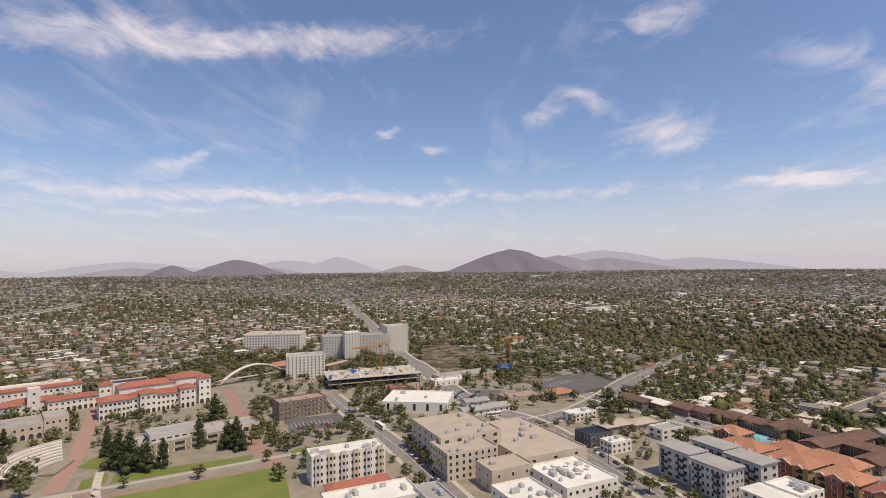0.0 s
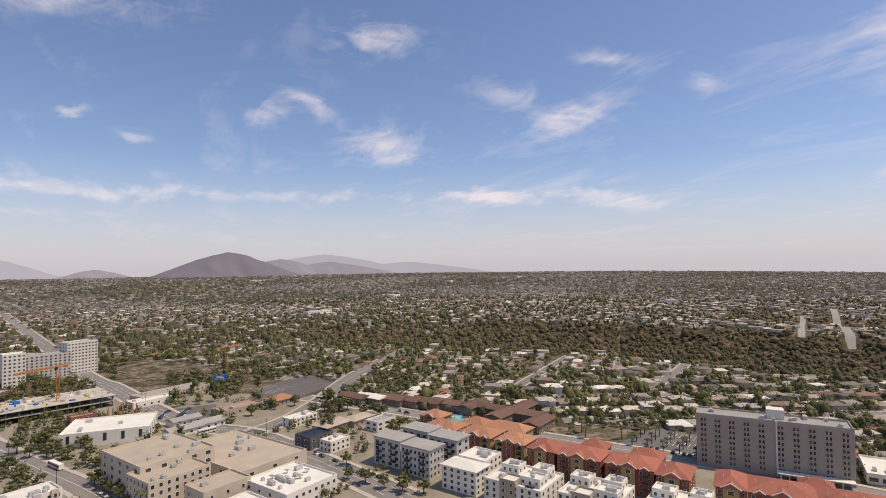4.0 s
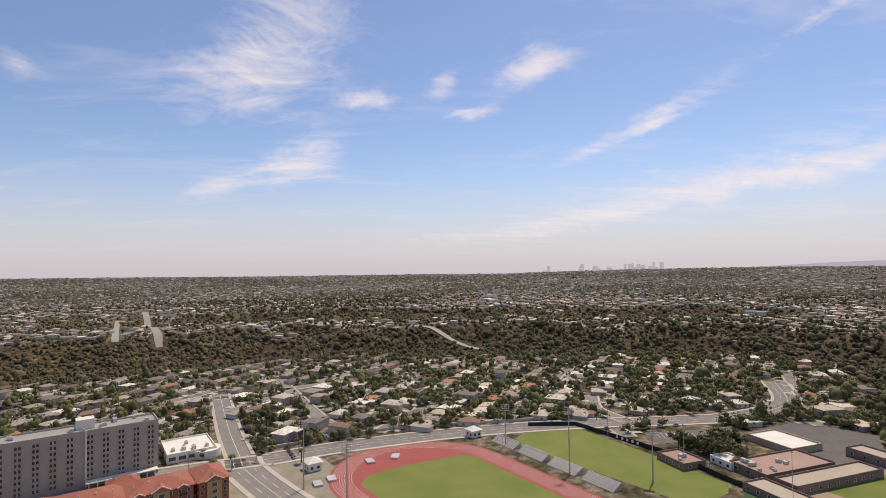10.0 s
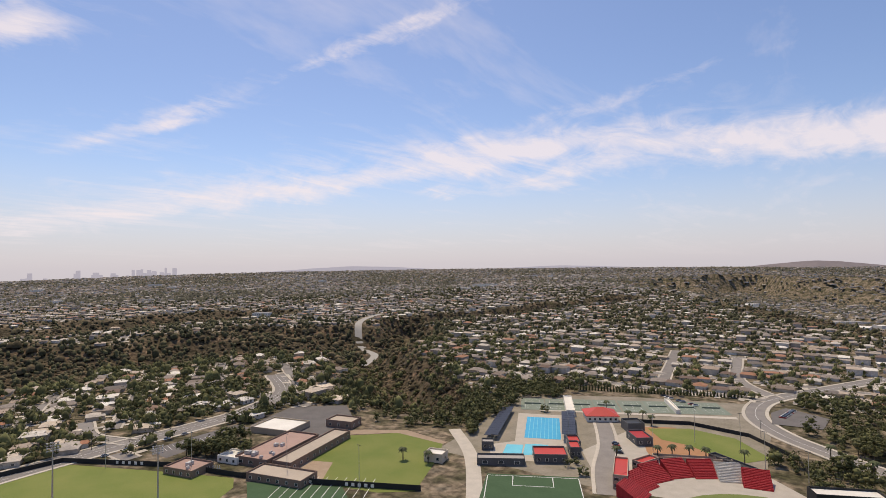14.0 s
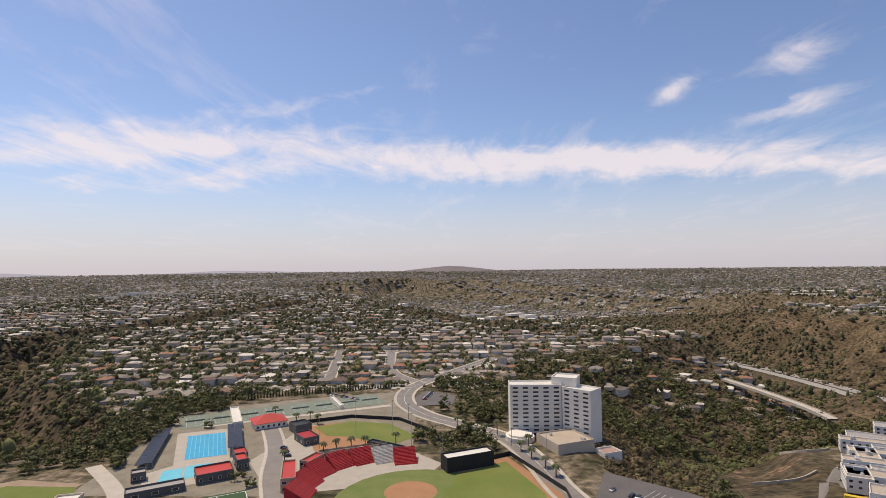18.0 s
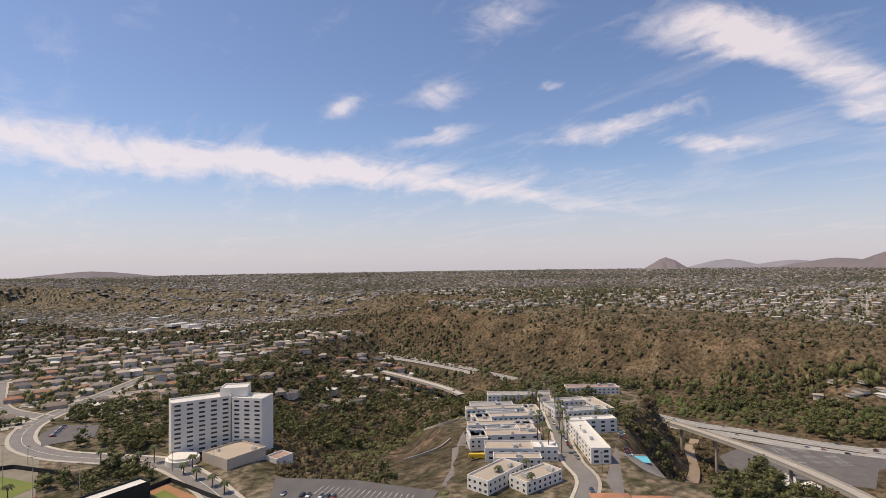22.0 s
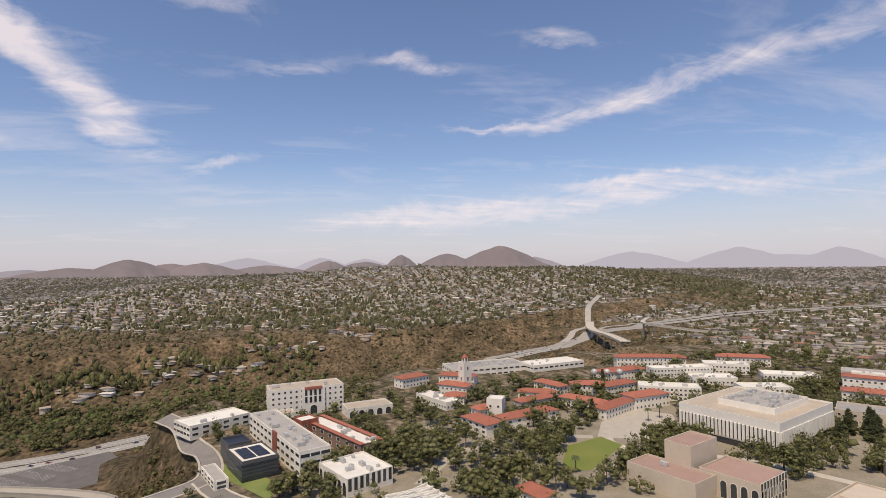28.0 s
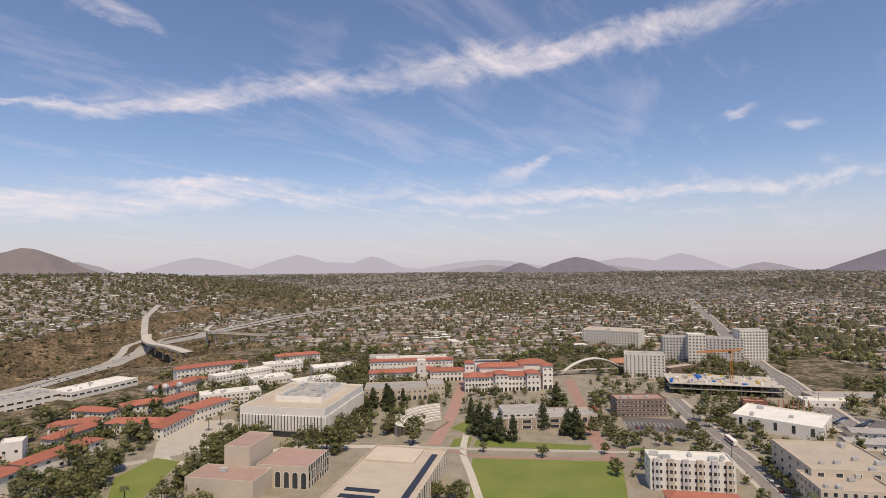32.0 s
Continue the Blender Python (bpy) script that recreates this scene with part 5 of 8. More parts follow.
# brown two-storey apartments round a pool
for k, (px, py) in enumerate(((150, 424), (162, 415), (174, 402), (183, 392), (194, 378), (205, 366), (218, 350), (226, 336), (222, 318), (238, 310), (246, 326), (232, 290))):
    building("garden_apartments", "brown two-storey apartments with dark brown shingle roofs", px, py, (25, 25, 25, 25, 25, 25, -65, 25, -65, 25, -65, -65)[k], 13, 26, 5.5, "brown_wall", "brown_shingle" if k != 1 else "white_roof", 2, 5, 6, (1.3, 1.3), style="gable", rise=2.0, group="brown garden apartments")

# school
SC = -164.0
building("school_building", "low brown-roofed school block with roof vents", 273.7, -195.1, SC, 22, 48, 4.6, "brown_wall", "pink_roof", 1, 5, 8, units=9)
building("school_building", "long low school wing with a pale roof", 256, -207, SC, 12, 60, 4.8, "brown_wall", "tan_roof", 1, 2, 10)
building("school_building", "low school shed with a pale roof", 282, -253, SC, 20, 13, 5, "brown_wall", "tan_roof", 1, 3, 2)
building("school_building", "low school wing with a pale roof", 237.6, -171, SC, 34, 14, 4, "brown_wall", "tan_roof", 1, 6, 2)
building("school_building", "small brown-roofed school block", 288, -148, SC, 20, 15, 4, "brown_wall", "pink_roof", 1, 4, 2, units=2)
building("school_building", "small white-roofed school block", 283, -172, SC, 14, 12, 4, "white_wall", "white_roof", 1, 3, 2)
g = building("school_hall", "low white round-cornered hall roof", 310, -222, SC, 30, 24, 4.0, "tan_wall", "white_roof")
building("shed", "small cream shed by the service drive", 190, -239, SC, 11, 9, 5, "beige_wall", "white_roof", 1, 2, 1)

# pool buildings with red roofs
for x, y, rot, w, d, h, rf in ((139, -277, 33, 18, 14, 5, "red_metal"), (158, -256, 33, 26, 8, 4, "grey_roof"), (177, -272, 33, 7, 7, 5, "grey_roof"), (137, -304, 33, 7, 12, 5, "red_metal"), (131, -292, 33, 6, 12, 6, "red_metal")):
    building("pool_house", "low dark pool building with a flat coloured roof", x, y, rot, w, d, h, "dark_wall", rf, 1, max(2, int(w / 4)), 2)
building("tennis_house", "club house with a bright red hipped roof", 146, -369, 33, 21, 17, 4, "white_wall", "red_metal", 1, 6, 0, style="hip", rise=4)
building("press_box", "club box with a bright red roof by the softball ground", 108, -335, 40, 10, 16, 5, "dark_wall", "red_seat", 1, 2, 2)
building("dugout", "dark roofed stand by the softball ground", 119, -356, 40, 11, 12, 6, "dark_wall", "dark_metal")
building("dugout", "long dark dugout with a black roof", 55, -321, 150, 26, 5, 4, "dark_wall", "dark_metal")
building("batting_cage", "long black batting building with a white roof", 6, -296, -153, 28, 9, 8, "black_screen", "white_roof", category="building")

# white twelve-storey tower in two wings
def wing_tower():
    t = building("residence_tower", "tall white residence tower in two wings", -37, -359, -178, 33, 14, 33, "white_wall", "white_roof", 12, 9, 0, (1.9, 1.15), category="tower", base=-1.0)
    building("residence_tower", "tall white wing of the residence tower", -66, -350, 140, 20, 14, 33, "white_wall", "white_roof", 12, 6, 0, (1.9, 1.15), category="tower", base=-2.0)
    core = building("residence_core", "taller white core joining the tower wings", -58, -362, 160, 16, 14, 38, "white_wall", "white_roof", 0, 0, 0, category="tower", base=-2.0)
    for f in range(11):
        bm = bmesh.new()
        add_box(bm, 2, -7.6, 4 + f * 2.7, 6, 1.8, 0.9)
        part("balcony", bm, "grey_wall", core)
    building("tower_podium", "low beige podium with a tan roof below the tower", -52, -331, -155, 25, 24, 6, "beige_wall", "tan_roof", units=3)
    building("tower_podium", "low block with a red roof below the tower", -76, -324, -155, 12, 10, 4, "white_wall", "pink_roof")
    bm = bmesh.new()
    add_tube(bm, 0, 0, -1, 9, 9, 4, 24)
    add_tube(bm, 0, 0, 3, 7.5, 7.5, 1.2, 24)
    ring = tagged(part("entrance_rotunda", bm, "white_wall"), "low round white entrance hall before the tower", "building")
    ring.location = (-26, -342, 0)


wing_tower()

# white apartment court on the mesa
CT = 154.0
for x, y, w, d in ((-235.5, -327, 47, 9), (-228, -308, 47, 10), (-212, -311, 10, 20), (-254, -309, 10, 24), (-214, -294, 44, 9), (-204, -276, 44, 12), (-188, -283, 11, 20), (-224, -280, 11, 20), (-232, -317, 22, 6), (-208, -285, 20, 6)):
    building("apartment_court", "white two-storey apartment range with a pale flat roof", x, y, CT, w, d, 6.4, "white_wall", "tan_roof" if d > 7 else "grey_roof", 2, max(3, int(w / 3.4)), max(2, int(d / 3)), (1.4, 1.2), base=-1.5 if x < -150 else None, group="white apartment court", units=2)
for x, y, rot, w, d, h, rf in ((-190, -249, 147, 32, 14, 7, "tan_roof"), (-204, -238, 147, 14, 12, 8, "white_roof"), (-160, -224, -162, 30, 13, 7, "tan_roof"), (-183, -236, 147, 26, 9, 6, "tan_roof"), (-176, -212, -172, 26, 12, 6, "tan_roof"), (-278, -281, 160, 30, 11, 8, "grey_roof"), (-290, -309, 160, 26, 10, 7, "grey_roof"), (-300, -290, 70, 34, 10, 7, "tan_roof"), (-268, -300, 70, 24, 10, 7, "grey_roof"), (-237, -237, 60, 54, 11, 9, "white_roof"), (-262, -259, 156, 32, 9, 9, "white_roof"), (-300, -380, 150, 60, 14, 6, "grey_roof"), (-262, -372, 150, 36, 16, 6, "grey_roof"), (-340, -335, 150, 44, 12, 6, "pink_roof")):
    building("apartment_building", "white flat-roofed apartment range on the mesa", x, y, rot, w, d, h, "white_wall", rf, max(2, int(h / 3)), max(3, int(w / 3.4)), max(2, int(d / 3.2)), (1.4, 1.3), units=2, group="white apartments on the mesa")
for x, y in ((-186, -172), (-200, -160)):
    building("garden_apartments", "low building with an orange tile roof", x, y, 147, 16, 10, 5, "beige_wall", "orange_tile", 1, 4, 0, style="hip", rise=2.4)

# north campus
a = building("arts_building", "cream five-storey hall with a tall central portal", -428, -24, 104, 54, 22, 20, "white_wall", "tan_roof", 5, 13, 5, (1.5, 1.5), units=6)
bm = bmesh.new()
add_box(bm, 4, -11.4, -1, 17, 1.6, 20.5)
portal = part("portal", bm, "white_wall", a)
for k in range(4):
    for f in range(2):
        ob = part("tall_window", window_mesh(1.8, 4.4), None, portal)
        ob.matrix_basis = pose(-1.5 + k * 3.4, -12.25, 8.5 + 5.2 * f)
ob = part("arched_door", window_mesh(5.0, 6.5, True), None, portal)
ob.matrix_basis = pose(4, -12.25, 0)
bm = bmesh.new()
add_box(bm, 4, -11.5, 18.0, 13, 2.0, 2.0)
part("red_band", bm, "red_tile", a, "red tiled band over the portal")
building("arts_wing", "low cream wing with a tan roof", -402, -40, 104, 18, 12, 7, "white_wall", "tan_roof", 1, 4, 2)
building("arts_wing", "low cream wing with arches", -410, 22, 104, 34, 18, 7, "white_wall", "tan_roof", 1, 5, 2, arches=True)
building("parking_garage", "white two-deck garage with dark openings", -398, -84, 128, 42, 24, 8, "white_wall", "white_roof", 2, 6, 5, (4.0, 1.6), units=2)
building("engineering_building", "long white building with ribbon windows and a grey roof", -337, -30, 24, 92, 17, 14, "white_wall", "grey_roof", 3, 24, 5, (2.8, 1.8), units=16)
bm = bmesh.new()
add_box(bm, 6, -8.7, 0, 7, 0.8, 14.8)
part("brick_panel", bm, "brick_wall", bpy.data.objects["engineering_building"], "brick-red wall panel")
g = building("glass_building", "dark glass cube with solar panels on a white roof", -308, -45, 26, 27, 19, 11, "dark_wall", "white_roof", category="building")
for k in range(5):
    bm = bmesh.new()
    add_box(bm, 0, 0, 1.0 + k * 1.8, 27.5, 19.5, 0.95)
    part("glass_band", bm, "glass", g, "dark reflecting glass band")
for k in range(2):
    for j in range(4):
        bm = bmesh.new()
        add_box(bm, -7 + j * 4.4, -3.6 + k * 7.4, 10.3, 4.2, 6.4, 0.2)
        part("solar_panel", bm, "solar_panel", g)
building("glass_annex", "low white annex below the glass cube", -298, -62, 26, 26, 7, 5, "white_wall", "grey_roof", 2, 8, 2, (2.4, 1.4))
building("solar_annex", "roof deck covered in dark solar panels", -335, -58, 26, 16, 13, 10, "dark_wall", "solar_panel")
building("lab_building", "long building with red-brown roof edge and brick end", -344, 2, 30, 70, 15, 9, "brown_wall", "white_roof", 2, 13, 3, (2.0, 2.0), units=6)
bm = bmesh.new()
for s in (-1, 1):
    add_box(bm, 0, s * 6.6, 9.02, 71, 3.2, 0.3)
part("tile_edge", bm, "red_tile", bpy.data.objects["lab_building"], "red tile roof edge")
building("lab_annex", "brick-red end block of the laboratories", -364, -20, 30, 12, 12, 12, "brick_wall", "white_roof", 2, 3, 2)
building("arcade_hall", "white hall with a row of arches round it", -281, 9, 28, 29, 26, 9, "white_wall", "white_roof", 1, 6, 8, (1.9, 6.0), units=7, arches=True)
l = building("lattice_hall", "hall with an open white lattice roof", -228, 36, 25, 28, 22, 10, "white_wall", "white_roof", 1, 6, 4)
for k in range(6):
    for s in (0, 1):
        bm = bmesh.new()
        a2, b2 = -14 + 28 * k / 6, -14 + 28 * (k + 1) / 6
        if s:
            a2, b2 = b2, a2
        u = Vector((b2 - a2, 22, 0))
        add_box(bm, (a2 + b2) / 2, 0, 10.2, u.length, 0.5, 0.6, math.degrees(math.atan2(u.y, u.x)))
        part("lattice_beam", bm, "white_wall", l)
LB = building("library", "long white library with close vertical fins", -303, 263, 24, 60, 74, 19, "white_wall", "tan_roof", 0, 0, 0, category="library")
for side, n, off, long in ((0, 26, 37, 60), (3, 34, 30, 74)):
    for k in range(n):
        bm = bmesh.new()
        u = -long / 2 + long * (k + 0.5) / n
        if side == 0:
            add_box(bm, u, -off - 0.35, 4.2, 1.5, 0.7, 9.6)
        else:
            add_box(bm, off + 0.35, u, 4.2, 0.7, 1.4, 9.6)
        part("fin", bm, "white_wall", LB)
    bm = bmesh.new()
    if side == 0:
        add_box(bm, 0, -off - 0.1, 4.3, long - 1, 0.25, 9.4)
        add_box(bm, 0, -off - 0.1, 0.1, long - 1, 0.25, 3.4)
    else:
        add_box(bm, off + 0.1, 0, 4.3, 0.25, long - 1, 9.4)
        add_box(bm, off + 0.1, 0, 0.1, 0.25, long - 1, 3.4)
    part("glazing", bm, "glass", LB)
building("library_plant", "pale metal plant screen with ducts on the library roof", -302, 268, 24, 34, 46, 4, "white_wall", "grey_roof", units=30, base=18.0)
# theatre
building("theatre", "tall pink-roofed stage tower of the theatre", -247, 176, 24, 14, 24, 20, "beige_wall", "pink_roof")
building("theatre_wing", "low theatre wing with a pink roof", -238, 158, 24, 36, 18, 10, "beige_wall", "pink_roof", units=1)
t = building("theatre_hall", "theatre hall with tall dark arched bays", -226, 188, 24, 28, 26, 11, "beige_wall", "pink_roof", 1, 6, 9, (2.2, 9.0), arches=True)


fill_side(bpy.data.objects["theatre_hall"], 1, 28, 26, 11, 1, 8, (2.2, 9), True)
q = building("aquatic_hall", "broad pale flat-roofed hall with dark skylight strips", -168, 197, 22, 40, 74, 12, "beige_wall", "tan_roof", 1, 10, 18, (1.8, 8.0))
for u, v, w2, d2 in ((15, 0, 3.2, 60), (-6, -20, 16, 3.4), (-6, -27, 16, 3.4)):
    bm = bmesh.new()
    add_box(bm, u, v, 11.05, w2, d2, 0.3)
    part("skylight", bm, "solar_panel", q, "dark glass skylight strip")
bm = bmesh.new()
add_box(bm, -5, 24, 11.05, 26, 20, 1.2)
part("roof_curb", bm, "beige_wall", q)
building("low_library", "low concrete library with stepped grey roofs", -168, 338, 39, 66, 26, 8, "tan_wall", "grey_roof", 2, 14, 5, (3.2, 2.0), units=3)
building("low_library", "raised middle of the concrete library", -170, 341, 39, 30, 16, 11, "grey_wall", "grey_roof", 2, 7, 3, (2.6, 1.4))
building("low_library", "low concrete wing with a dark entrance", -140, 366, 39, 24, 18, 7, "beige_wall", "grey_roof", 1, 4, 2, (3.5, 3.0))

# student union: a long arcaded front with two gabled pavilions, a corner tower and higher halls behind
UN = local(-222, 421, 38)
UNION = "white hall with red tile roofs and arched arcades"


def union_block(name, label, u, v, w, d, h, fl, b, ends, style="hip", rise=3.0, roof="red_tile", arches=True, win=(1.6, 1.7)):
    p = UN(u, v)
    return building(name, label, p[0], p[1], 38, w, d, h, "white_wall", roof, fl, b, ends, win, style=style, rise=rise, arches=arches, group="student union")


union_block("student_union", UNION, -29, 8, 20, 16, 13, 3, 7, 4)
union_block("student_union", UNION, 4, 9, 48, 14, 13, 3, 15, 0)
for u in (-7, 21):
    union_block("union_pavilion", "white gabled pavilion with tall windows on the arcade front", u, 6, 11, 14, 15.5, 3, 3, 3, style="hip", rise=2.2)
union_block("union_tower", "white square tower with an arched top and red tile cap", 35, 9, 9, 10, 21, 4, 2, 2, rise=2.2)
union_block("student_union", "higher white hall with red tile roofs behind the front", -4, 27, 40, 16, 18, 2, 12, 3)
union_block("student_union", "higher white hall with red tile roofs behind the front", 26, 30, 26, 20, 20, 2, 8, 5)
union_block("union_roof", "white terrace roof with dark solar panels", -14, 40, 26, 16, 20, 0, 0, 0, style="flat", roof="solar_panel")
union_block("union_turret", "round-topped white turret with a red cap", -33, 24, 8, 8, 22, 3, 2, 2, rise=2.6)
union_block("union_terrace", "white roof terrace between the pavilions", 7, 12, 16, 8, 15, 0, 0, 0, style="flat", roof="white_roof")
# long arcade building: two wings beside a gate tower, and a three-storey hall behind
AR = local(-314, 409, 41)
for u, v, w, d, h, fl, b, name, label in ((-25, 7, 42, 14, 9.5, 2, 11, "arcade_building", "long white wing with a red tile roof over arcades"), (29, 7, 34, 14, 9.5, 2, 9, "arcade_building", "long white wing with a red tile roof over arcades"), (-4, 40, 84, 16, 15, 3, 22, "arcade_building", "three-storey cream hall with red tile roof edges"), (4, 10, 8, 8, 20, 3, 1, "gate_tower", "square white gate tower between the arcades"), (4, 18, 30, 14, 9, 1, 5, "gate_hall", "low white entrance hall with a gable")):
    p = AR(u, v)
    building(name, label, p[0], p[1], 41, w, d, h, "white_wall", "red_tile" if h < 16 else "white_roof", fl, b, 3, (1.5, 1.5), style="hip" if h < 16 else "flat", rise=2.4, arches=v == 7)
p = AR(-4, 41)
building("arcade_roof", "pale flat roof deck on the long cream hall", p[0], p[1], 41, 72, 8, 18.2, "white_wall", "white_roof", units=6)
building("campus_block", "pale concrete block beside the arcades", -384, 440, 41, 30, 18, 15, "grey_wall", "grey_roof", 4, 6, 4, (2.6, 1.6))
building("campus_hall", "long pale hall with a flat roof over arches", -294, 353, 40, 52, 26, 10, "beige_wall", "grey_roof", 2, 12, 5, (1.6, 1.5), arches=True, units=3)
building("campus_hall", "pale corner block of the long hall", -271, 378, 40, 14, 22, 11, "beige_wall", "grey_roof", 2, 4, 3)
# old quad
QUAD = "white plastered hall with red tile roofs"
for x, y, rot, w, d, h, fl in ((-342, 92.4, 24, 26, 14, 9.5, 3), (-356, 128, 110, 46, 12, 7.5, 2), (-420, 160, 66, 30, 8, 5.5, 1), (-380, 182, 35, 38, 11, 7.5, 2), (-363, 197, 120, 38, 11, 7.5, 2), (-425, 207, 76, 28, 13, 8.5, 2), (-420, 231, 107, 34, 13, 8.5, 2), (-378, 231, 103, 34, 16, 9.5, 2), (-470, 262, 102, 50, 16, 9, 2), (-493, 67, 120, 30, 13, 8.5, 2), (-446, 97, 50, 28, 12, 9.5, 2), (-422, 92, 70, 16, 12, 6.5, 1), (-508, 306, 74, 50, 14, 13, 3), (-490, 110, 60, 34, 12, 8, 2), (-398, 150, 110, 34, 10, 6, 1), (-440, 180, 24, 30, 10, 7, 2), (-520, 345, 60, 36, 14, 9, 2), (-500, 420, 60, 50, 14, 9, 2), (-372, 104, 110, 20, 10, 9, 2), (-240, 90, 24, 16, 10, 5, 1)):
    building("campus_hall", QUAD, x, y, rot, w, d, h, "white_wall", "red_tile", fl, max(3, int(w / 3.6)), 2, (1.4, 1.5), style="hip", rise=2.6, group="old campus halls")
building("campus_block", "white cube on the quad's corner", -369, 110, 60, 11, 11, 16, "white_wall", "white_roof", 2, 2, 2)
for x, y, rot, w, d, h in ((-394, 262, 62, 46, 18, 11), (-421, 78, 26, 40, 14, 6.5), (-456, 315, 85, 58, 15, 12), (-433, 331, 71, 38, 20, 7), (-382, 339, 73, 38, 18, 9), (-420, 400, 60, 44, 20, 8), (-470, 375, 60, 40, 18, 10), (-340, 300, 66, 20, 16, 6)):
    building("campus_block", "white flat-roofed campus block with window rows", x, y, rot, w, d, h, "white_wall", "white_roof", max(1, int(h / 3.6)), int(w / 3.2), int(d / 3.2), (1.5, 1.4), units=5, group="white campus blocks")
building("parking_garage", "broad pale parking deck above the valley", -545, 150, 98, 80, 34, 10, "white_wall", "grey_roof", 2, 12, 5, (4.5, 1.5), base=-3, units=24)
building("parking_garage", "broad pale parking deck above the valley", -540, 222, 104, 64, 28, 10, "white_wall", "white_roof", 2, 10, 5, (4.5, 1.5), base=-3, units=6)


def bell_tower():
    x, y, w, h = -450, 107, 8.0, 27.0
    t = building("bell_tower", "tall white plaster bell tower with a lantern", x, y, 24, w, w, h, "white_wall", "white_roof", 3, 1, 1, (1.4, 3.0), category="tower")
    for s in (-1, 1):
        for r in (-1, 1):
            bm = bmesh.new()
            add_tube(bm, s * 1.6, r * 1.6, h - 0.5, 0.45, 0.45, 4.0, 8)
            part("lantern_post", bm, "white_wall", t)
    bm = bmesh.new()
    add_tube(bm, 0, 0, h + 3.4, 2.8, 2.4, 1.0, 12)
    add_tube(bm, 0, 0, h + 4.4, 2.0, 0.3, 2.2, 12)
    part("lantern_cap", bm, "red_tile", t)


bell_tower()
for k in range(3):
    bm = bmesh.new()
    bmesh.ops.create_uvsphere(bm, u_segments=14, v_segments=8, radius=3.0)
    ob = tagged(part("observatory_dome", bm, "aluminium"), "small pale observatory dome on a roof", "dome", group="observatory domes")
    ob.location = (-462 + 3 * k, 232 + 11 * k, 9.5)
# far landmarks
building("warehouse", "long white warehouse roof in the valley", 330, -2050, 60, 90, 40, 8, "white_wall", "white_roof")
for k in range(26):
    r2 = random.Random(k)
    building("warehouse", "pale flat warehouse on the valley floor", 60 + r2.uniform(-330, 260), -1950 + r2.uniform(-420, 420), r2.uniform(0, 90), r2.uniform(35, 80), r2.uniform(25, 45), r2.uniform(6, 10), "white_wall", r2.choice(("white_roof", "white_roof", "grey_roof")), group="valley warehouses")
for k in range(34):
    r2 = random.Random(100 + k)
    az = radians(r2.choice((104.5, 106, 108, 109.5, 111, 112, 112.6, 113.4, 114.2, 115, 116)) + r2.uniform(-0.35, 0.35))
    dd = 4780 + r2.uniform(-60, 60)
    # walls share the far ranges' emission, which paints haze onto the towers
    building("skyscraper", "tower of the distant downtown skyline in a hazy grey glow", dd * math.sin(az), dd * math.cos(az), r2.uniform(0, 90), r2.uniform(14, 30), r2.uniform(14, 26), r2.uniform(16, 62) * (0.5 if k % 2 else 1), "haze_glow", "grey_roof", category="tower", group="downtown skyline")
for k in range(40):
    r2 = random.Random(300 + k)
    az, dd = radians(r2.uniform(5, 175)), r2.uniform(1300, 3600)
    building("commercial_block", "pale flat-roofed block among distant houses", dd * math.sin(az), dd * math.cos(az), r2.uniform(0, 90), r2.uniform(25, 70), r2.uniform(15, 30), r2.uniform(6, 12), "white_wall", r2.choice(("white_roof", "grey_roof", "tan_roof")), 2, 8, 0, (2.5, 1.6) if dd < 1500 else (2.5, 1.6), group="distant commercial blocks") if dd < 1700 else building("commercial_block", "pale flat-roofed block among distant houses", dd * math.sin(az), dd * math.cos(az), r2.uniform(0, 90), r2.uniform(25, 70), r2.uniform(15, 30), r2.uniform(6, 12), "white_wall", r2.choice(("white_roof", "grey_roof", "tan_roof")), group="distant commercial blocks")

# ---- the wider town: houses and trees past counting ----
def reach(az):
    """From how far out the plain streets of houses begin, by bearing."""
    return np.interp(az % 360, [0, 14, 22, 58, 64, 118, 124, 142, 150, 184, 190, 206, 214, 262, 275, 300, 320, 332, 345, 360],
                     [780, 540, 430, 385, 352, 352, 420, 450, 500, 500, 600, 680, 740, 760, 800, 860, 700, 640, 760, 780])


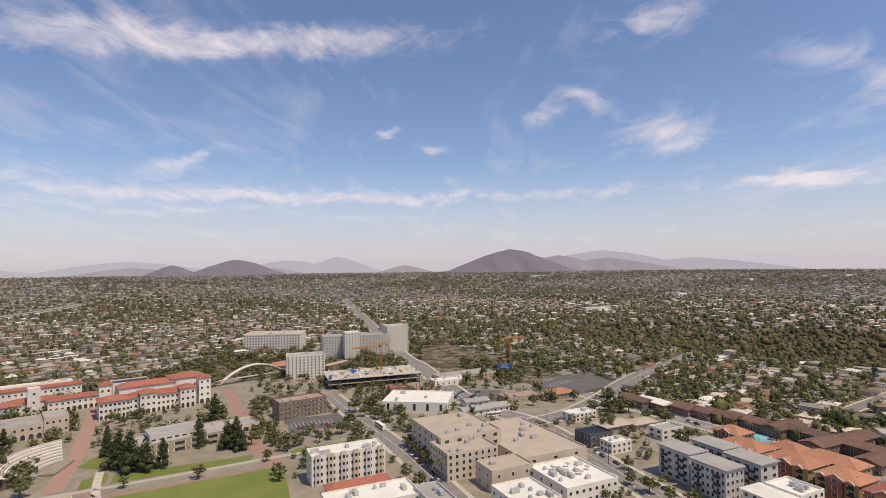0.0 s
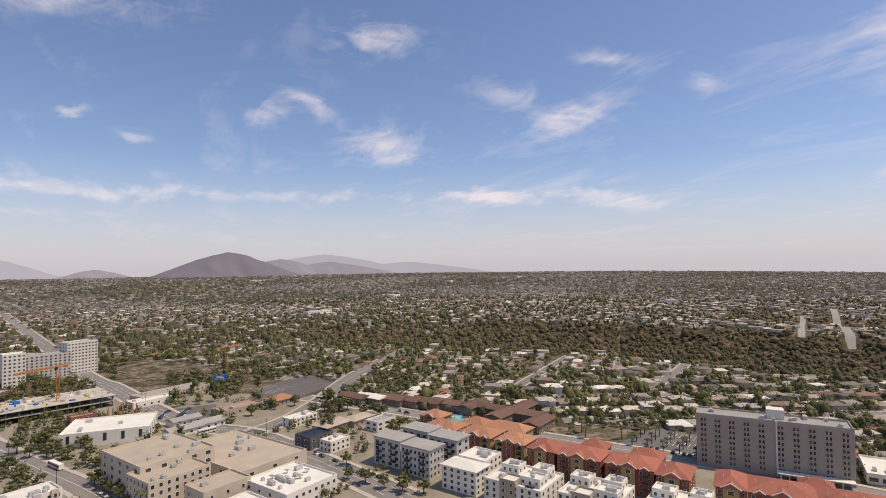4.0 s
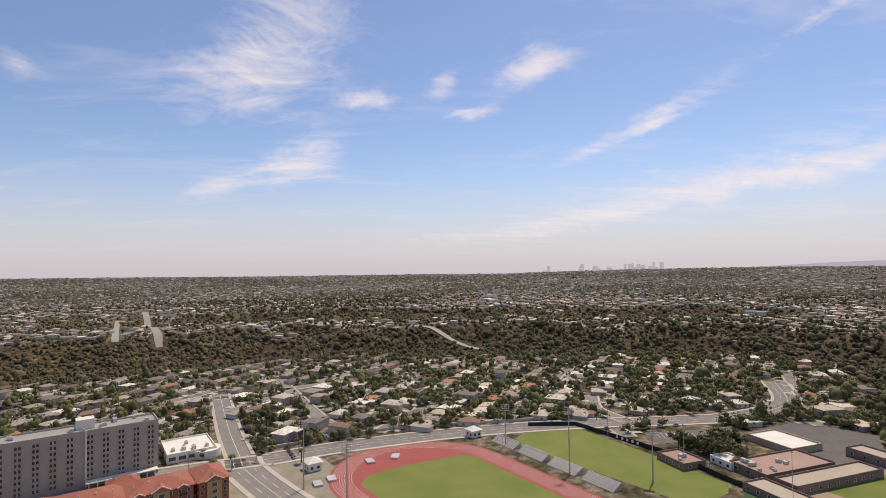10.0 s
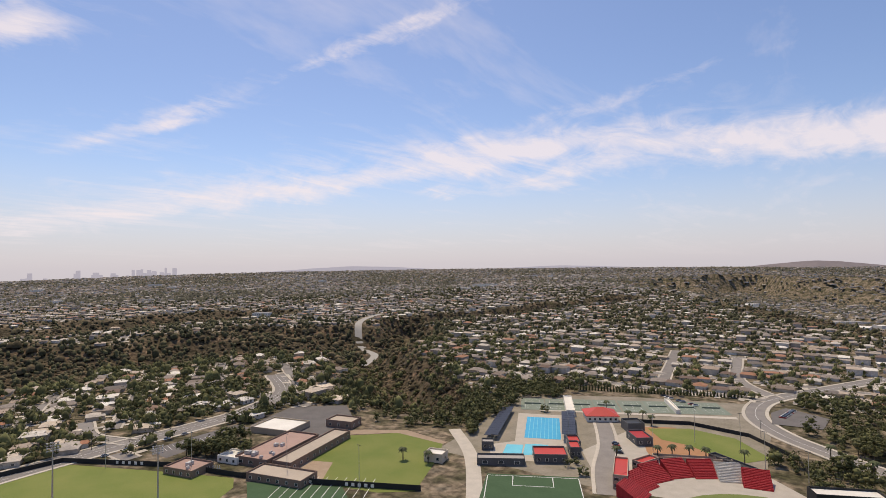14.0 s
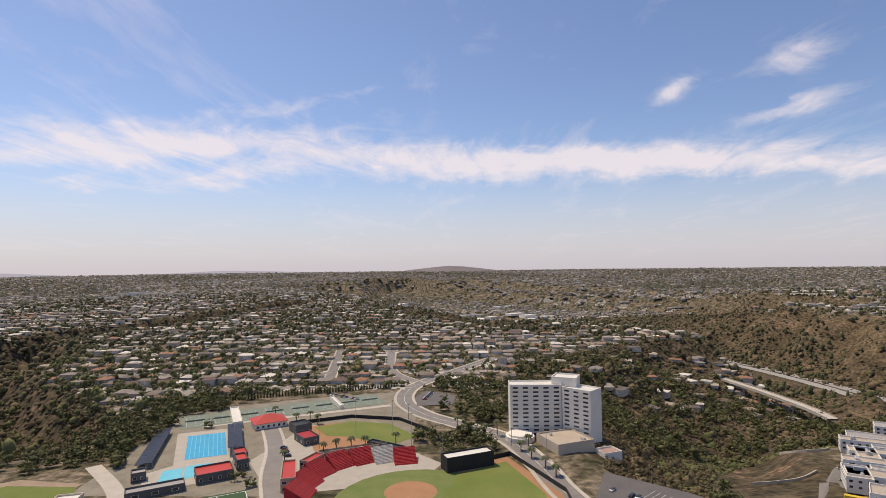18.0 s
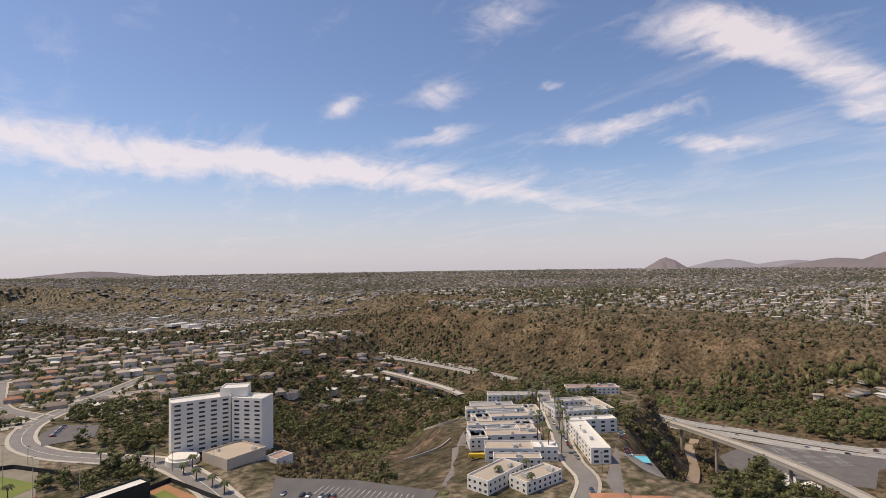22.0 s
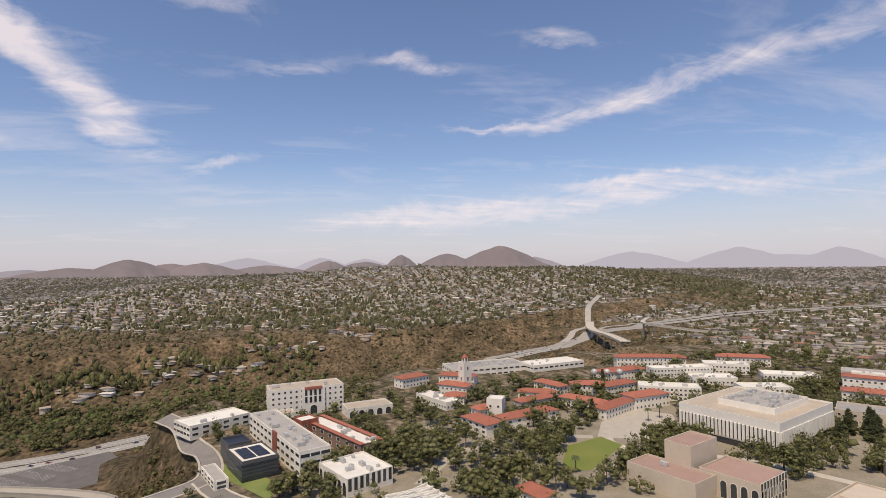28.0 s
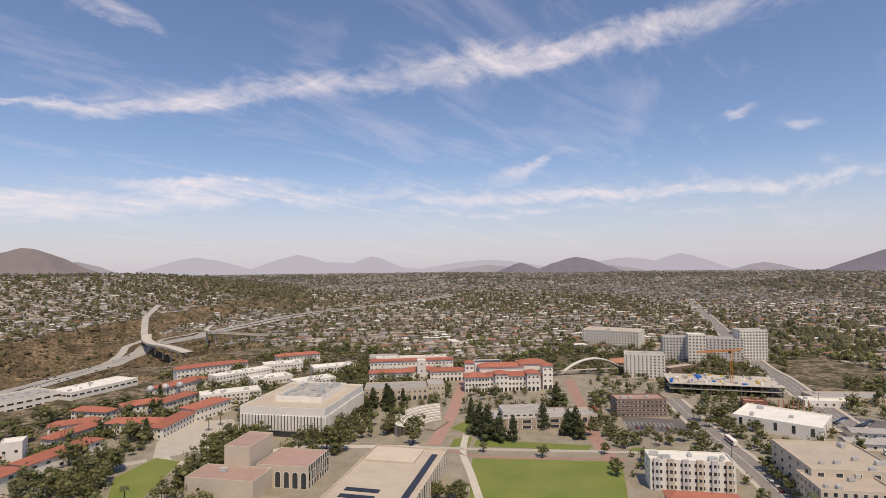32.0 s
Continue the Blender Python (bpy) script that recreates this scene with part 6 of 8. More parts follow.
def houses_mesh(x, y, rot, w, d, h, rise):
    """Low hipped houses as arrays: walls and roofs."""
    n = len(x)
    z = terrain(x, y) - 0.6
    c, s = np.cos(rot), np.sin(rot)

    def pt(a, b, zz):
        return np.stack([x + a * c - b * s, y + a * s + b * c, zz], -1)

    e = 0.6
    lo = [pt(u * w / 2, v * d / 2, z) for u, v in ((-1, -1), (1, -1), (1, 1), (-1, 1))]
    hi = [pt(u * w / 2, v * d / 2, z + h + 0.6) for u, v in ((-1, -1), (1, -1), (1, 1), (-1, 1))]
    ev = [pt(u * (w / 2 + e), v * (d / 2 + e), z + h + 0.5) for u, v in ((-1, -1), (1, -1), (1, 1), (-1, 1))]
    rg = [pt(u * np.maximum(w / 2 - d * 0.33, 0.4), 0 * d, z + h + 0.6 + rise) for u in (-1, 1)]
    WV = np.stack(lo + hi, 1).reshape(-1, 3)
    base = np.arange(n)[:, None] * 8
    WF = np.concatenate([base + np.array(q) for q in ((0, 1, 5, 4), (1, 2, 6, 5), (2, 3, 7, 6), (3, 0, 4, 7))])
    RV = np.stack(ev + rg, 1).reshape(-1, 3)
    b6 = np.arange(n)[:, None] * 6
    RF = np.concatenate([b6 + np.array(q) for q in ((0, 1, 5), (0, 5, 4), (2, 3, 4), (2, 4, 5), (1, 2, 5), (3, 0, 4))])
    return WV, WF, RV, RF


def streets(rnd):
    """Plots along streets whose grid turns from district to district."""
    P = []
    seeds = rnd.uniform(-4900, 4900, (150, 2))
    turn = rnd.choice([0.0, 0.05, 0.3, 0.75, -0.5, 1.2], 150)
    for k, (sx, sy) in enumerate(seeds):
        c, s = np.cos(turn[k]), np.sin(turn[k])
        u, v = np.meshgrid(np.arange(-900, 900, 15.5), np.arange(-900, 900, 33.0))
        row = np.round(v / 33.0).astype(int)
        v = v + np.where(row % 2 == 0, 4.0, -4.0) + 3 * np.sin(u * 0.01)
        u, v = u.ravel() + rnd.normal(0, 1.5, u.size), v.ravel() + rnd.normal(0, 1.5, u.size)
        x, y = sx + u * c - v * s, sy + u * s + v * c
        near = np.argmin(((x[:, None] - seeds[None, :, 0]) ** 2 + (y[:, None] - seeds[None, :, 1]) ** 2), 1)
        m = near == k
        P.append(np.stack([x[m], y[m], np.full(m.sum(), turn[k]), (row.ravel() % 2)[m]], -1))
    return np.concatenate(P)


def build_streets(P):
    """Residential carriageways and driveways before the rows of houses."""
    x, y, turn, odd = P[P[:, 3] == 0].T
    c, s = np.cos(turn), np.sin(turn)
    sx, sy = x + 20.5 * s, y - 20.5 * c
    d = np.hypot(sx, sy)
    az = np.degrees(np.arctan2(sx, sy)) % 360
    ok = (d > reach(az) - 15) & (d < 2300) & (wildness(sx, sy) < 0.3) & free_of(sx, sy, 6.0)
    sx, sy, c, s = sx[ok], sy[ok], c[ok], s[ok]

    def band(name, label, half_u, v0, v1, lift, material):
        V = []
        for u, v in ((-half_u, v0), (half_u, v0), (half_u, v1), (-half_u, v1)):
            px, py = sx + u * c - v * s, sy + u * s + v * c
            V.append(np.stack([px, py, terrain(px, py) + lift], -1))
        V = np.stack(V, 1).reshape(-1, 3)
        tagged(new(name, bulk(name, V, np.arange(len(V)).reshape(-1, 4), material)), label, "street", kind="stuff")

    band("residential_streets", "grey asphalt streets between the rows of houses", 8.6, -4.2, 4.2, 0.35, "street")
    band("street_kerbs", "pale concrete kerbs and walks along the streets", 8.6, 4.3, 6.0, 0.42, "concrete")
    band("street_kerbs", "pale concrete kerbs and walks along the streets", 8.6, -6.0, -4.3, 0.42, "concrete")
    band("driveways", "pale concrete driveways before the houses", 2.2, 6.1, 12.5, 0.38, "concrete")
    band("driveways", "pale concrete driveways before the houses", 2.2, -12.5, -6.1, 0.38, "concrete")


def free_of(x, y, pad=3.0):
    """False where streets, fields, buildings or the freeway lie."""
    order = np.argsort(x)
    px, py = x[order], y[order]
    ok = np.hypot(px, py) > 60
    for fx, fy, rot, w, d in FOOT:
        far = math.hypot(w, d) / 2 + pad * 1.5
        a, b = np.searchsorted(px, (fx - far, fx + far))
        if a < b:
            c, s = math.cos(radians(rot)), math.sin(radians(rot))
            u, v = (px[a:b] - fx) * c + (py[a:b] - fy) * s, -(px[a:b] - fx) * s + (py[a:b] - fy) * c
            ok[a:b] &= (np.abs(u) > w / 2 + pad) | (np.abs(v) > d / 2 + pad)
    for ax, ay, bx, by, wide in CLEAR:
        a, b = np.searchsorted(px, (min(ax, bx) - wide, max(ax, bx) + wide))
        if a < b:
            vx, vy = bx - ax, by - ay
            t = np.clip(((px[a:b] - ax) * vx + (py[a:b] - ay) * vy) / (vx * vx + vy * vy + 1e-6), 0, 1)
            ok[a:b] &= np.hypot(px[a:b] - ax - t * vx, py[a:b] - ay - t * vy) > wide
    out = np.empty_like(ok)
    out[order] = ok
    return out


def blobs(x, y, z, r, hgt, rnd, full):
    """Rough crowns: a squashed, uneven ball for each."""
    if full:
        t = (1 + 5 ** 0.5) / 2
        base = np.array([(-1, t, 0), (1, t, 0), (-1, -t, 0), (1, -t, 0), (0, -1, t), (0, 1, t), (0, -1, -t), (0, 1, -t), (t, 0, -1), (t, 0, 1), (-t, 0, -1), (-t, 0, 1)]) / 1.9
        faces = np.array([(0, 11, 5), (0, 5, 1), (0, 1, 7), (0, 7, 10), (0, 10, 11), (1, 5, 9), (5, 11, 4), (11, 10, 2), (10, 7, 6), (7, 1, 8), (3, 9, 4), (3, 4, 2), (3, 2, 6), (3, 6, 8), (3, 8, 9), (4, 9, 5), (2, 4, 11), (6, 2, 10), (8, 6, 7), (9, 8, 1)])
    elif full is None:
        a5 = np.arange(5) * 1.2566
        base = np.concatenate([np.stack([np.cos(a5) * 0.92, np.sin(a5) * 0.92, 0 * a5 - 0.75], -1), np.stack([np.cos(a5 + 0.6) * 0.86, np.sin(a5 + 0.6) * 0.86, 0 * a5 + 0.3], -1), [(0, 0, 1)]])
        faces = np.array([q for k in range(5) for q in ((k, (k + 1) % 5, 5 + k), ((k + 1) % 5, 5 + (k + 1) % 5, 5 + k), (5 + k, 5 + (k + 1) % 5, 10))])
    else:
        base = np.array([(1, 0, -0.6), (0, 1, -0.6), (-1, 0, -0.6), (0, -1, -0.6), (0.45, 0.3, 0.85), (-0.4, -0.35, 0.95)], float)
        faces = np.array([(0, 1, 4), (1, 2, 4), (2, 5, 4), (2, 3, 5), (3, 0, 5), (0, 4, 5)])
    n, k = len(x), len(base)
    a = rnd.uniform(0, 6.28, n)
    c, s = np.cos(a)[:, None], np.sin(a)[:, None]
    jit = rnd.uniform(0.65, 1.25, (n, k))
    bx, by, bz = base[:, 0][None] * jit, base[:, 1][None] * jit, base[:, 2][None] * jit
    V = np.stack([x[:, None] + r[:, None] * (bx * c - by * s), y[:, None] + r[:, None] * (bx * s + by * c), (z + hgt * 0.5)[:, None] + hgt[:, None] * 0.5 * bz], -1).reshape(-1, 3)
    F = (np.arange(n)[:, None, None] * k + faces[None]).reshape(-1, 3)
    return V, F


def sprays(x, y, z, r, h, rnd, k, size):
    """Loose leaf sprays: k small triangles through and round each crown."""
    n = len(x)
    u = rnd.normal(0, 1, (n, k, 3))
    u /= np.linalg.norm(u, axis=2)[:, :, None]
    q = rnd.uniform(0.55, 1.12, (n, k))
    lump = 1 + 0.25 * np.sin(u[:, :, 0] * 5 + x[:, None]) * np.sin(u[:, :, 1] * 4 + y[:, None])
    q = q * lump
    c = np.stack([x[:, None] + u[:, :, 0] * q * r[:, None], y[:, None] + u[:, :, 1] * q * r[:, None], (z + h * 0.55)[:, None] + u[:, :, 2] * q * (h * 0.5)[:, None]], -1)
    e = rnd.normal(0, 1, (n, k, 3, 3)) * (size * r)[:, None, None, None]
    V = (c[:, :, None, :] + e).reshape(-1, 3)
    return V, np.arange(n * k * 3).reshape(-1, 3)


def both(a, b):
    return np.concatenate([a[0], b[0]]), np.concatenate([a[1], b[1] + len(a[0])])


def build_city():
    rnd = np.random.RandomState(5)
    P = streets(rnd)
    build_streets(P)
    x, y, rot, odd = P.T
    d, az = np.hypot(x, y), np.degrees(np.arctan2(x, y)) % 360
    wild = wildness(x, y)
    keep = (d > reach(az)) & (d < 4850) & (wild < 0.35) & free_of(x, y)
    keep &= rnd.rand(len(x)) < np.where(d < 800, 0.95, np.where(d < 1500, 0.82, np.clip(1230 / d, 0.25, 0.82))) * np.where(d > 900, np.clip(1.45 - leafy(x, y), 0.6, 1), 1.0)
    x, y, rot = x[keep], y[keep], rot[keep]
    # houses along the far foot of the valley, on the wooded southern spur and in the canyon mouth
    ex, ey = [], []
    for run, m, wide in (([(-700, -330), (-777, -262), (-800, -180), (-840, -110), (-905, -3), (-960, 60)], 70, 26), ([(-60, -500), (-150, -560), (-230, -680), (-200, -800)], 46, 75), ([(-300, -600), (-335, -700), (-300, -800), (-200, -900)], 50, 40)):
        for k in range(m):
            q = rnd.rand() * (len(run) - 1)
            (ax, ay), (bx, by) = run[int(q)], run[int(q) + 1]
            ex.append(ax + (bx - ax) * (q % 1) + rnd.uniform(-wide, wide))
            ey.append(ay + (by - ay) * (q % 1) + rnd.uniform(-wide, wide))
    ex, ey = np.array(ex), np.array(ey)
    ok = free_of(ex, ey, 7.0)
    x, y, rot = np.concatenate([x, ex[ok]]), np.concatenate([y, ey[ok]]), np.concatenate([rot, rnd.uniform(0, 3, ok.sum())])
    d = np.hypot(x, y)
    n = len(x)
    rot = rot + rnd.choice([0, np.pi / 2], n, p=[0.7, 0.3]) + rnd.normal(0, 0.06, n)
    grow = np.where(d > 2200, 1.25, 1.0)
    w, dd = rnd.uniform(9.5, 16.5, n) * grow, rnd.uniform(8, 12.5, n) * grow
    off = np.where(d > 850, 4.2, 1.8)
    x, y = x + rnd.normal(0, 1, n) * off, y + rnd.normal(0, 1, n) * off
    h, rise = rnd.uniform(2.7, 3.4, n) + (rnd.rand(n) < 0.12) * 2.8, rnd.uniform(0.4, 2.0, n)
    near = np.argsort(d)[:NEAR_HOUSES]
    far = np.ones(n, bool)
    far[near] = False
    for pick, roof, what in ((far & (d < 1750), "far_roof", "low stucco houses filling the streets of the town"), (far & (d >= 1750), "hazed_roof", "houses filling the distant town, roof colours muted for haze")):
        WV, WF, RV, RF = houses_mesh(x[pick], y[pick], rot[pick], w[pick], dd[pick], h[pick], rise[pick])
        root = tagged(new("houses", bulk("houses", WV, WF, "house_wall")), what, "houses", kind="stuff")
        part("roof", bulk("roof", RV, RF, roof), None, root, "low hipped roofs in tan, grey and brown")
    for k in near:
        house(x[k], y[k], math.degrees(rot[k]), w[k], dd[k], h[k], rise[k], k)
    # trees in gardens and along streets, thicker in some quarters
    m = 80000
    r = np.concatenate([330 + 1570 * rnd.rand(m) ** 1.1, 850 + 1050 * rnd.rand(24000), 1900 + 2950 * rnd.rand(100000)])
    m = len(r)
    a = rnd.uniform(0, 2 * np.pi, m)
    tx, ty = r * np.sin(a), r * np.cos(a)
    az = np.degrees(a)
    wild = wildness(tx, ty)
    wooded = (az > 8) & (az < 212)
    leaf = leafy(tx, ty)
    ok = (r > reach(az) - 20) & free_of(tx, ty, 1.0)
    ok &= rnd.rand(m) < np.where(wild > 0.35, np.where(wooded, np.where(r < 800, 0.45, 0.7), 0.16), np.where(r < 900, 0.5 + 0.4 * leaf, np.where(r < 1900, 0.7 + 0.3 * leaf, 0.5 + 0.5 * leaf)))
    tx, ty, r, leaf = tx[ok], ty[ok], r[ok], leaf[ok]
    tr = rnd.uniform(1.5, 3.9, len(tx)) * np.where(r > 1900, 1.7, 1.0) * (0.85 + 0.35 * leaf) * np.where(rnd.rand(len(tx)) < 0.12, 1.4, 1.0)
    th = tr * np.where(r > 1900, rnd.uniform(0.9, 1.7, len(tx)), rnd.uniform(1.3, 2.7, len(tx))) * np.where(r > 4200, 0.6, 1.0)
    tz = terrain(tx, ty)
    far, mid = r > 1900, (r <= 1900) & (r > 800)
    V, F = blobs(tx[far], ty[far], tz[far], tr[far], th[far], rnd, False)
    tagged(new("distant_trees", bulk("distant_trees", V, F, "hazed_leaf")), "dark trees speckling the distant town", "trees", kind="stuff")
    V, F = blobs(tx[mid], ty[mid], tz[mid], tr[mid] * 0.85, th[mid] * 0.9, rnd, None)
    mid &= r < 1000
    k = mid.sum()
    V, F = both((V, F), blobs(tx[mid] + rnd.normal(0, 1.6, k), ty[mid] + rnd.normal(0, 1.6, k), tz[mid] + rnd.uniform(0, 2.2, k), tr[mid] * rnd.uniform(0.35, 0.75, k), th[mid] * rnd.uniform(0.4, 0.9, k), rnd, None))
    tagged(new("town_trees", bulk("town_trees", V, F, "town_leaf")), "dark green trees scattered through the town", "trees", kind="stuff")
    b = r <= 800
    k = 2
    ox = rnd.normal(0, 0.3, (b.sum(), k)) * tr[b][:, None]
    oy = rnd.normal(0, 0.3, (b.sum(), k)) * tr[b][:, None]
    oz = rnd.uniform(0.15, 0.4, (b.sum(), k)) * th[b][:, None]
    V, F = blobs((tx[b][:, None] + ox).ravel(), (ty[b][:, None] + oy).ravel(), (tz[b][:, None] + oz).ravel(), np.repeat(tr[b] * 0.72, k) * rnd.uniform(0.6, 1.1, b.sum() * k), np.repeat(th[b] * 0.6, k), rnd, None)
    V, F = both((V, F), sprays(tx[b], ty[b], tz[b], tr[b], th[b], rnd, 46, 0.15))
    tagged(new("garden_trees", bulk("garden_trees", V, F, "leaf")), "leafy garden trees between the houses", "trees", kind="stuff")


def leafy(x, y):
    """How thickly a quarter of the town is grown with trees, 0 to 1."""
    w = np.sin(x * 0.0042 + 1.3 * np.sin(y * 0.0031)) + np.sin(y * 0.0053 + 1.7 * np.sin(x * 0.0027) + 2) + 0.6 * np.sin(x * 0.013 + y * 0.009)
    return np.clip(0.5 + 0.3 * w, 0, 1)


def along(x, y, run):
    """Distance to a run of points on the plan."""
    best = np.full_like(x, 1e9)
    for (ax, ay), (bx, by) in zip(run, run[1:]):
        vx, vy = bx - ax, by - ay
        t = np.clip(((x - ax) * vx + (y - ay) * vy) / (vx * vx + vy * vy), 0, 1)
        best = np.minimum(best, np.hypot(x - ax - t * vx, y - ay - t * vy))
    return best


def build_brush():
    rnd = np.random.RandomState(9)
    m = 250000
    r = 150 + 2100 * rnd.rand(m) ** 1.25
    a = rnd.uniform(0, 2 * np.pi, m)
    x, y = r * np.sin(a), r * np.cos(a)
    patch = np.sin(x * 0.013 + 1) * np.sin(y * 0.011) + 0.6 * np.sin(x * 0.037 + y * 0.021)
    scrub = scrubby(x, y)
    ok = (wildness(x, y) > 0.35) & free_of(x, y) & (rnd.rand(m) < np.clip(0.42 + 0.25 * patch + 0.4 * scrub, 0, 1))
    x, y, r, scrub = x[ok], y[ok], r[ok], scrub[ok]
    z = terrain(x, y)
    rad = rnd.uniform(0.8, 2.4, len(x)) * np.where(rnd.rand(len(x)) < 0.15, 1.8, 1.0) * np.where(r > 900, 1.4, 1.0) * (0.9 + 0.35 * scrub)
    high = rad * rnd.uniform(0.9, 1.6, len(x))
    near = r < 560
    V, F = blobs(x, y, z - 0.3, np.where(near, rad * 0.72, rad), np.where(near, high * 0.8, high), rnd, None)
    V, F = both((V, F), sprays(x[near], y[near], z[near] - 0.5, rad[near], high[near], rnd, 34, 0.17))
    tagged(new("canyon_brush", bulk("canyon_brush", V, F, "brush")), "dry olive brush on the canyon sides", "brush", kind="stuff")
    # greener growth along the valley floors
    m = 12000
    r = 250 + 1000 * rnd.rand(m)
    a = rnd.uniform(radians(195), radians(285), m)
    x, y = r * np.sin(a), r * np.cos(a)
    z = terrain(x, y)
    ok = (z < -24) & free_of(x, y) & (rnd.rand(m) < np.where(along(x, y, [(-540, -470), (-585, -370), (-646, -270), (-719, -173), (-790, -60)]) < 50, 1.0, 0.06))
    x, y, z = x[ok], y[ok], z[ok]
    rad = rnd.uniform(1.6, 4.2, len(x))
    V, F = blobs(x, y, z - 0.3, rad, rad * rnd.uniform(1.0, 1.8, len(x)), rnd, None)
    tagged(new("creek_trees", bulk("creek_trees", V, F, "creek_green")), "green willows and brush along the valley floor", "trees", kind="stuff")
    # ivy on the banks below the apartments
    m = 16000
    x, y = rnd.uniform(-250, -110, m), rnd.uniform(-420, -225, m)
    z = terrain(x, y)
    ok = free_of(x, y, 0.5) & (z > -40) & ((z < -0.2) | (along(x, y, [(-122, -236), (-160, -300), (-196, -365)]) < 30))
    x, y, z = x[ok], y[ok], z[ok]
    rad = rnd.uniform(0.9, 1.9, len(x))
    V, F = blobs(x, y, z - 0.4, rad, rad * rnd.uniform(0.6, 1.1, len(x)), rnd, None)
    tagged(new("bank_ivy", bulk("bank_ivy", V, F, "leaf")), "dark ivy and shrubs covering the bank", "ivy", kind="stuff")
    # tall eucalyptus at the foot of the far valley side
    m = 9000
    x, y = rnd.uniform(-900, -420, m), rnd.uniform(-1150, 120, m)
    away = along(x, y, [(-470, -900), (-490, -660), (-540, -560), (-628, -484), (-712, -402), (-755, -310), (-815, -190), (-850, -60)])
    ok = free_of(x, y) & (away < 16 + 26 * rnd.rand(m) ** 2) & (rnd.rand(m) < 0.6)
    x, y = x[ok], y[ok]
    z = terrain(x, y)
    h, rad = rnd.uniform(8, 17, len(x)), rnd.uniform(2.2, 4.2, len(x))
    V, F = blobs(x, y, z + h * 0.25, rad, h * 0.75, rnd, None)
    V, F = both((V, F), sprays(x, y, z + h * 0.1, rad * 1.15, h * 0.9, rnd, 34, 0.22))
    tagged(new("eucalyptus_belt", bulk("eucalyptus_belt", V, F, "leaf")), "belt of tall dark eucalyptus along the valley foot", "trees", kind="stuff")


def house(x, y, rot, w, d, h, rise, seed):
    """One low house: walls, hipped roof, chimney or garage wing."""
    rnd = random.Random(int(seed))
    z = float(terrain(x, y))
    root = tagged(new("house"), "single-storey stucco house with a low hipped roof", "house", group="houses in the streets")
    root.matrix_world = pose(x, y, z, 0, 0, rot)
    bm = bmesh.new()
    add_box(bm, 0, 0, -1.0, w, d, h + 1.0)
    wing = rnd.choice((-1, 1))
    add_box(bm, wing * w * 0.28, -d * 0.5 - 1.6, -1.0, w * 0.4, 3.4, h + 0.9)
    part("wall", bm, "house_wall", root)
    bm = bmesh.new()
    for cx, cy, ww, dd2, up, flip in ((0, 0, w + 1.4, d + 1.4, rise, False), (wing * w * 0.28, -d * 0.5 - 1.6, w * 0.4 + 1.2, 4.6, rise * 0.7, True)):
        e = [bm.verts.new((cx + u * ww / 2, cy + v * dd2 / 2, h + q)) for q in (-0.12, 0.12) for u, v in ((-1, -1), (1, -1), (1, 1), (-1, 1))]
        if flip:
            r2 = [bm.verts.new((cx, cy - dd2 * 0.3, h + 0.12 + up)), bm.verts.new((cx, cy + dd2 / 2, h + 0.12 + up))]
            quads = ((4, 5, r2[0]), (5, 6, r2[1], r2[0]), (6, 7, r2[1]), (7, 4, r2[0], r2[1]))
        else:
            a = max(ww / 2 - dd2 * 0.42, 0.5)
            r2 = [bm.verts.new((cx - a, cy, h + 0.12 + up)), bm.verts.new((cx + a, cy, h + 0.12 + up))]
            quads = ((4, 5, r2[1], r2[0]), (5, 6, r2[1]), (6, 7, r2[0], r2[1]), (7, 4, r2[0]))
        for q in quads:
            bm.faces.new([e[k] if isinstance(k, int) else k for k in q])
        for k in range(4):
            bm.faces.new((e[k], e[(k + 1) % 4], e[4 + (k + 1) % 4], e[4 + k]))
        bm.faces.new((e[3], e[2], e[1], e[0]))
    part("roof", bm, "house_roof", root)
    eye = Matrix.Rotation(radians(-rot), 3, "Z") @ Vector((-x, -y, 0))
    for k in range(2 if math.hypot(x, y) < 470 else 1):
        ob = part("window", window_mesh(1.5, 1.2), None, root)
        u = -w / 2 + w * (k + 0.6) / 2.2
        ob.matrix_basis = pose(u, -d / 2, 0.9) if eye.y < 0 else pose(u, d / 2, 0.9, 0, 0, 180)
    return root


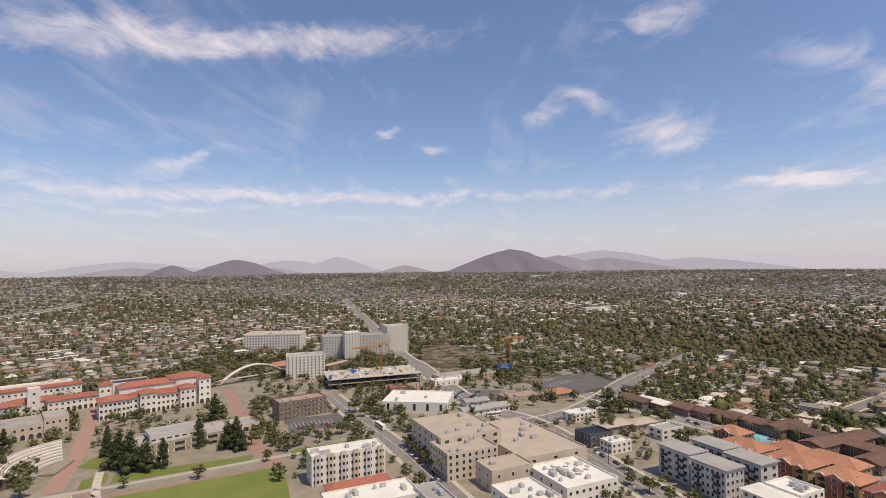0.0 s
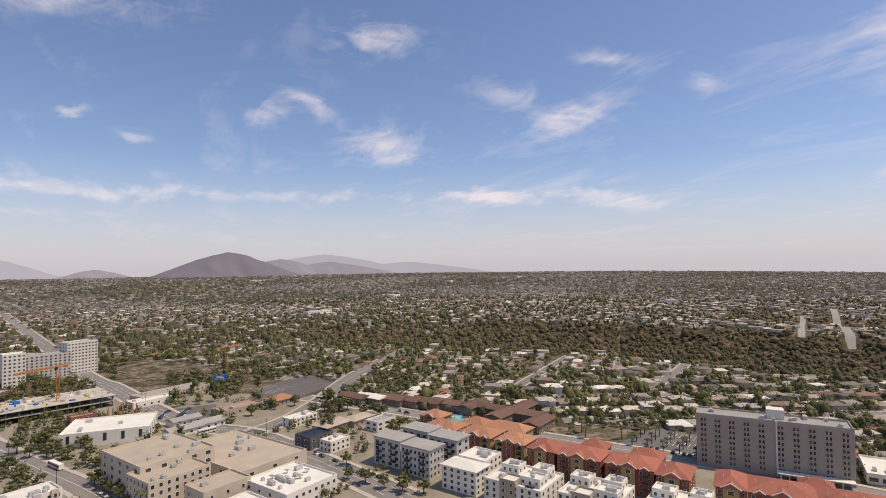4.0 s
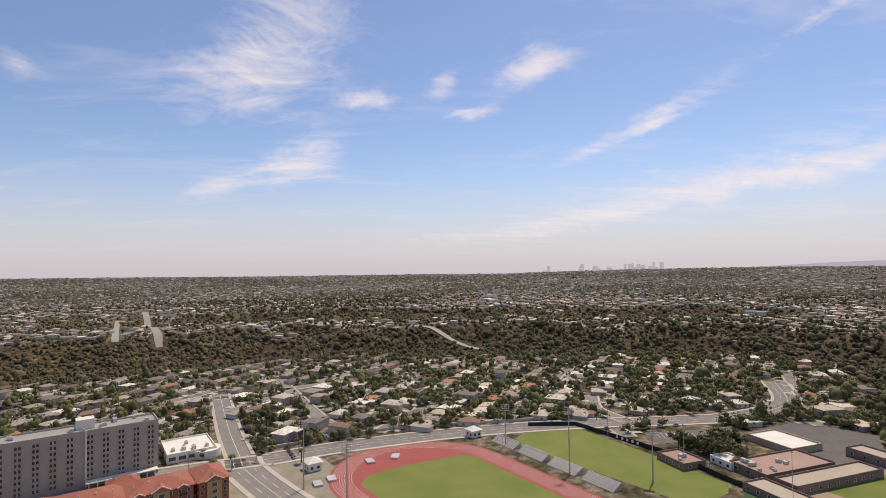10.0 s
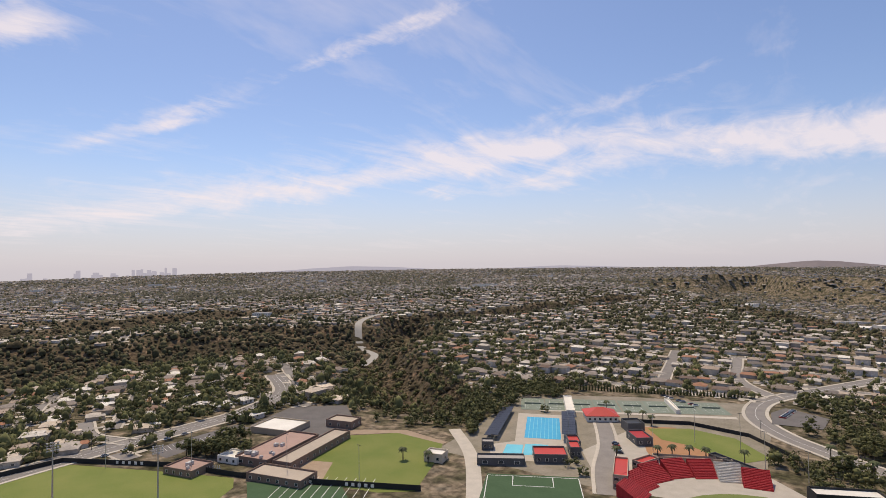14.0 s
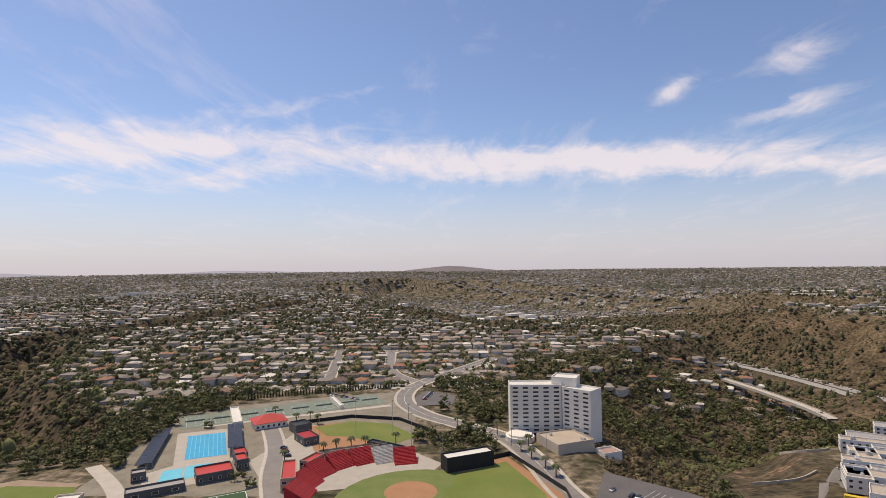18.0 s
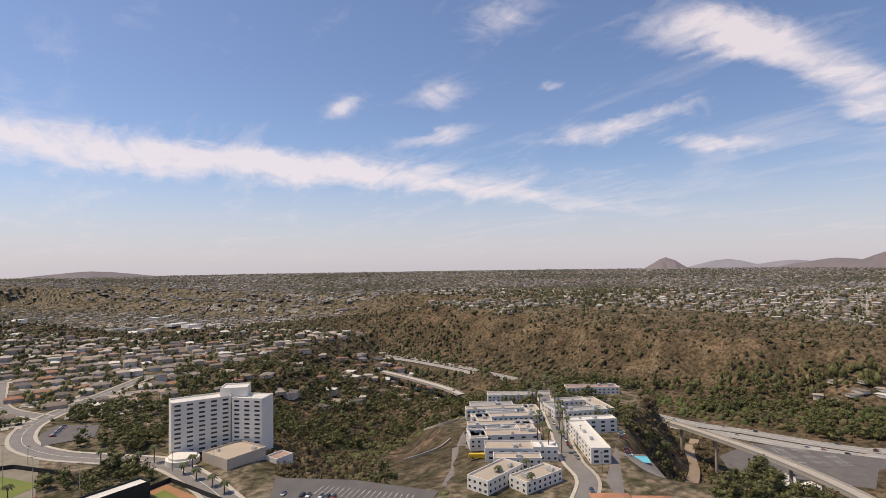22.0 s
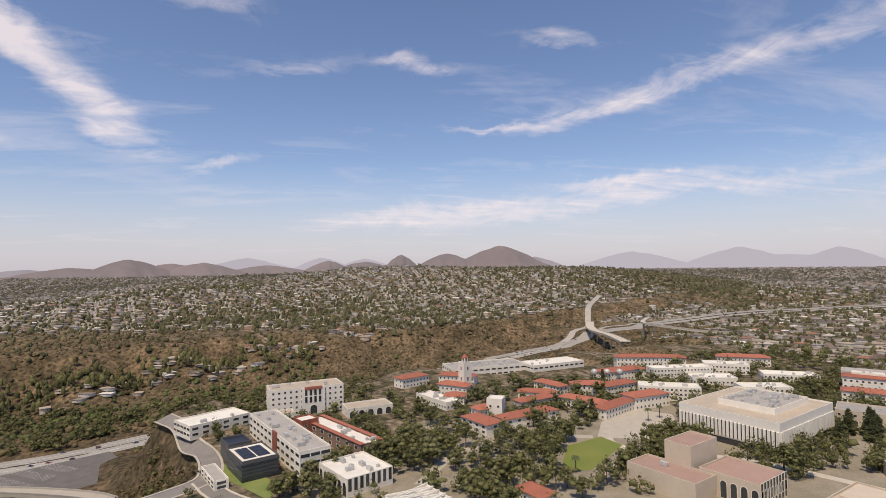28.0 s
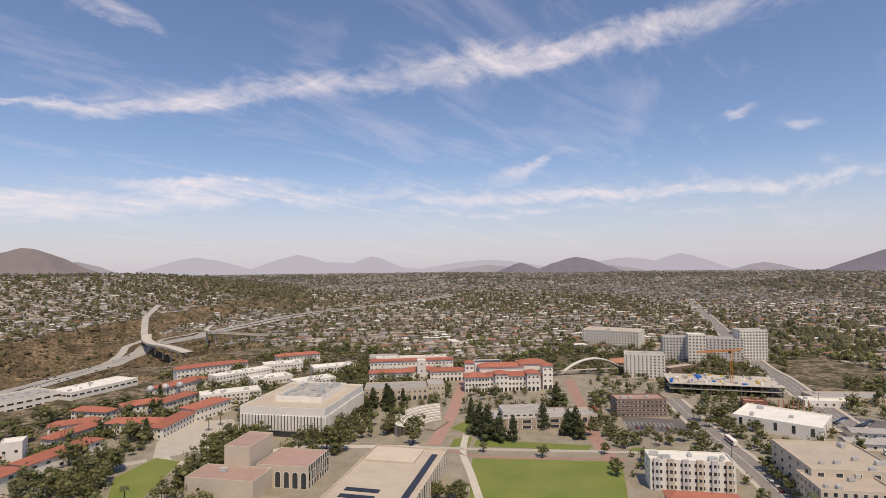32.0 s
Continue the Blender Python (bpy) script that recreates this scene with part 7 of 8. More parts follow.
# ---- trees near the camera ----
def clump_mesh(name, seed, kind, material):
    """A crown of many uneven clumps with loose leaf sprays between them."""
    rnd = np.random.RandomState(seed)
    if kind == "conifer":
        n = 30
        h = rnd.uniform(0.08, 1.0, n)
        rad = (1.02 - h) * 0.26 * rnd.uniform(0.3, 1.1, n)
        a = rnd.uniform(0, 6.28, n)
        x, y, z, r = rad * np.cos(a), rad * np.sin(a), h * 0.95, 0.13 * (1.15 - h) + 0.03
        hh = r * 1.5
    elif kind == "tall":
        n = 22
        h = rnd.uniform(0.35, 1.0, n)
        rad = 0.36 * np.sqrt(rnd.rand(n)) * np.sin(np.clip(h, 0.2, 0.98) * 3.0)
        a = rnd.uniform(0, 6.28, n)
        x, y, z, r = rad * np.cos(a), rad * np.sin(a), h * 0.95, rnd.uniform(0.06, 0.13, n)
        hh = r * 1.3
    else:
        n = 24
        u = rnd.normal(0, 1, (n, 3))
        u /= np.linalg.norm(u, axis=1)[:, None]
        rr = rnd.rand(n) ** 0.4
        x, y, z = u[:, 0] * rr * 0.42, u[:, 1] * rr * 0.42, 0.62 + u[:, 2] * rr * 0.30
        r = rnd.uniform(0.09, 0.17, n)
        hh = r * 1.5
    V, F = blobs(x, y, z - hh * 0.4, r * 0.8, hh * 0.8, rnd, True)
    m = 620
    k = rnd.randint(0, n, m)
    d = rnd.normal(0, 1, (m, 3))
    d /= np.linalg.norm(d, axis=1)[:, None]
    c = np.stack([x[k], y[k], z[k]], -1) + d * (r[k] * rnd.uniform(0.7, 1.3, m))[:, None]
    e = rnd.normal(0, 0.026, (m, 3, 3))
    LV = (c[:, None, :] + e).reshape(-1, 3)
    LF = np.arange(m * 3).reshape(-1, 3) + len(V)
    return bulk(name, np.concatenate([V, LV]), np.concatenate([F, LF]), material)


def trunk_mesh(seed, height, thick):
    """A tapered trunk that forks into a few limbs."""
    rnd = random.Random(seed)
    bm = bmesh.new()
    add_tube(bm, 0, 0, -0.03, thick, thick * 0.6, height, 7)
    for k in range(4):
        a = 6.28 * k / 4 + rnd.random()
        base, tip = Vector((0, 0, height * 0.75)), Vector((0.22 * math.cos(a), 0.22 * math.sin(a), height + 0.2))
        s = Vector((-math.sin(a), math.cos(a), 0)) * thick * 0.35
        up = Vector((0, 0, thick * 0.5))
        vs = [bm.verts.new(v) for v in (base - s, base + s, base + up, tip)]
        for q in ((0, 1, 3), (1, 2, 3), (2, 0, 3)):
            bm.faces.new([vs[i] for i in q])
    me = bpy.data.meshes.new("trunk")
    bm.to_mesh(me)
    bm.free()
    me.materials.append(MATS["bark"])
    return me


CROWNS = {
    "broadleaf_tree": [(clump_mesh("crown", 30 + k, "round", ("leaf", "leaf", "leaf_pale", "leaf")[k]), trunk_mesh(k, 0.45, 0.035)) for k in range(4)],
    "conifer": [(clump_mesh("crown", 40 + k, "conifer", "conifer_leaf"), trunk_mesh(10 + k, 0.4, 0.03)) for k in range(2)],
    "eucalyptus": [(clump_mesh("crown", 50 + k, "tall", ("leaf", "leaf_pale")[k]), trunk_mesh(20 + k, 0.62, 0.022)) for k in range(2)],
}
TREE_LABEL = {"broadleaf_tree": "leafy green broadleaf tree with an uneven crown", "conifer": "tall dark green conifer tree", "eucalyptus": "tall airy eucalyptus tree with a pale trunk"}


def tree(kind, x, y, size, seed):
    rnd = random.Random(seed)
    crown, trunk = CROWNS[kind][rnd.randrange(len(CROWNS[kind]))]
    root = tagged(new(kind), TREE_LABEL[kind], "tree", group="campus and street trees")
    wide = rnd.uniform(0.85, 1.15)
    root.matrix_world = pose(x, y, float(terrain(x, y)) - 0.1, 0, 0, rnd.uniform(0, 360)) @ Matrix.Diagonal((size * wide, size * wide, size, 1))
    part("trunk", trunk, None, root)
    part("crown", crown, None, root)
    return root


def grove(kind, n, x0, y0, x1, y1, lo, hi, seed, pad=1.0):
    rnd = np.random.RandomState(seed)
    px, py = rnd.uniform(x0, x1, n * 4), rnd.uniform(y0, y1, n * 4)
    ok = free_of(px, py, pad)
    for k, (a, c) in enumerate(list(zip(px[ok], py[ok]))[:n]):
        tree(kind, a, c, rnd.uniform(lo, hi), seed * 1000 + k)


for k, (x, y, s) in enumerate(((-183, 302, 19), (-172, 297, 22), (-164, 298, 20), (-157, 303, 17), (-178, 306, 20), (-205, 330, 16), (-152, 336, 20), (-165, 390, 22), (-133, 333, 19), (-124, 329, 16), (-129, 336, 20), (-285, 330, 17), (-276, 322, 18), (-268, 330, 15), (-200, 322, 15), (-186, 310, 18))):
    tree("conifer", x, y, s, 500 + k)
for k, (x, y, s) in enumerate(((-163, 276, 6.5), (-130, 287, 7.5), (-102, 311, 7), (-90, 291, 7), (-121, 340, 9), (-86, 283, 8), (-68, 412, 12), (-56, 420, 12), (-48, 404, 9), (126, 420, 16), (164, 424, 14), (108, 360, 12), (98, 292, 8), (-20, 282, 9), (-13, 268, 10), (265, 357, 9), (380, 98, 15), (372, 104, 12))):
    tree("broadleaf_tree", x, y, s, 600 + k)
for k, (x, y, s) in enumerate(((-23, 332, 8), (-19, 323, 7), (-15, 314, 8), (-11, 305, 8), (-7, 296, 7), (-48, 392, 10), (-40, 386, 9), (-60, 400, 8), (98, 262, 9), (104, 252, 8), (110, 243, 9), (92, 272, 7), (118, 236, 8), (-100, 345, 6), (-92, 350, 6), (-84, 354, 6), (-132, 375, 7), (-126, 362, 7), (-120, 352, 6), (-140, 398, 7))):
    tree("broadleaf_tree", x, y, s, 700 + k)
# campus groves
grove("broadleaf_tree", 30, -322, 60, -232, 150, 8, 14, 1)
grove("broadleaf_tree", 26, -318, 120, -262, 215, 9, 15, 2)
grove("eucalyptus", 14, -320, 70, -240, 160, 13, 19, 3)
grove("broadleaf_tree", 26, -460, 60, -345, 260, 8, 14, 4)
grove("conifer", 8, -460, 60, -345, 260, 10, 16, 5)
grove("eucalyptus", 12, -340, 196, -318, 240, 12, 16, 6)
grove("eucalyptus", 10, -262, 205, -235, 262, 12, 16, 7)
grove("broadleaf_tree", 16, -262, 255, -205, 300, 7, 11, 8)
grove("conifer", 10, -290, 296, -250, 335, 12, 17, 9)
grove("broadleaf_tree", 26, -330, 12, -285, 62, 10, 16, 10)
grove("broadleaf_tree", 12, -300, -30, -236, 10, 9, 14, 11)
grove("broadleaf_tree", 10, -150, 180, -130, 250, 6, 9, 12)
grove("eucalyptus", 16, -262, -152, -225, -118, 13, 18, 13)
grove("eucalyptus", 12, -120, -262, -70, -225, 12, 18, 14)
grove("broadleaf_tree", 10, -70, 330, -30, 440, 6, 10, 15)
grove("broadleaf_tree", 10, -130, 410, -160, 500, 5, 8, 16)
grove("broadleaf_tree", 12, 60, 330, 200, 430, 7, 11, 17)
grove("broadleaf_tree", 10, 250, -180, 320, -140, 8, 12, 18)
grove("broadleaf_tree", 10, 255, -195, 330, -160, 8, 13, 19)
grove("broadleaf_tree", 8, 10, -400, -10, -330, 8, 13, 20)


def more_trees():
    """Thickets too dense to count, on slopes and between campus buildings."""
    rnd = np.random.RandomState(77)
    zones = ((170, 196, -430, 250, -262, 7, 0.95), (60, 96, -330, 130, -260, 5, 0.9), (60, -10, -350, 40, -310, 6, 0.9), (140, -330, 280, -200, 420, 5, 0.8), (120, -160, 330, -90, 470, 4, 0.8), (150, -120, 420, 30, 500, 5, 0.8), (120, 60, 240, 140, 400, 4, 0.7), (130, 190, -470, 240, -290, 7, 0.9), (90, 60, -330, 130, -270, 4, 0.7), (120, -330, -70, -230, 20, 6, 0.8), (200, -260, 330, 60, 560, 7, 0.9), (130, -420, 260, -240, 480, 7, 0.9), (80, 20, 430, 200, 600, 6, 0.9), (150, -140, 300, 20, 480, 5, 0.9), (110, 20, 250, 120, 420, 5, 0.8), (60, -130, 240, -20, 300, 4, 0.6), (90, 130, 330, 300, 520, 5, 0.7), (420, -470, 40, -230, 300, 8, 0.9), (500, -560, 280, -300, 520, 8, 0.9), (420, -300, 520, -20, 760, 8, 0.8), (350, -260, -330, -330, -120, 6, 0.7), (700, -520, -130, -340, 30, 6, 0.6), (160, 180, -420, 330, -270, 6, 0.8), (260, 20, 440, 240, 620, 8, 0.9), (420, -130, -520, 40, -380, 7, 0.9), (520, -340, -660, -40, -390, 8, 0.9), (500, -700, -420, -560, 60, 9, 0.9), (160, 180, 230, 330, 470, 5, 0.6), (140, 330, -300, 460, -170, 7, 0.8), (260, -400, -420, -280, -320, 7, 0.7))
    xs, ys, rs = [], [], []
    for n, x0, y0, x1, y1, size, dens in zones:
        px, py = rnd.uniform(min(x0, x1), max(x0, x1), n), rnd.uniform(min(y0, y1), max(y0, y1), n)
        ok = free_of(px, py, 1.5) & (rnd.rand(n) < dens)
        xs.append(px[ok]), ys.append(py[ok]), rs.append(rnd.uniform(0.3, 0.62, ok.sum()) * size)
    x, y, r = np.concatenate(xs), np.concatenate(ys), np.concatenate(rs)
    h = r * rnd.uniform(1.6, 3.0, len(x))
    z = terrain(x, y)
    k = 3
    shape = (len(x), k)
    V, F = blobs((x[:, None] + rnd.normal(0, 0.35, shape) * r[:, None]).ravel(), (y[:, None] + rnd.normal(0, 0.35, shape) * r[:, None]).ravel(), (z[:, None] + rnd.uniform(0.1, 0.55, shape) * h[:, None]).ravel(), (r[:, None] * rnd.uniform(0.4, 0.65, shape)).ravel(), (h[:, None] * rnd.uniform(0.2, 0.4, shape)).ravel(), rnd, True)
    V, F = both((V, F), sprays(x, y, z, r, h, rnd, 90, 0.14))
    tagged(new("thicket_trees", bulk("thicket_trees", V, F, "leaf")), "dense dark green trees between campus and canyon", "trees", kind="stuff")


grove("broadleaf_tree", 12, -286, 370, -196, 404, 6, 9, 21)
grove("broadleaf_tree", 14, -120, 300, -60, 350, 5, 8, 22, 0.5)
grove("broadleaf_tree", 12, 100, 400, 170, 440, 7, 11, 23)
more_trees()


# palms
def palm_meshes():
    rnd = random.Random(3)
    bm = bmesh.new()
    for k in range(16):
        a = 6.283 * k / 16 + rnd.uniform(-0.15, 0.15)
        lift = rnd.uniform(-0.1, 0.9)
        side = Vector((-math.sin(a), math.cos(a), 0))
        prev = None
        for j in range(5):
            t = j / 4
            c = Vector((math.cos(a) * 2.6 * t, math.sin(a) * 2.6 * t, lift * 1.6 * t - 2.2 * t * t))
            wdt = (0.10, 0.5, 0.55, 0.4, 0.05)[j]
            row = [bm.verts.new(c - side * wdt - Vector((0, 0, wdt * 0.5))), bm.verts.new(c), bm.verts.new(c + side * wdt - Vector((0, 0, wdt * 0.5)))]
            if prev:
                bm.faces.new((prev[0], prev[1], row[1], row[0]))
                bm.faces.new((prev[1], prev[2], row[2], row[1]))
            prev = row
    fr = bpy.data.meshes.new("fronds")
    bm.to_mesh(fr)
    bm.free()
    fr.materials.append(MATS["palm_leaf"])
    bm = bmesh.new()
    add_tube(bm, 0, 0, -0.05, 0.03, 0.02, 1.05, 7)
    tk = bpy.data.meshes.new("trunk")
    bm.to_mesh(tk)
    bm.free()
    tk.materials.append(MATS["bark"])
    return fr, tk


FROND, PALM_TRUNK = palm_meshes()


def palm(x, y, h, s=1.0):
    root = tagged(new("palm_tree"), "slender palm tree with drooping green fronds", "palm", group="palm trees")
    root.matrix_world = pose(x, y, float(terrain(x, y)), 0, 0, (x * 37) % 360)
    t = part("trunk", PALM_TRUNK, None, root)
    t.matrix_basis = Matrix.Diagonal((9 + s * 2, 9 + s * 2, h, 1))
    f = part("fronds", FROND, None, root)
    f.matrix_basis = pose(0, 0, h) @ Matrix.Scale(s, 4)


rp = random.Random(8)
for k in range(26):                       # along the lane between the white apartments
    t = k / 25
    bx, by = -325 + 115 * t, -385 + 150 * t
    palm(bx + rp.choice((-8.5, 8.5)) + rp.uniform(-1, 1), by + rp.uniform(-4, 4), rp.uniform(13, 19), 1.0)
for k in range(24):                       # car park by the slab tower
    at = local(282, 216, -65)
    p = at(-26 + 9 * (k % 6), -14 + 9 * (k // 6))
    palm(p[0], p[1], rp.uniform(5, 8), 0.8)
for x, y, h in ((90, -310, 8), (84, -316, 8), (76, -320, 8), (68, -322, 8), (50, -326, 9), (120, -380, 7), (128, -374, 7), (150, -392, 7), (112, -372, 7), (-4, -345, 9), (8, -352, 8), (14, -358, 10), (-12, -350, 10), (-25, -322, 6), (-30, -310, 6), (-36, -296, 6), (-40, -284, 6), (-30, -330, 7), (108, -296, 8), (190, -232, 7), (205, -228, 7)):
    palm(x, y, h, 1.15)
for x, y, h in ((180, 320, 8), (186, 330, 8), (193, 345, 9), (205, 336, 8), (214, 330, 9), (150, 336, 9), (154, 328, 8), (158, 322, 9), (244, 258, 8), (250, 268, 8), (262, 245, 9), (60, 352, 9), (64, 345, 9), (-2, 278, 12), (308, 60, 8), (302, 96, 8), (296, 104, 8), (-330, 392, 8), (-320, 386, 8), (-310, 378, 8), (-300, 388, 8), (-360, 170, 11), (-366, 180, 11), (-372, 165, 11), (-340, 210, 9), (-345, 222, 9), (-270, 110, 8), (-262, 98, 8), (-266, 122, 9), (-160, -222, 9), (-168, -206, 9), (-178, -222, 9)):
    palm(x, y, h, 1.0)
# cypress screen behind the tennis courts
V, F = [], []
for k in range(70):
    t = k / 69
    x, y = 236 - 160 * t, -424 - 62 * t
    h = rp.uniform(4.5, 7)
    for j in range(6):
        a = 1.047 * j
        V.append((x + 0.9 * math.cos(a), y + 0.9 * math.sin(a), float(terrain(x, y))))
    V.append((x + rp.uniform(-0.2, 0.2), y, float(terrain(x, y)) + h))
    F += [(k * 7 + j, k * 7 + (j + 1) % 6, k * 7 + 6) for j in range(6)]
tagged(new("cypress_hedge", mesh_of("cypress_hedge", V, F, "conifer_leaf")), "row of narrow dark cypresses behind the courts", "hedge", kind="stuff")

# ---- stadium, bridges, vehicles and other things ----
def mast(x, y, h, label="tall grey floodlight mast with a rack of lamps"):
    root = tagged(new("floodlight_mast"), label, "light mast", group="floodlight masts")
    root.matrix_world = pose(x, y, float(terrain(x, y)), 0, 0, math.degrees(math.atan2(x, -y)))
    bm = bmesh.new()
    add_tube(bm, 0, 0, -0.2, 0.45, 0.2, h, 8)
    part("pole", bm, "steel", root)
    for r in range(4):
        bm = bmesh.new()
        add_box(bm, 0, 0, h - 0.6 - 1.1 * r, 5.0, 0.15, 0.12)
        arm = part("crossarm", bm, "steel", root)
        for k in range(4):
            bm = bmesh.new()
            add_tube(bm, -2.0 + 1.33 * k, -0.3, h - 0.95 - 1.1 * r, 0.42, 0.3, 0.5, 8)
            part("lamp", bm, "aluminium", arm)


for x, y, h in ((272, 52, 34), (256, 29, 27), (325, -58, 25), (278, -83, 35), (264, -121, 26)):
    mast(x, y, h)


def lamp_post(x, y, h, name="street_lamp", label="slim grey street lamp on a pole"):
    root = tagged(new(name), label, "lamp post", group=name.replace("_", " ") + "s")
    root.matrix_world = pose(x, y, float(terrain(x, y)))
    bm = bmesh.new()
    add_tube(bm, 0, 0, -0.2, 0.16, 0.1, h, 6)
    part("pole", bm, "dark_metal" if name == "utility_pole" else "steel", root)
    bm = bmesh.new()
    add_box(bm, 0, 0, h - 0.7, 2.4, 0.18, 0.18)
    part("crossarm", bm, "dark_metal", root)


for x, y in ((330, -123), (285, -148), (240, -176), (196, -186), (96, -322), (80, -350), (56, -352), (40, -322), (20, -300), (-36, -290)):
    lamp_post(x, y, 22, "field_light", "tall slim field light by the sports ground")
for x, y in ((350, 90), (330, 66), (352, 10), (366, -60), (370, -130), (300, 118), (262, 240), (90, 300), (70, 372), (20, 440), (0, 500), (-40, 340), (-70, 400), (150, 396), (190, 330), (-240, -246), (-215, -205), (-270, -290), (-20, -330), (50, -385)):
    lamp_post(x, y, 11, "utility_pole", "dark wooden utility pole with a crossarm")


# black windscreen fences round the fields; the lettering where it can be read
def screen(pts, h, label="long black windscreen fence on posts"):
    root = tagged(new("windscreen_fence"), label, "fence")
    n = 0
    for (ax, ay), (bx, by) in zip(pts, pts[1:]):
        u = Vector((bx - ax, by - ay, 0))
        k = max(1, int(u.length / 8))
        for j in range(k):
            p = Vector((ax, ay, 0)) + u * (j + 0.5) / k
            bm = bmesh.new()
            add_box(bm, p.x, p.y, float(terrain(p.x, p.y)), u.length / k, 0.15, h, math.degrees(math.atan2(u.y, u.x)))
            part("panel", bm, "black_screen", root)
    return root


f1 = screen([(362, -80), (360, -112), (303, -145), (256, -160)], 2.6)
f2 = screen([(256, -160), (216, -178), (170, -202)], 2.8)
screen([(124, -372), (92, -388), (56, -382), (28, -352), (22, -330)], 2.4)
screen([(18, -290), (-18, -314), (-42, -264), (-46, -200)], 2.4)


def words(text, x, y, z, rot, size, parent):
    cu = bpy.data.curves.new("lettering", "FONT")
    cu.body, cu.size, cu.extrude, cu.align_x = text, size, 0.03, "CENTER"
    cu.materials.append(MATS["line_paint"])
    ob = new("lettering", cu)
    ob.matrix_world = pose(x, y, z, 90, 0, rot)
    me = bpy.data.meshes.new_from_object(ob.evaluated_get(bpy.context.evaluated_depsgraph_get()))
    bpy.data.objects.remove(ob)
    ob = part("lettering", me, None, parent)
    ob.matrix_world = pose(x, y, z, 90, 0, rot)
    return ob


words("FOOTBALL", 281.2, -156.6, 0.5, -154, 2.6, f1)
words("HOME OF THE", 226.5, -172.6, 0.5, -154, 2.4, f2)
for k in range(5):
    for fx, fy, par in ((330 - 3.2 * k, -128.8 - 1.9 * k, f1), (203 - 3.0 * k, -184.0 - 1.5 * k, f2)):
        bm = bmesh.new()
        add_box(bm, fx, fy, 0.6, 1.6, 0.1, 1.6, -152)
        part("sign_bar", bm, "line_paint", par, "pale sign bar")


# bleachers beside the track
def bleachers(name, label, x, y, rot, w, rows, seat, pitch=0.75, base=0.4):
    root = tagged(new(name), label, "seating", group="stadium seating")
    root.matrix_world = pose(x, y, float(terrain(x, y)), 0, 0, rot)
    for r in range(rows):
        bm = bmesh.new()
        add_box(bm, 0, r * 0.9, 0, w, 0.92, base + r * pitch * 0.6)
        step = part("step", bm, seat if seat == "red_seat" else "concrete", root)
        bm = bmesh.new()
        add_box(bm, 0, r * 0.9 + 0.15, base + r * pitch * 0.6 + 0.003, w, 0.45, 0.35)
        part("bench", bm, seat, step)
    return root


for k in range(4):
    t = (k + 0.5) / 4
    bleachers("bleachers", "silver aluminium bleachers beside the track", 336 - 84 * t, -50 - 48 * t, 30 + 180, 20, 7, "aluminium")
for x, y in ((298, 52), (345, -41)):
    h = building("gate_house", "small white gate house with a pyramid roof", x, y, 30, 7, 7, 4.5, "white_wall", "white_roof", 1, 2, 2, style="hip", rise=2.4)
for x, y, r in ((306, 22, 20), (312, 8, -10), (283, 40, 20), (277, 46, 20)):
    bm = bmesh.new()
    add_box(bm, 0, 0, 0, 7, 4.5, 0.9, 0, 0.97)
    ob = tagged(part("landing_mat", bm, "aluminium"), "thick pale landing mat on the track", "mat", group="landing mats")
    ob.matrix_world = pose(x, y, 0.15, 0, 0, r)

# ball stadium: red seats in wedges round the plate
for k, (x, y) in enumerate(((80, -256), (81, -268), (79, -281), (72, -292), (62, -298), (51, -300), (40, -298))):
    r = math.degrees(math.atan2(-(x - 28), y + 252))
    bleachers("seat_block", "raked block of red stadium seats" if k != 5 else "raked block of silver stadium benches", x, y, r, 12.5, 13, "red_seat" if k != 5 else "aluminium")
pb = building("stadium_press_box", "curved press box with a bright red roof", 97, -272, 108, 26, 7, 7, "tan_wall", "red_metal", 2, 7, 2, (2.2, 1.4))
building("stadium_press_box", "angled end of the press box with a red roof", 91, -292, 70, 14, 6, 6, "tan_wall", "red_metal", 2, 4, 2, (2.2, 1.4))
for x, y, w, r in ((74, -316, 40, 25),):
    building("concession_row", "long low tan row with a flat roof behind the seats", x, y, r, w, 4, 3.5, "tan_wall", "pink_roof", 1, 10, 1)

# solar canopies by the pool
def canopy(x, y, rot, nx, ny, tilt, h, label):
    root = tagged(new("solar_canopy"), label, "canopy")
    root.matrix_world = pose(x, y, float(terrain(x, y)), 0, 0, rot)
    for i in range(nx):
        for j in range(ny):
            bm = bmesh.new()
            add_box(bm, (i - (nx - 1) / 2) * 4.4, (j - (ny - 1) / 2) * 5.2, h + (i - (nx - 1) / 2) * tilt, 4.2, 5.0, 0.15)
            part("panel", bm, "solar_panel", root)
    for s in (-1, 1):
        for j in (-1, 1):
            bm = bmesh.new()
            add_tube(bm, s * nx * 1.8, j * ny * 2.2, -3, 0.18, 0.18, h + 3, 6)
            part("post", bm, "steel", root)


canopy(153, -332, 25.5, 2, 10, 0.0, 5.0, "canopy of dark solar panels beside the pool")
building("club_walk", "white roofed walkway between the courts", 175, -381, 28, 6, 44, 4.5, "white_wall", "white_roof")
building("club_walk", "white roofed walkway between the courts", 113, -426, 29, 3, 34, 3, "white_wall", "white_roof")
canopy(196, -317, 21.8, 2, 13, -0.5, 3.0, "bank of tilted solar panels on the slope")


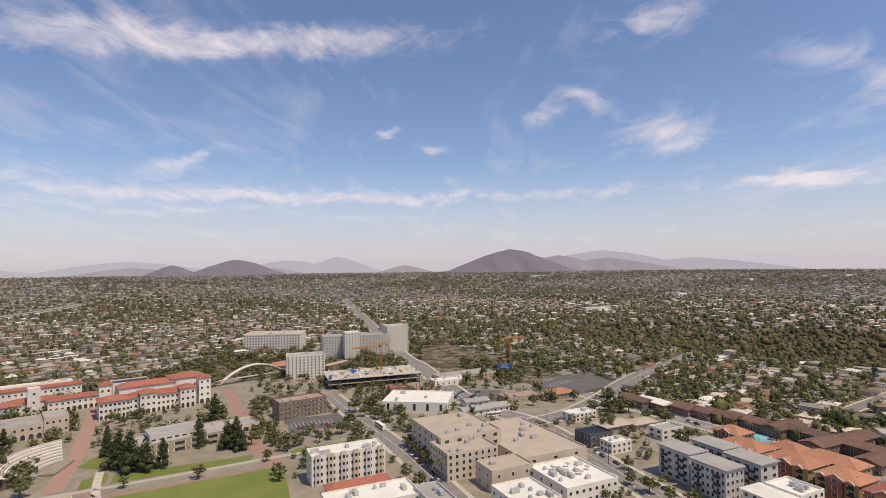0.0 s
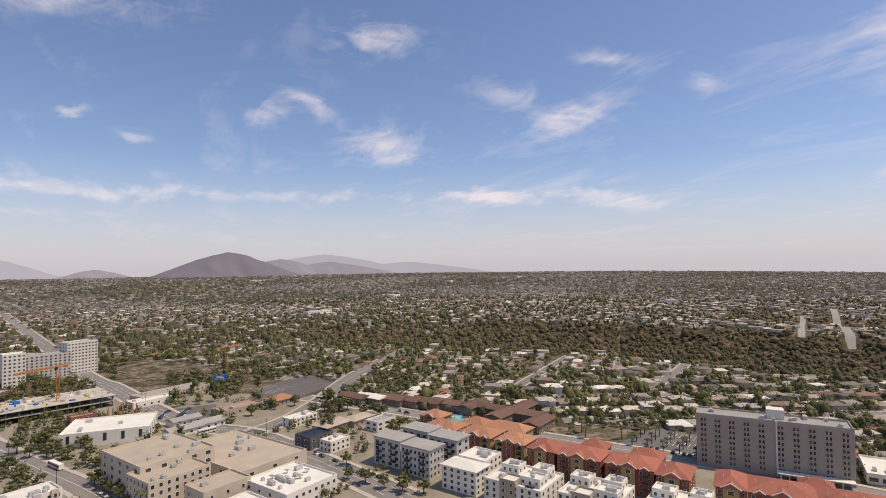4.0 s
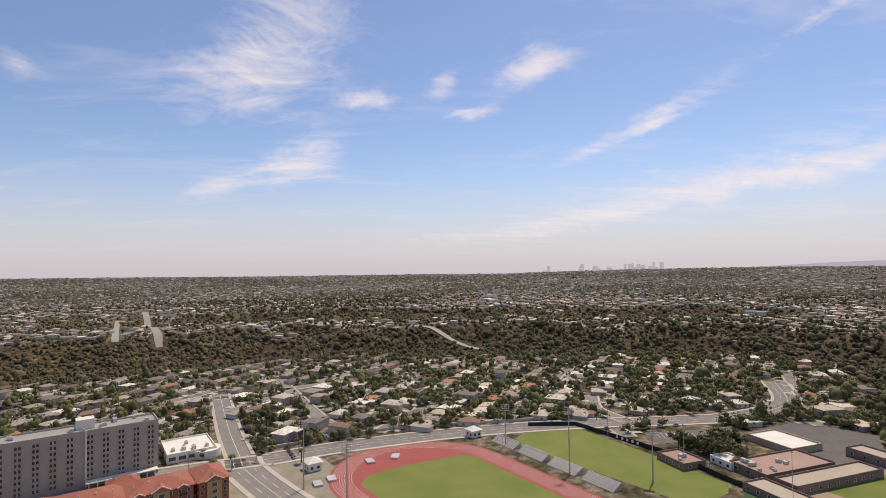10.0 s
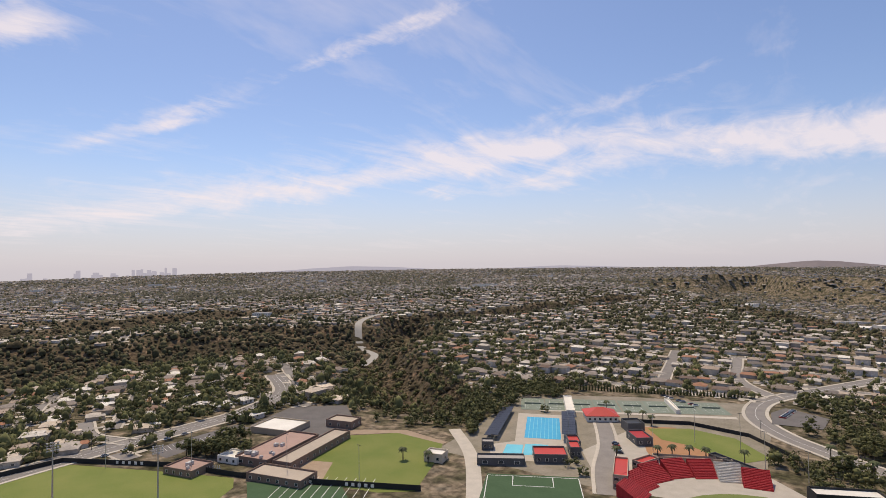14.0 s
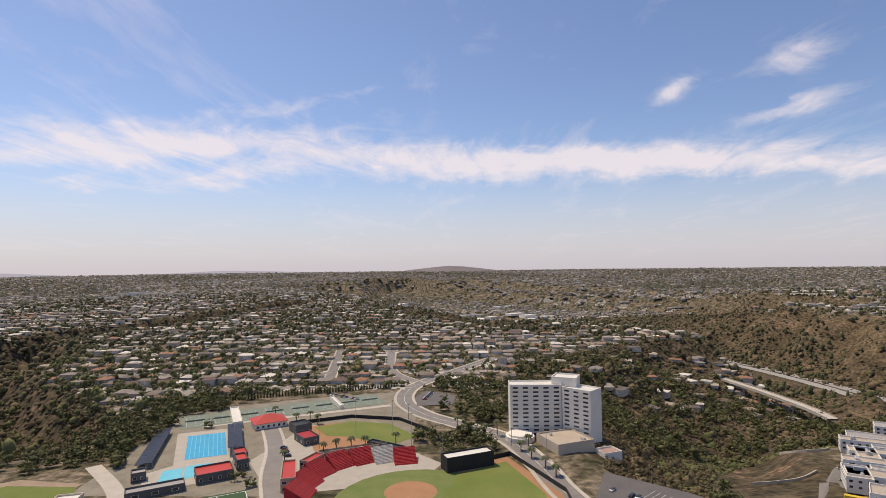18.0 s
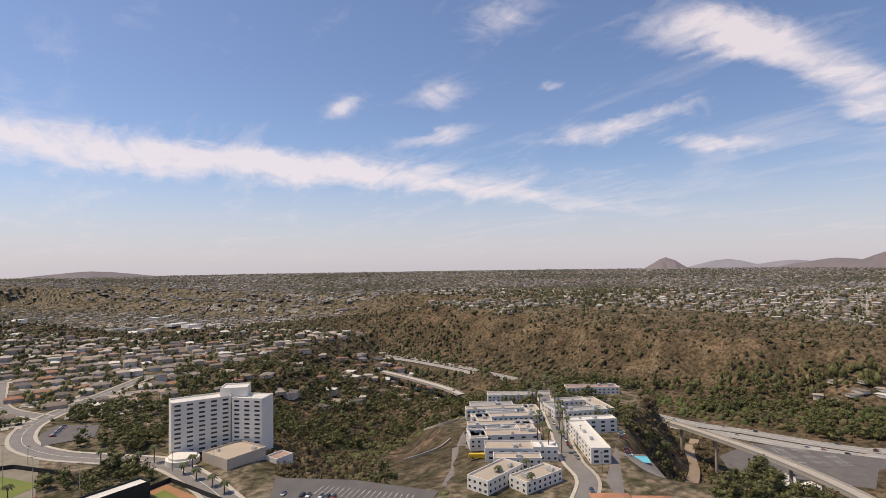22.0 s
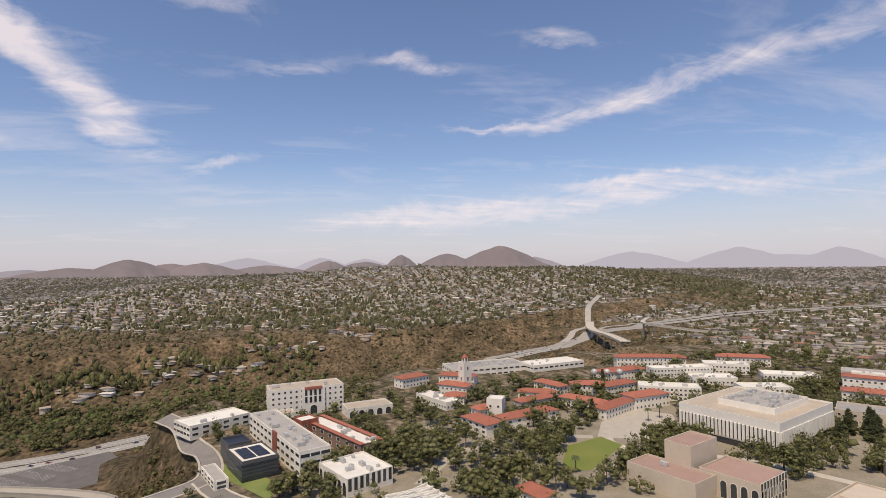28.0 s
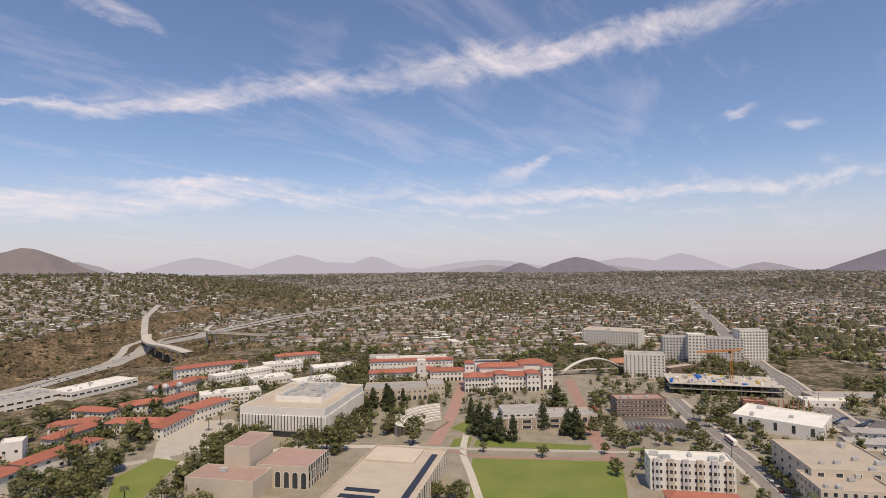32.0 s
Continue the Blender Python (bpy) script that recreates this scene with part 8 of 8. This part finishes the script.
# arched footbridge
def arch_bridge():
    root = tagged(new("arched_footbridge"), "white steel arched footbridge over the avenue", "bridge")
    A, B = Vector((-211, 510, 5.0)), Vector((-162, 559, 5.0))
    u = B - A
    s = Vector((-u.y, u.x, 0)).normalized()
    n = 18
    for side in (-1.6, 1.6):
        bm = bmesh.new()
        prev = None
        for k in range(n + 1):
            t = k / n
            c = A + u * t + s * side + Vector((0, 0, -3.0 + 13.5 * (1 - (2 * t - 1) ** 2)))
            ring = [bm.verts.new(c + s * a + Vector((0, 0, b))) for a, b in ((-0.6, -0.5), (0.6, -0.5), (0.6, 0.5), (-0.6, 0.5))]
            if prev:
                for j in range(4):
                    bm.faces.new((prev[j], prev[(j + 1) % 4], ring[(j + 1) % 4], ring[j]))
            prev = ring
        part("arch", bm, "white_wall", root)
    bm = bmesh.new()
    m = (A + B) / 2
    add_box(bm, m.x, m.y, 4.2, u.length + 16, 3.6, 0.7, math.degrees(math.atan2(u.y, u.x)))
    part("deck", bm, "concrete", root)
    for k in range(1, 12):
        t = k / 12
        c = A + u * t
        top = 2.0 + 13.5 * (1 - (2 * t - 1) ** 2)
        if top > 5:
            bm = bmesh.new()
            add_tube(bm, c.x, c.y, 4.5, 0.08, 0.08, top - 4.5, 5)
            part("hanger", bm, "steel", root)


arch_bridge()


# tower crane and the unfinished building
def crane(x, y, h, jib, rot):
    root = tagged(new("tower_crane"), "orange lattice tower crane over a building site", "crane")
    root.matrix_world = pose(x, y, 0, 0, 0, rot)

    def truss(name, a, b, w):
        bm = bmesh.new()
        n = max(3, int((b - a).length / (w * 1.4)))
        u = (b - a).normalized()
        p = u.orthogonal().normalized()
        q = u.cross(p)
        for i, j in ((-1, -1), (1, -1), (1, 1), (-1, 1)):
            o = (p * i + q * j) * w / 2
            for k in range(n):
                c0, c1 = a + (b - a) * k / n + o, a + (b - a) * (k + 1) / n + o
                o2 = (p * j * -1 + q * i) * w / 2
                for e0, e1 in ((c0, c1), (c0, a + (b - a) * (k + 1) / n + o2)):
                    d = (e1 - e0).normalized().orthogonal() * 0.11
                    d2 = (e1 - e0).normalized().cross(d)
                    vs = [bm.verts.new(v) for v in (e0 - d, e0 + d, e1 + d, e1 - d, e0 - d2, e0 + d2, e1 + d2, e1 - d2)]
                    bm.faces.new(vs[:4])
                    bm.faces.new(vs[4:])
        return part(name, bm, "crane_paint", root)

    truss("mast", Vector((0, 0, 0)), Vector((0, 0, h)), 1.8)
    truss("jib", Vector((0, 0, h)), Vector((jib, 0, h + 1)), 1.2)
    truss("counter_jib", Vector((0, 0, h)), Vector((-12, 0, h)), 1.4)
    bm = bmesh.new()
    add_box(bm, -10.5, 0, h - 2.4, 3, 1.6, 2.2)
    part("counterweight", bm, "concrete", root)
    bm = bmesh.new()
    add_box(bm, 1.6, 0, h - 2.2, 1.8, 1.6, 2.0)
    part("cab", bm, "glass", root)


crane(-60, 515, 36, 38, 235)
crane(78, 640, 24, 20, 30)


def site_frame():
    root = tagged(new("unfinished_building"), "unfinished concrete building frame with props and scaffolding", "building site")
    root.matrix_world = pose(-70, 522, 0, 0, 0, 20)
    FOOT.append((-70, 522, 20, 90, 46))
    for z in (4.2, 8.4):
        bm = bmesh.new()
        add_box(bm, 0, 0, z, 88, 44, 0.45)
        part("slab", bm, "concrete", root)
    for i in range(12):
        for j in range(4):
            bm = bmesh.new()
            add_box(bm, -42 + i * 7.6, -21 + j * 14, 0, 0.7, 0.7, 8.4)
            part("column", bm, "dark_wall" if j == 0 else "concrete", root)
    rnd = random.Random(4)
    for k in range(60):
        bm = bmesh.new()
        add_box(bm, rnd.uniform(-42, 42), rnd.uniform(-20, 20), 8.85, rnd.uniform(0.5, 5), rnd.uniform(0.5, 3), rnd.uniform(0.3, 2.6), rnd.uniform(0, 90))
        part("pallet", bm, rnd.choice(("aluminium", "white_wall", "steel", "yellow_paint", "sign_blue", "tan_wall")), root)


site_frame()
for k in range(14):
    bm = bmesh.new()
    add_tube(bm, 0, 0, 0, 0.35, 0.35, 9, 8)
    ob = tagged(part("steel_pile", bm, "orange_tile"), "rusty steel pile standing on a building site", "pile", group="steel piles")
    ob.location = (-24 + 3.0 * (k % 7), 462 + 6 * (k // 7) + 1.4 * (k % 7), 0)
building("site_office", "stacked brick-red site frame", -40, 468, 20, 16, 8, 7, "brick_wall", "pink_roof", 2, 4, 2)


def billboard(x, y):
    root = tagged(new("billboard"), "blue billboard on a dark post", "billboard")
    root.matrix_world = pose(x, y, 0, 0, 0, -5)
    bm = bmesh.new()
    add_tube(bm, 0, 0, 0, 0.4, 0.4, 8, 8)
    part("post", bm, "dark_metal", root)
    bm = bmesh.new()
    add_box(bm, 0, 0, 7.5, 12, 0.5, 5)
    face = part("board", bm, "sign_blue", root)
    for k in range(3):
        bm = bmesh.new()
        add_box(bm, 0, -0.3, 8.4 + 1.3 * k, 7.5 - k, 0.08, 0.6)
        part("sign_bar", bm, "line_paint", face)


billboard(60, 538)


# open-air theatre: curved rows of pale seating
def amphitheatre():
    root = tagged(new("amphitheatre"), "open-air theatre with curved rows of pale benches", "amphitheatre")
    root.matrix_world = pose(-235.5, 299, 0, 0, 0, -80)
    FOOT.append((-228, 300, -80, 52, 44))
    for r in range(15):
        bm = bmesh.new()
        R = 13 + 1.25 * r
        prev = None
        for k in range(17):
            a = radians(-58 + 116 * k / 16)
            row = [bm.verts.new((q * math.sin(a) * 1.2, 24 - q * math.cos(a), z)) for q, z in ((R, 0), (R, 0.5 + 0.5 * r), (R + 0.9, 0.5 + 0.5 * r), (R + 0.9, 0))]
            if prev:
                for j in range(3):
                    bm.faces.new((prev[j], row[j], row[j + 1], prev[j + 1]))
            prev = row
        part("bench", bm, "white_wall" if r % 2 else "concrete", root)
    bm = bmesh.new()
    add_box(bm, 0, 20, 0, 22, 8, 1.2)
    part("stage", bm, "paving", root)


amphitheatre()


# elevated light-rail line and freeway overpass
def viaduct(name, label, pts, width, pier):
    root = tagged(new(name), label, "bridge")
    line = curve(pts, 8)
    V, F = strip(line, -width / 2, width / 2, 0, 1.6, level=0)
    part("deck", mesh_of("deck", V, F, "concrete"), None, root)
    for s in (-1, 1):
        a, b = sorted((s * width / 2, s * (width / 2 - 0.4)))
        V, F = strip(line, a, b, 1.1, 1.1, level=0)
        part("parapet", mesh_of("parapet", V, F, "freeway"), None, root)
    for k in range(2, len(line) - 1, pier):
        p = line[k]
        g = float(terrain(p.x, p.y))
        if p.z - 1.6 - g > 1.5:
            bm = bmesh.new()
            add_tube(bm, p.x, p.y, g - 1, 1.1, 1.1, p.z - 1.6 - g + 1, 10)
            part("pier", bm, "concrete", root)


viaduct("rail_viaduct", "pale concrete light-rail viaduct on round piers", [(-402, -340, -27), (-398, -300, -26), (-393, -271, -25), (-383, -221, -24), (-361, -176, -20), (-326, -133, -12), (-300, -112, -6)], 9, 4)
viaduct("rail_viaduct", "pale concrete rail bridge curving over the freeway", [(-700, 640, -2), (-740, 560, 2), (-790, 520, 6), (-850, 520, 6), (-900, 560, 8)], 9, 4)
viaduct("freeway_overpass", "concrete road bridge across the freeway", [(-1010, 500, -8), (-950, 470, -10), (-890, 450, -10), (-800, 430, -6), (-700, 400, -2)], 16, 5)
viaduct("valley_bridge", "low concrete bridge across the canyon mouth", [(-240, -880, -38), (-290, -790, -40), (-320, -690, -41), (-338, -591, -42), (-340, -545, -43)], 11, 3)
# white tents on the valley car park
for k in range(6):
    bm = bmesh.new()
    vs = add_box(bm, 0, 0, 0, 15, 12, 3)
    a, c = bm.verts.new((-7.5, 0, 5.5)), bm.verts.new((7.5, 0, 5.5))
    bm.faces.ensure_lookup_table()
    bm.faces.new((vs[4], vs[5], c, a))
    bm.faces.new((vs[6], vs[7], a, c))
    bm.faces.new((vs[5], vs[6], c))
    bm.faces.new((vs[7], vs[4], a))
    ob = tagged(part("event_tent", bm, "white_roof"), "white peaked event tent on the valley car park", "tent", group="white event tents")
    px, py = -388 - 13 * (k % 3), -205 + 17 * (k // 3) - 6 * (k % 3)
    ob.matrix_world = pose(px, py, -52.8, 0, 0, 30)
# bays painted in car parks
def bays(parent_name, x, y, rot, n, rows, z=0.16, pitch=2.8):
    V, F = [], []
    at = local(x, y, rot)
    for r in range(rows):
        for k in range(n):
            u = (k - n / 2) * pitch
            for (a, b), (c, d) in (((u, r * 17), (u, r * 17 + 5)), ((u, r * 17 + 10.5), (u, r * 17 + 5.5))):
                p, q = at(a, b), at(c, d)
                e = at(0.12, 0)
                ex, ey = e[0] - x, e[1] - y
                i = len(V)
                V += [(p[0] - ex, p[1] - ey, z), (p[0] + ex, p[1] + ey, z), (q[0] + ex, q[1] + ey, z), (q[0] - ex, q[1] - ey, z)]
                F.append((i, i + 1, i + 2, i + 3))
    tagged(new("parking_bays", mesh_of("parking_bays", V, F, "line_paint")), "white painted parking bay lines", "bay lines", kind="stuff")


bays("car_park", -462, -268, 57, 24, 4, -52.7)
bays("car_park", 284, 208, -65, 14, 2)
bays("car_park", -92, 380, 25, 12, 1)
bays("car_park", 336, -180, 80, 18, 1, 0.2)
bays("car_park", -100, -250, -45, 18, 2, 0.5)
bays("car_park", 110, 500, 40, 12, 3)

# satellite dishes on a white roof
def dish(x, y, z, r):
    root = tagged(new("satellite_dish"), "white satellite dish on a short mast on a roof", "dish", group="roof dishes")
    root.matrix_world = pose(x, y, z)
    bm = bmesh.new()
    add_tube(bm, 0, 0, 0, 0.12, 0.1, 1.2, 6)
    part("mast", bm, "steel", root)
    bm = bmesh.new()
    bmesh.ops.create_uvsphere(bm, u_segments=16, v_segments=10, radius=r * 1.3)
    bmesh.ops.delete(bm, geom=[v for v in bm.verts if v.co.z > -r * 0.75], context="VERTS")
    ob = part("bowl", bm, "white_roof", root)
    ob.matrix_basis = pose(0, 0, 1.3 + r, 38, 0, 150)


for x, y, r in ((54, 272, 1.5), (62, 276, 1.3), (66, 266, 1.7), (71, 272, 1.4)):
    dish(x, y, 8.0, r)

# bus, tram and yellow trailer
def long_box(name, label, x, y, rot, w, d, h, paint, stripe, z=None):
    root = tagged(new(name), label, "vehicle")
    root.matrix_world = pose(x, y, (float(terrain(x, y)) + 0.15) if z is None else z, 0, 0, rot)
    bm = bmesh.new()
    add_box(bm, 0, 0, 0.45, w, d, h - 0.45, 0, 0.97)
    body = part("body", bm, paint, root)
    bm = bmesh.new()
    add_box(bm, 0, 0, h * 0.5, w * 0.96, d + 0.06, h * 0.28)
    part("window_band", bm, stripe, body)
    for s in (-0.34, 0.34):
        for e in (-1, 1):
            bm = bmesh.new()
            bmesh.ops.create_cone(bm, cap_ends=True, segments=10, radius1=0.5, radius2=0.5, depth=0.3, matrix=Matrix.Translation((s * w, e * d / 2, 0.5)) @ Matrix.Rotation(radians(90), 4, "X"))
            part("wheel", bm, "dark_metal", root)


long_box("bus", "white and red city bus on the street", -44, 372, -62, 14, 2.6, 3.2, "white_wall", "red_seat")
long_box("bus", "white city bus waiting at a junction", 36, 397, 20, 12, 2.6, 3.2, "white_wall", "dark_wall")
long_box("tram", "red and white tram car on the campus mall", -135, 391, 118, 16, 2.7, 3.4, "red_metal", "white_wall")
long_box("trailer", "long yellow trailer in a car park", -177, -262, 150, 15, 2.6, 2.6, "yellow_paint", "yellow_paint")


# cars
def car_meshes():
    bm = bmesh.new()
    prof = ((-2.2, 0.35), (-2.25, 0.75), (-1.5, 0.92), (1.0, 0.95), (2.1, 0.78), (2.2, 0.4))
    for k, s in enumerate((-0.88, 0.88)):
        vs = [bm.verts.new((x, s, z)) for x, z in prof]
        bm.faces.new(vs if s > 0 else vs[::-1])
    bm.verts.ensure_lookup_table()
    n = len(prof)
    for k in range(n):
        j = (k + 1) % n
        bm.faces.new((bm.verts[k], bm.verts[j], bm.verts[n + j], bm.verts[n + k]))
    body = bpy.data.meshes.new("body")
    bm.to_mesh(body)
    bm.free()
    body.materials.append(MATS["car_paint"])
    bm = bmesh.new()
    add_box(bm, -0.35, 0, 0.9, 2.9, 1.6, 0.58, 0, 0.72)
    glass = bpy.data.meshes.new("cabin")
    bm.to_mesh(glass)
    bm.free()
    glass.materials.append(MATS["glass"])
    bm = bmesh.new()
    bmesh.ops.create_cone(bm, cap_ends=True, segments=8, radius1=0.34, radius2=0.34, depth=0.24, matrix=Matrix.Rotation(radians(90), 4, "X"))
    wheel = bpy.data.meshes.new("wheel")
    bm.to_mesh(wheel)
    bm.free()
    wheel.materials.append(MATS["dark_metal"])
    return body, glass, wheel


CAR = car_meshes()


def car(x, y, rot, z=None, wheels=True):
    root = tagged(new("car"), "parked car beside the road or in a lot", "car", group="parked cars")
    root.matrix_world = pose(x, y, (float(terrain(x, y)) + 0.16) if z is None else z, 0, 0, rot)
    part("body", CAR[0], None, root)
    part("cabin", CAR[1], None, root)
    for s in (-1.4, 1.4) if wheels and math.hypot(x, y) < 380 else ():
        for e in (-0.82, 0.82):
            ob = part("wheel", CAR[2], None, root)
            ob.matrix_basis = pose(s, e, 0.34)


rc = random.Random(12)


def car_row(x, y, rot, n, pitch, turn, skip=0.35, z=None):
    at = local(x, y, rot)
    for k in range(n):
        if rc.random() > skip:
            p = at(k * pitch, 0)
            car(p[0], p[1], rot + turn, z)


car_row(262, 226, -65, 10, 3.0, 90, 0.3)
car_row(88, 318, -70, 10, 6.2, 0, 0.25)
car_row(-20, 318, -66, 8, 6.5, 0, 0.3)
car_row(-100, 372, 25, 8, 3.2, 90, 0.3)
car_row(6, 446, 70, 9, 3.4, 90, 0.15)
car_row(20, 446, 70, 9, 3.4, 90, 0.15)
car_row(150, 418, -65, 9, 6.5, 0, 0.4)
car_row(-222, -350, 60, 12, 6.0, 90, 0.6)
car_row(-252, -284, 60, 12, 6.0, 0, 0.35)
car_row(-196, -196, 60, 6, 6.0, 0, 0.35)
car_row(-290, -262, 48, 14, 5.0, 90, 0.6)
car_row(-84, -250, -40, 9, 3.2, 90, 0.3)
car_row(44, -440, -100, 8, 3.4, 90, 0.2)
car_row(100, -440, -30, 9, 4.0, 60, 0.3, 0.2)
car_row(350, -130, -88, 5, 12, 0, 0.3)
car_row(316, 66, 25, 4, 6, 0, 0.2)
car_row(-440, -230, 55, 8, 4, 90, 0.6, -52.7)
car_row(118, -322, 118, 6, 4, 90, 0.3)
car_row(-236, -76, 60, 9, 3.2, 90, 0.2)
for k in range(40):                       # on the freeway
    rc2 = random.Random(900 + k)
    t = rc2.random()
    seg = rc2.choice((((-500, -400), (-522, -310)), ((-522, -310), (-562, -215)), ((-562, -215), (-655, -70)), ((-850, 290), (-905, 400)), ((-905, 400), (-945, 500)), ((-985, 700), (-1010, 903))))
    (ax, ay), (bx, by) = seg
    o = rc2.choice((-16, -12, -7, 7, 12, 16))
    x, y = ax + (bx - ax) * t + o, ay + (by - ay) * t
    car(x, y, math.degrees(math.atan2(by - ay, bx - ax)), float(terrain(x, y)) + 0.5, wheels=False)
# retaining walls on the canyon side
for pts in ([(-212, -398), (-214, -380), (-226, -372), (-234, -380)], [(-160, -330), (-178, -318), (-192, -322)]):
    V, F = strip(curve(pts, 4), -0.4, 0.4, 1.4, 2.2)
    tagged(new("retaining_wall", mesh_of("retaining_wall", V, F, "concrete")), "pale low retaining wall on the canyon side", kind="structure")
# blue-grey walls along the main road
for pts in ([(330, 88), (340, 68), (364, 8), (372, -69), (378, -96)],):
    V, F = strip(curve(pts, 5), -0.3, 0.3, 2.0, 2.6)
    tagged(new("garden_wall", mesh_of("garden_wall", V, F, "concrete")), "long pale garden wall along the main road", kind="structure")


# ---- the town all round ----
build_city()
build_brush()
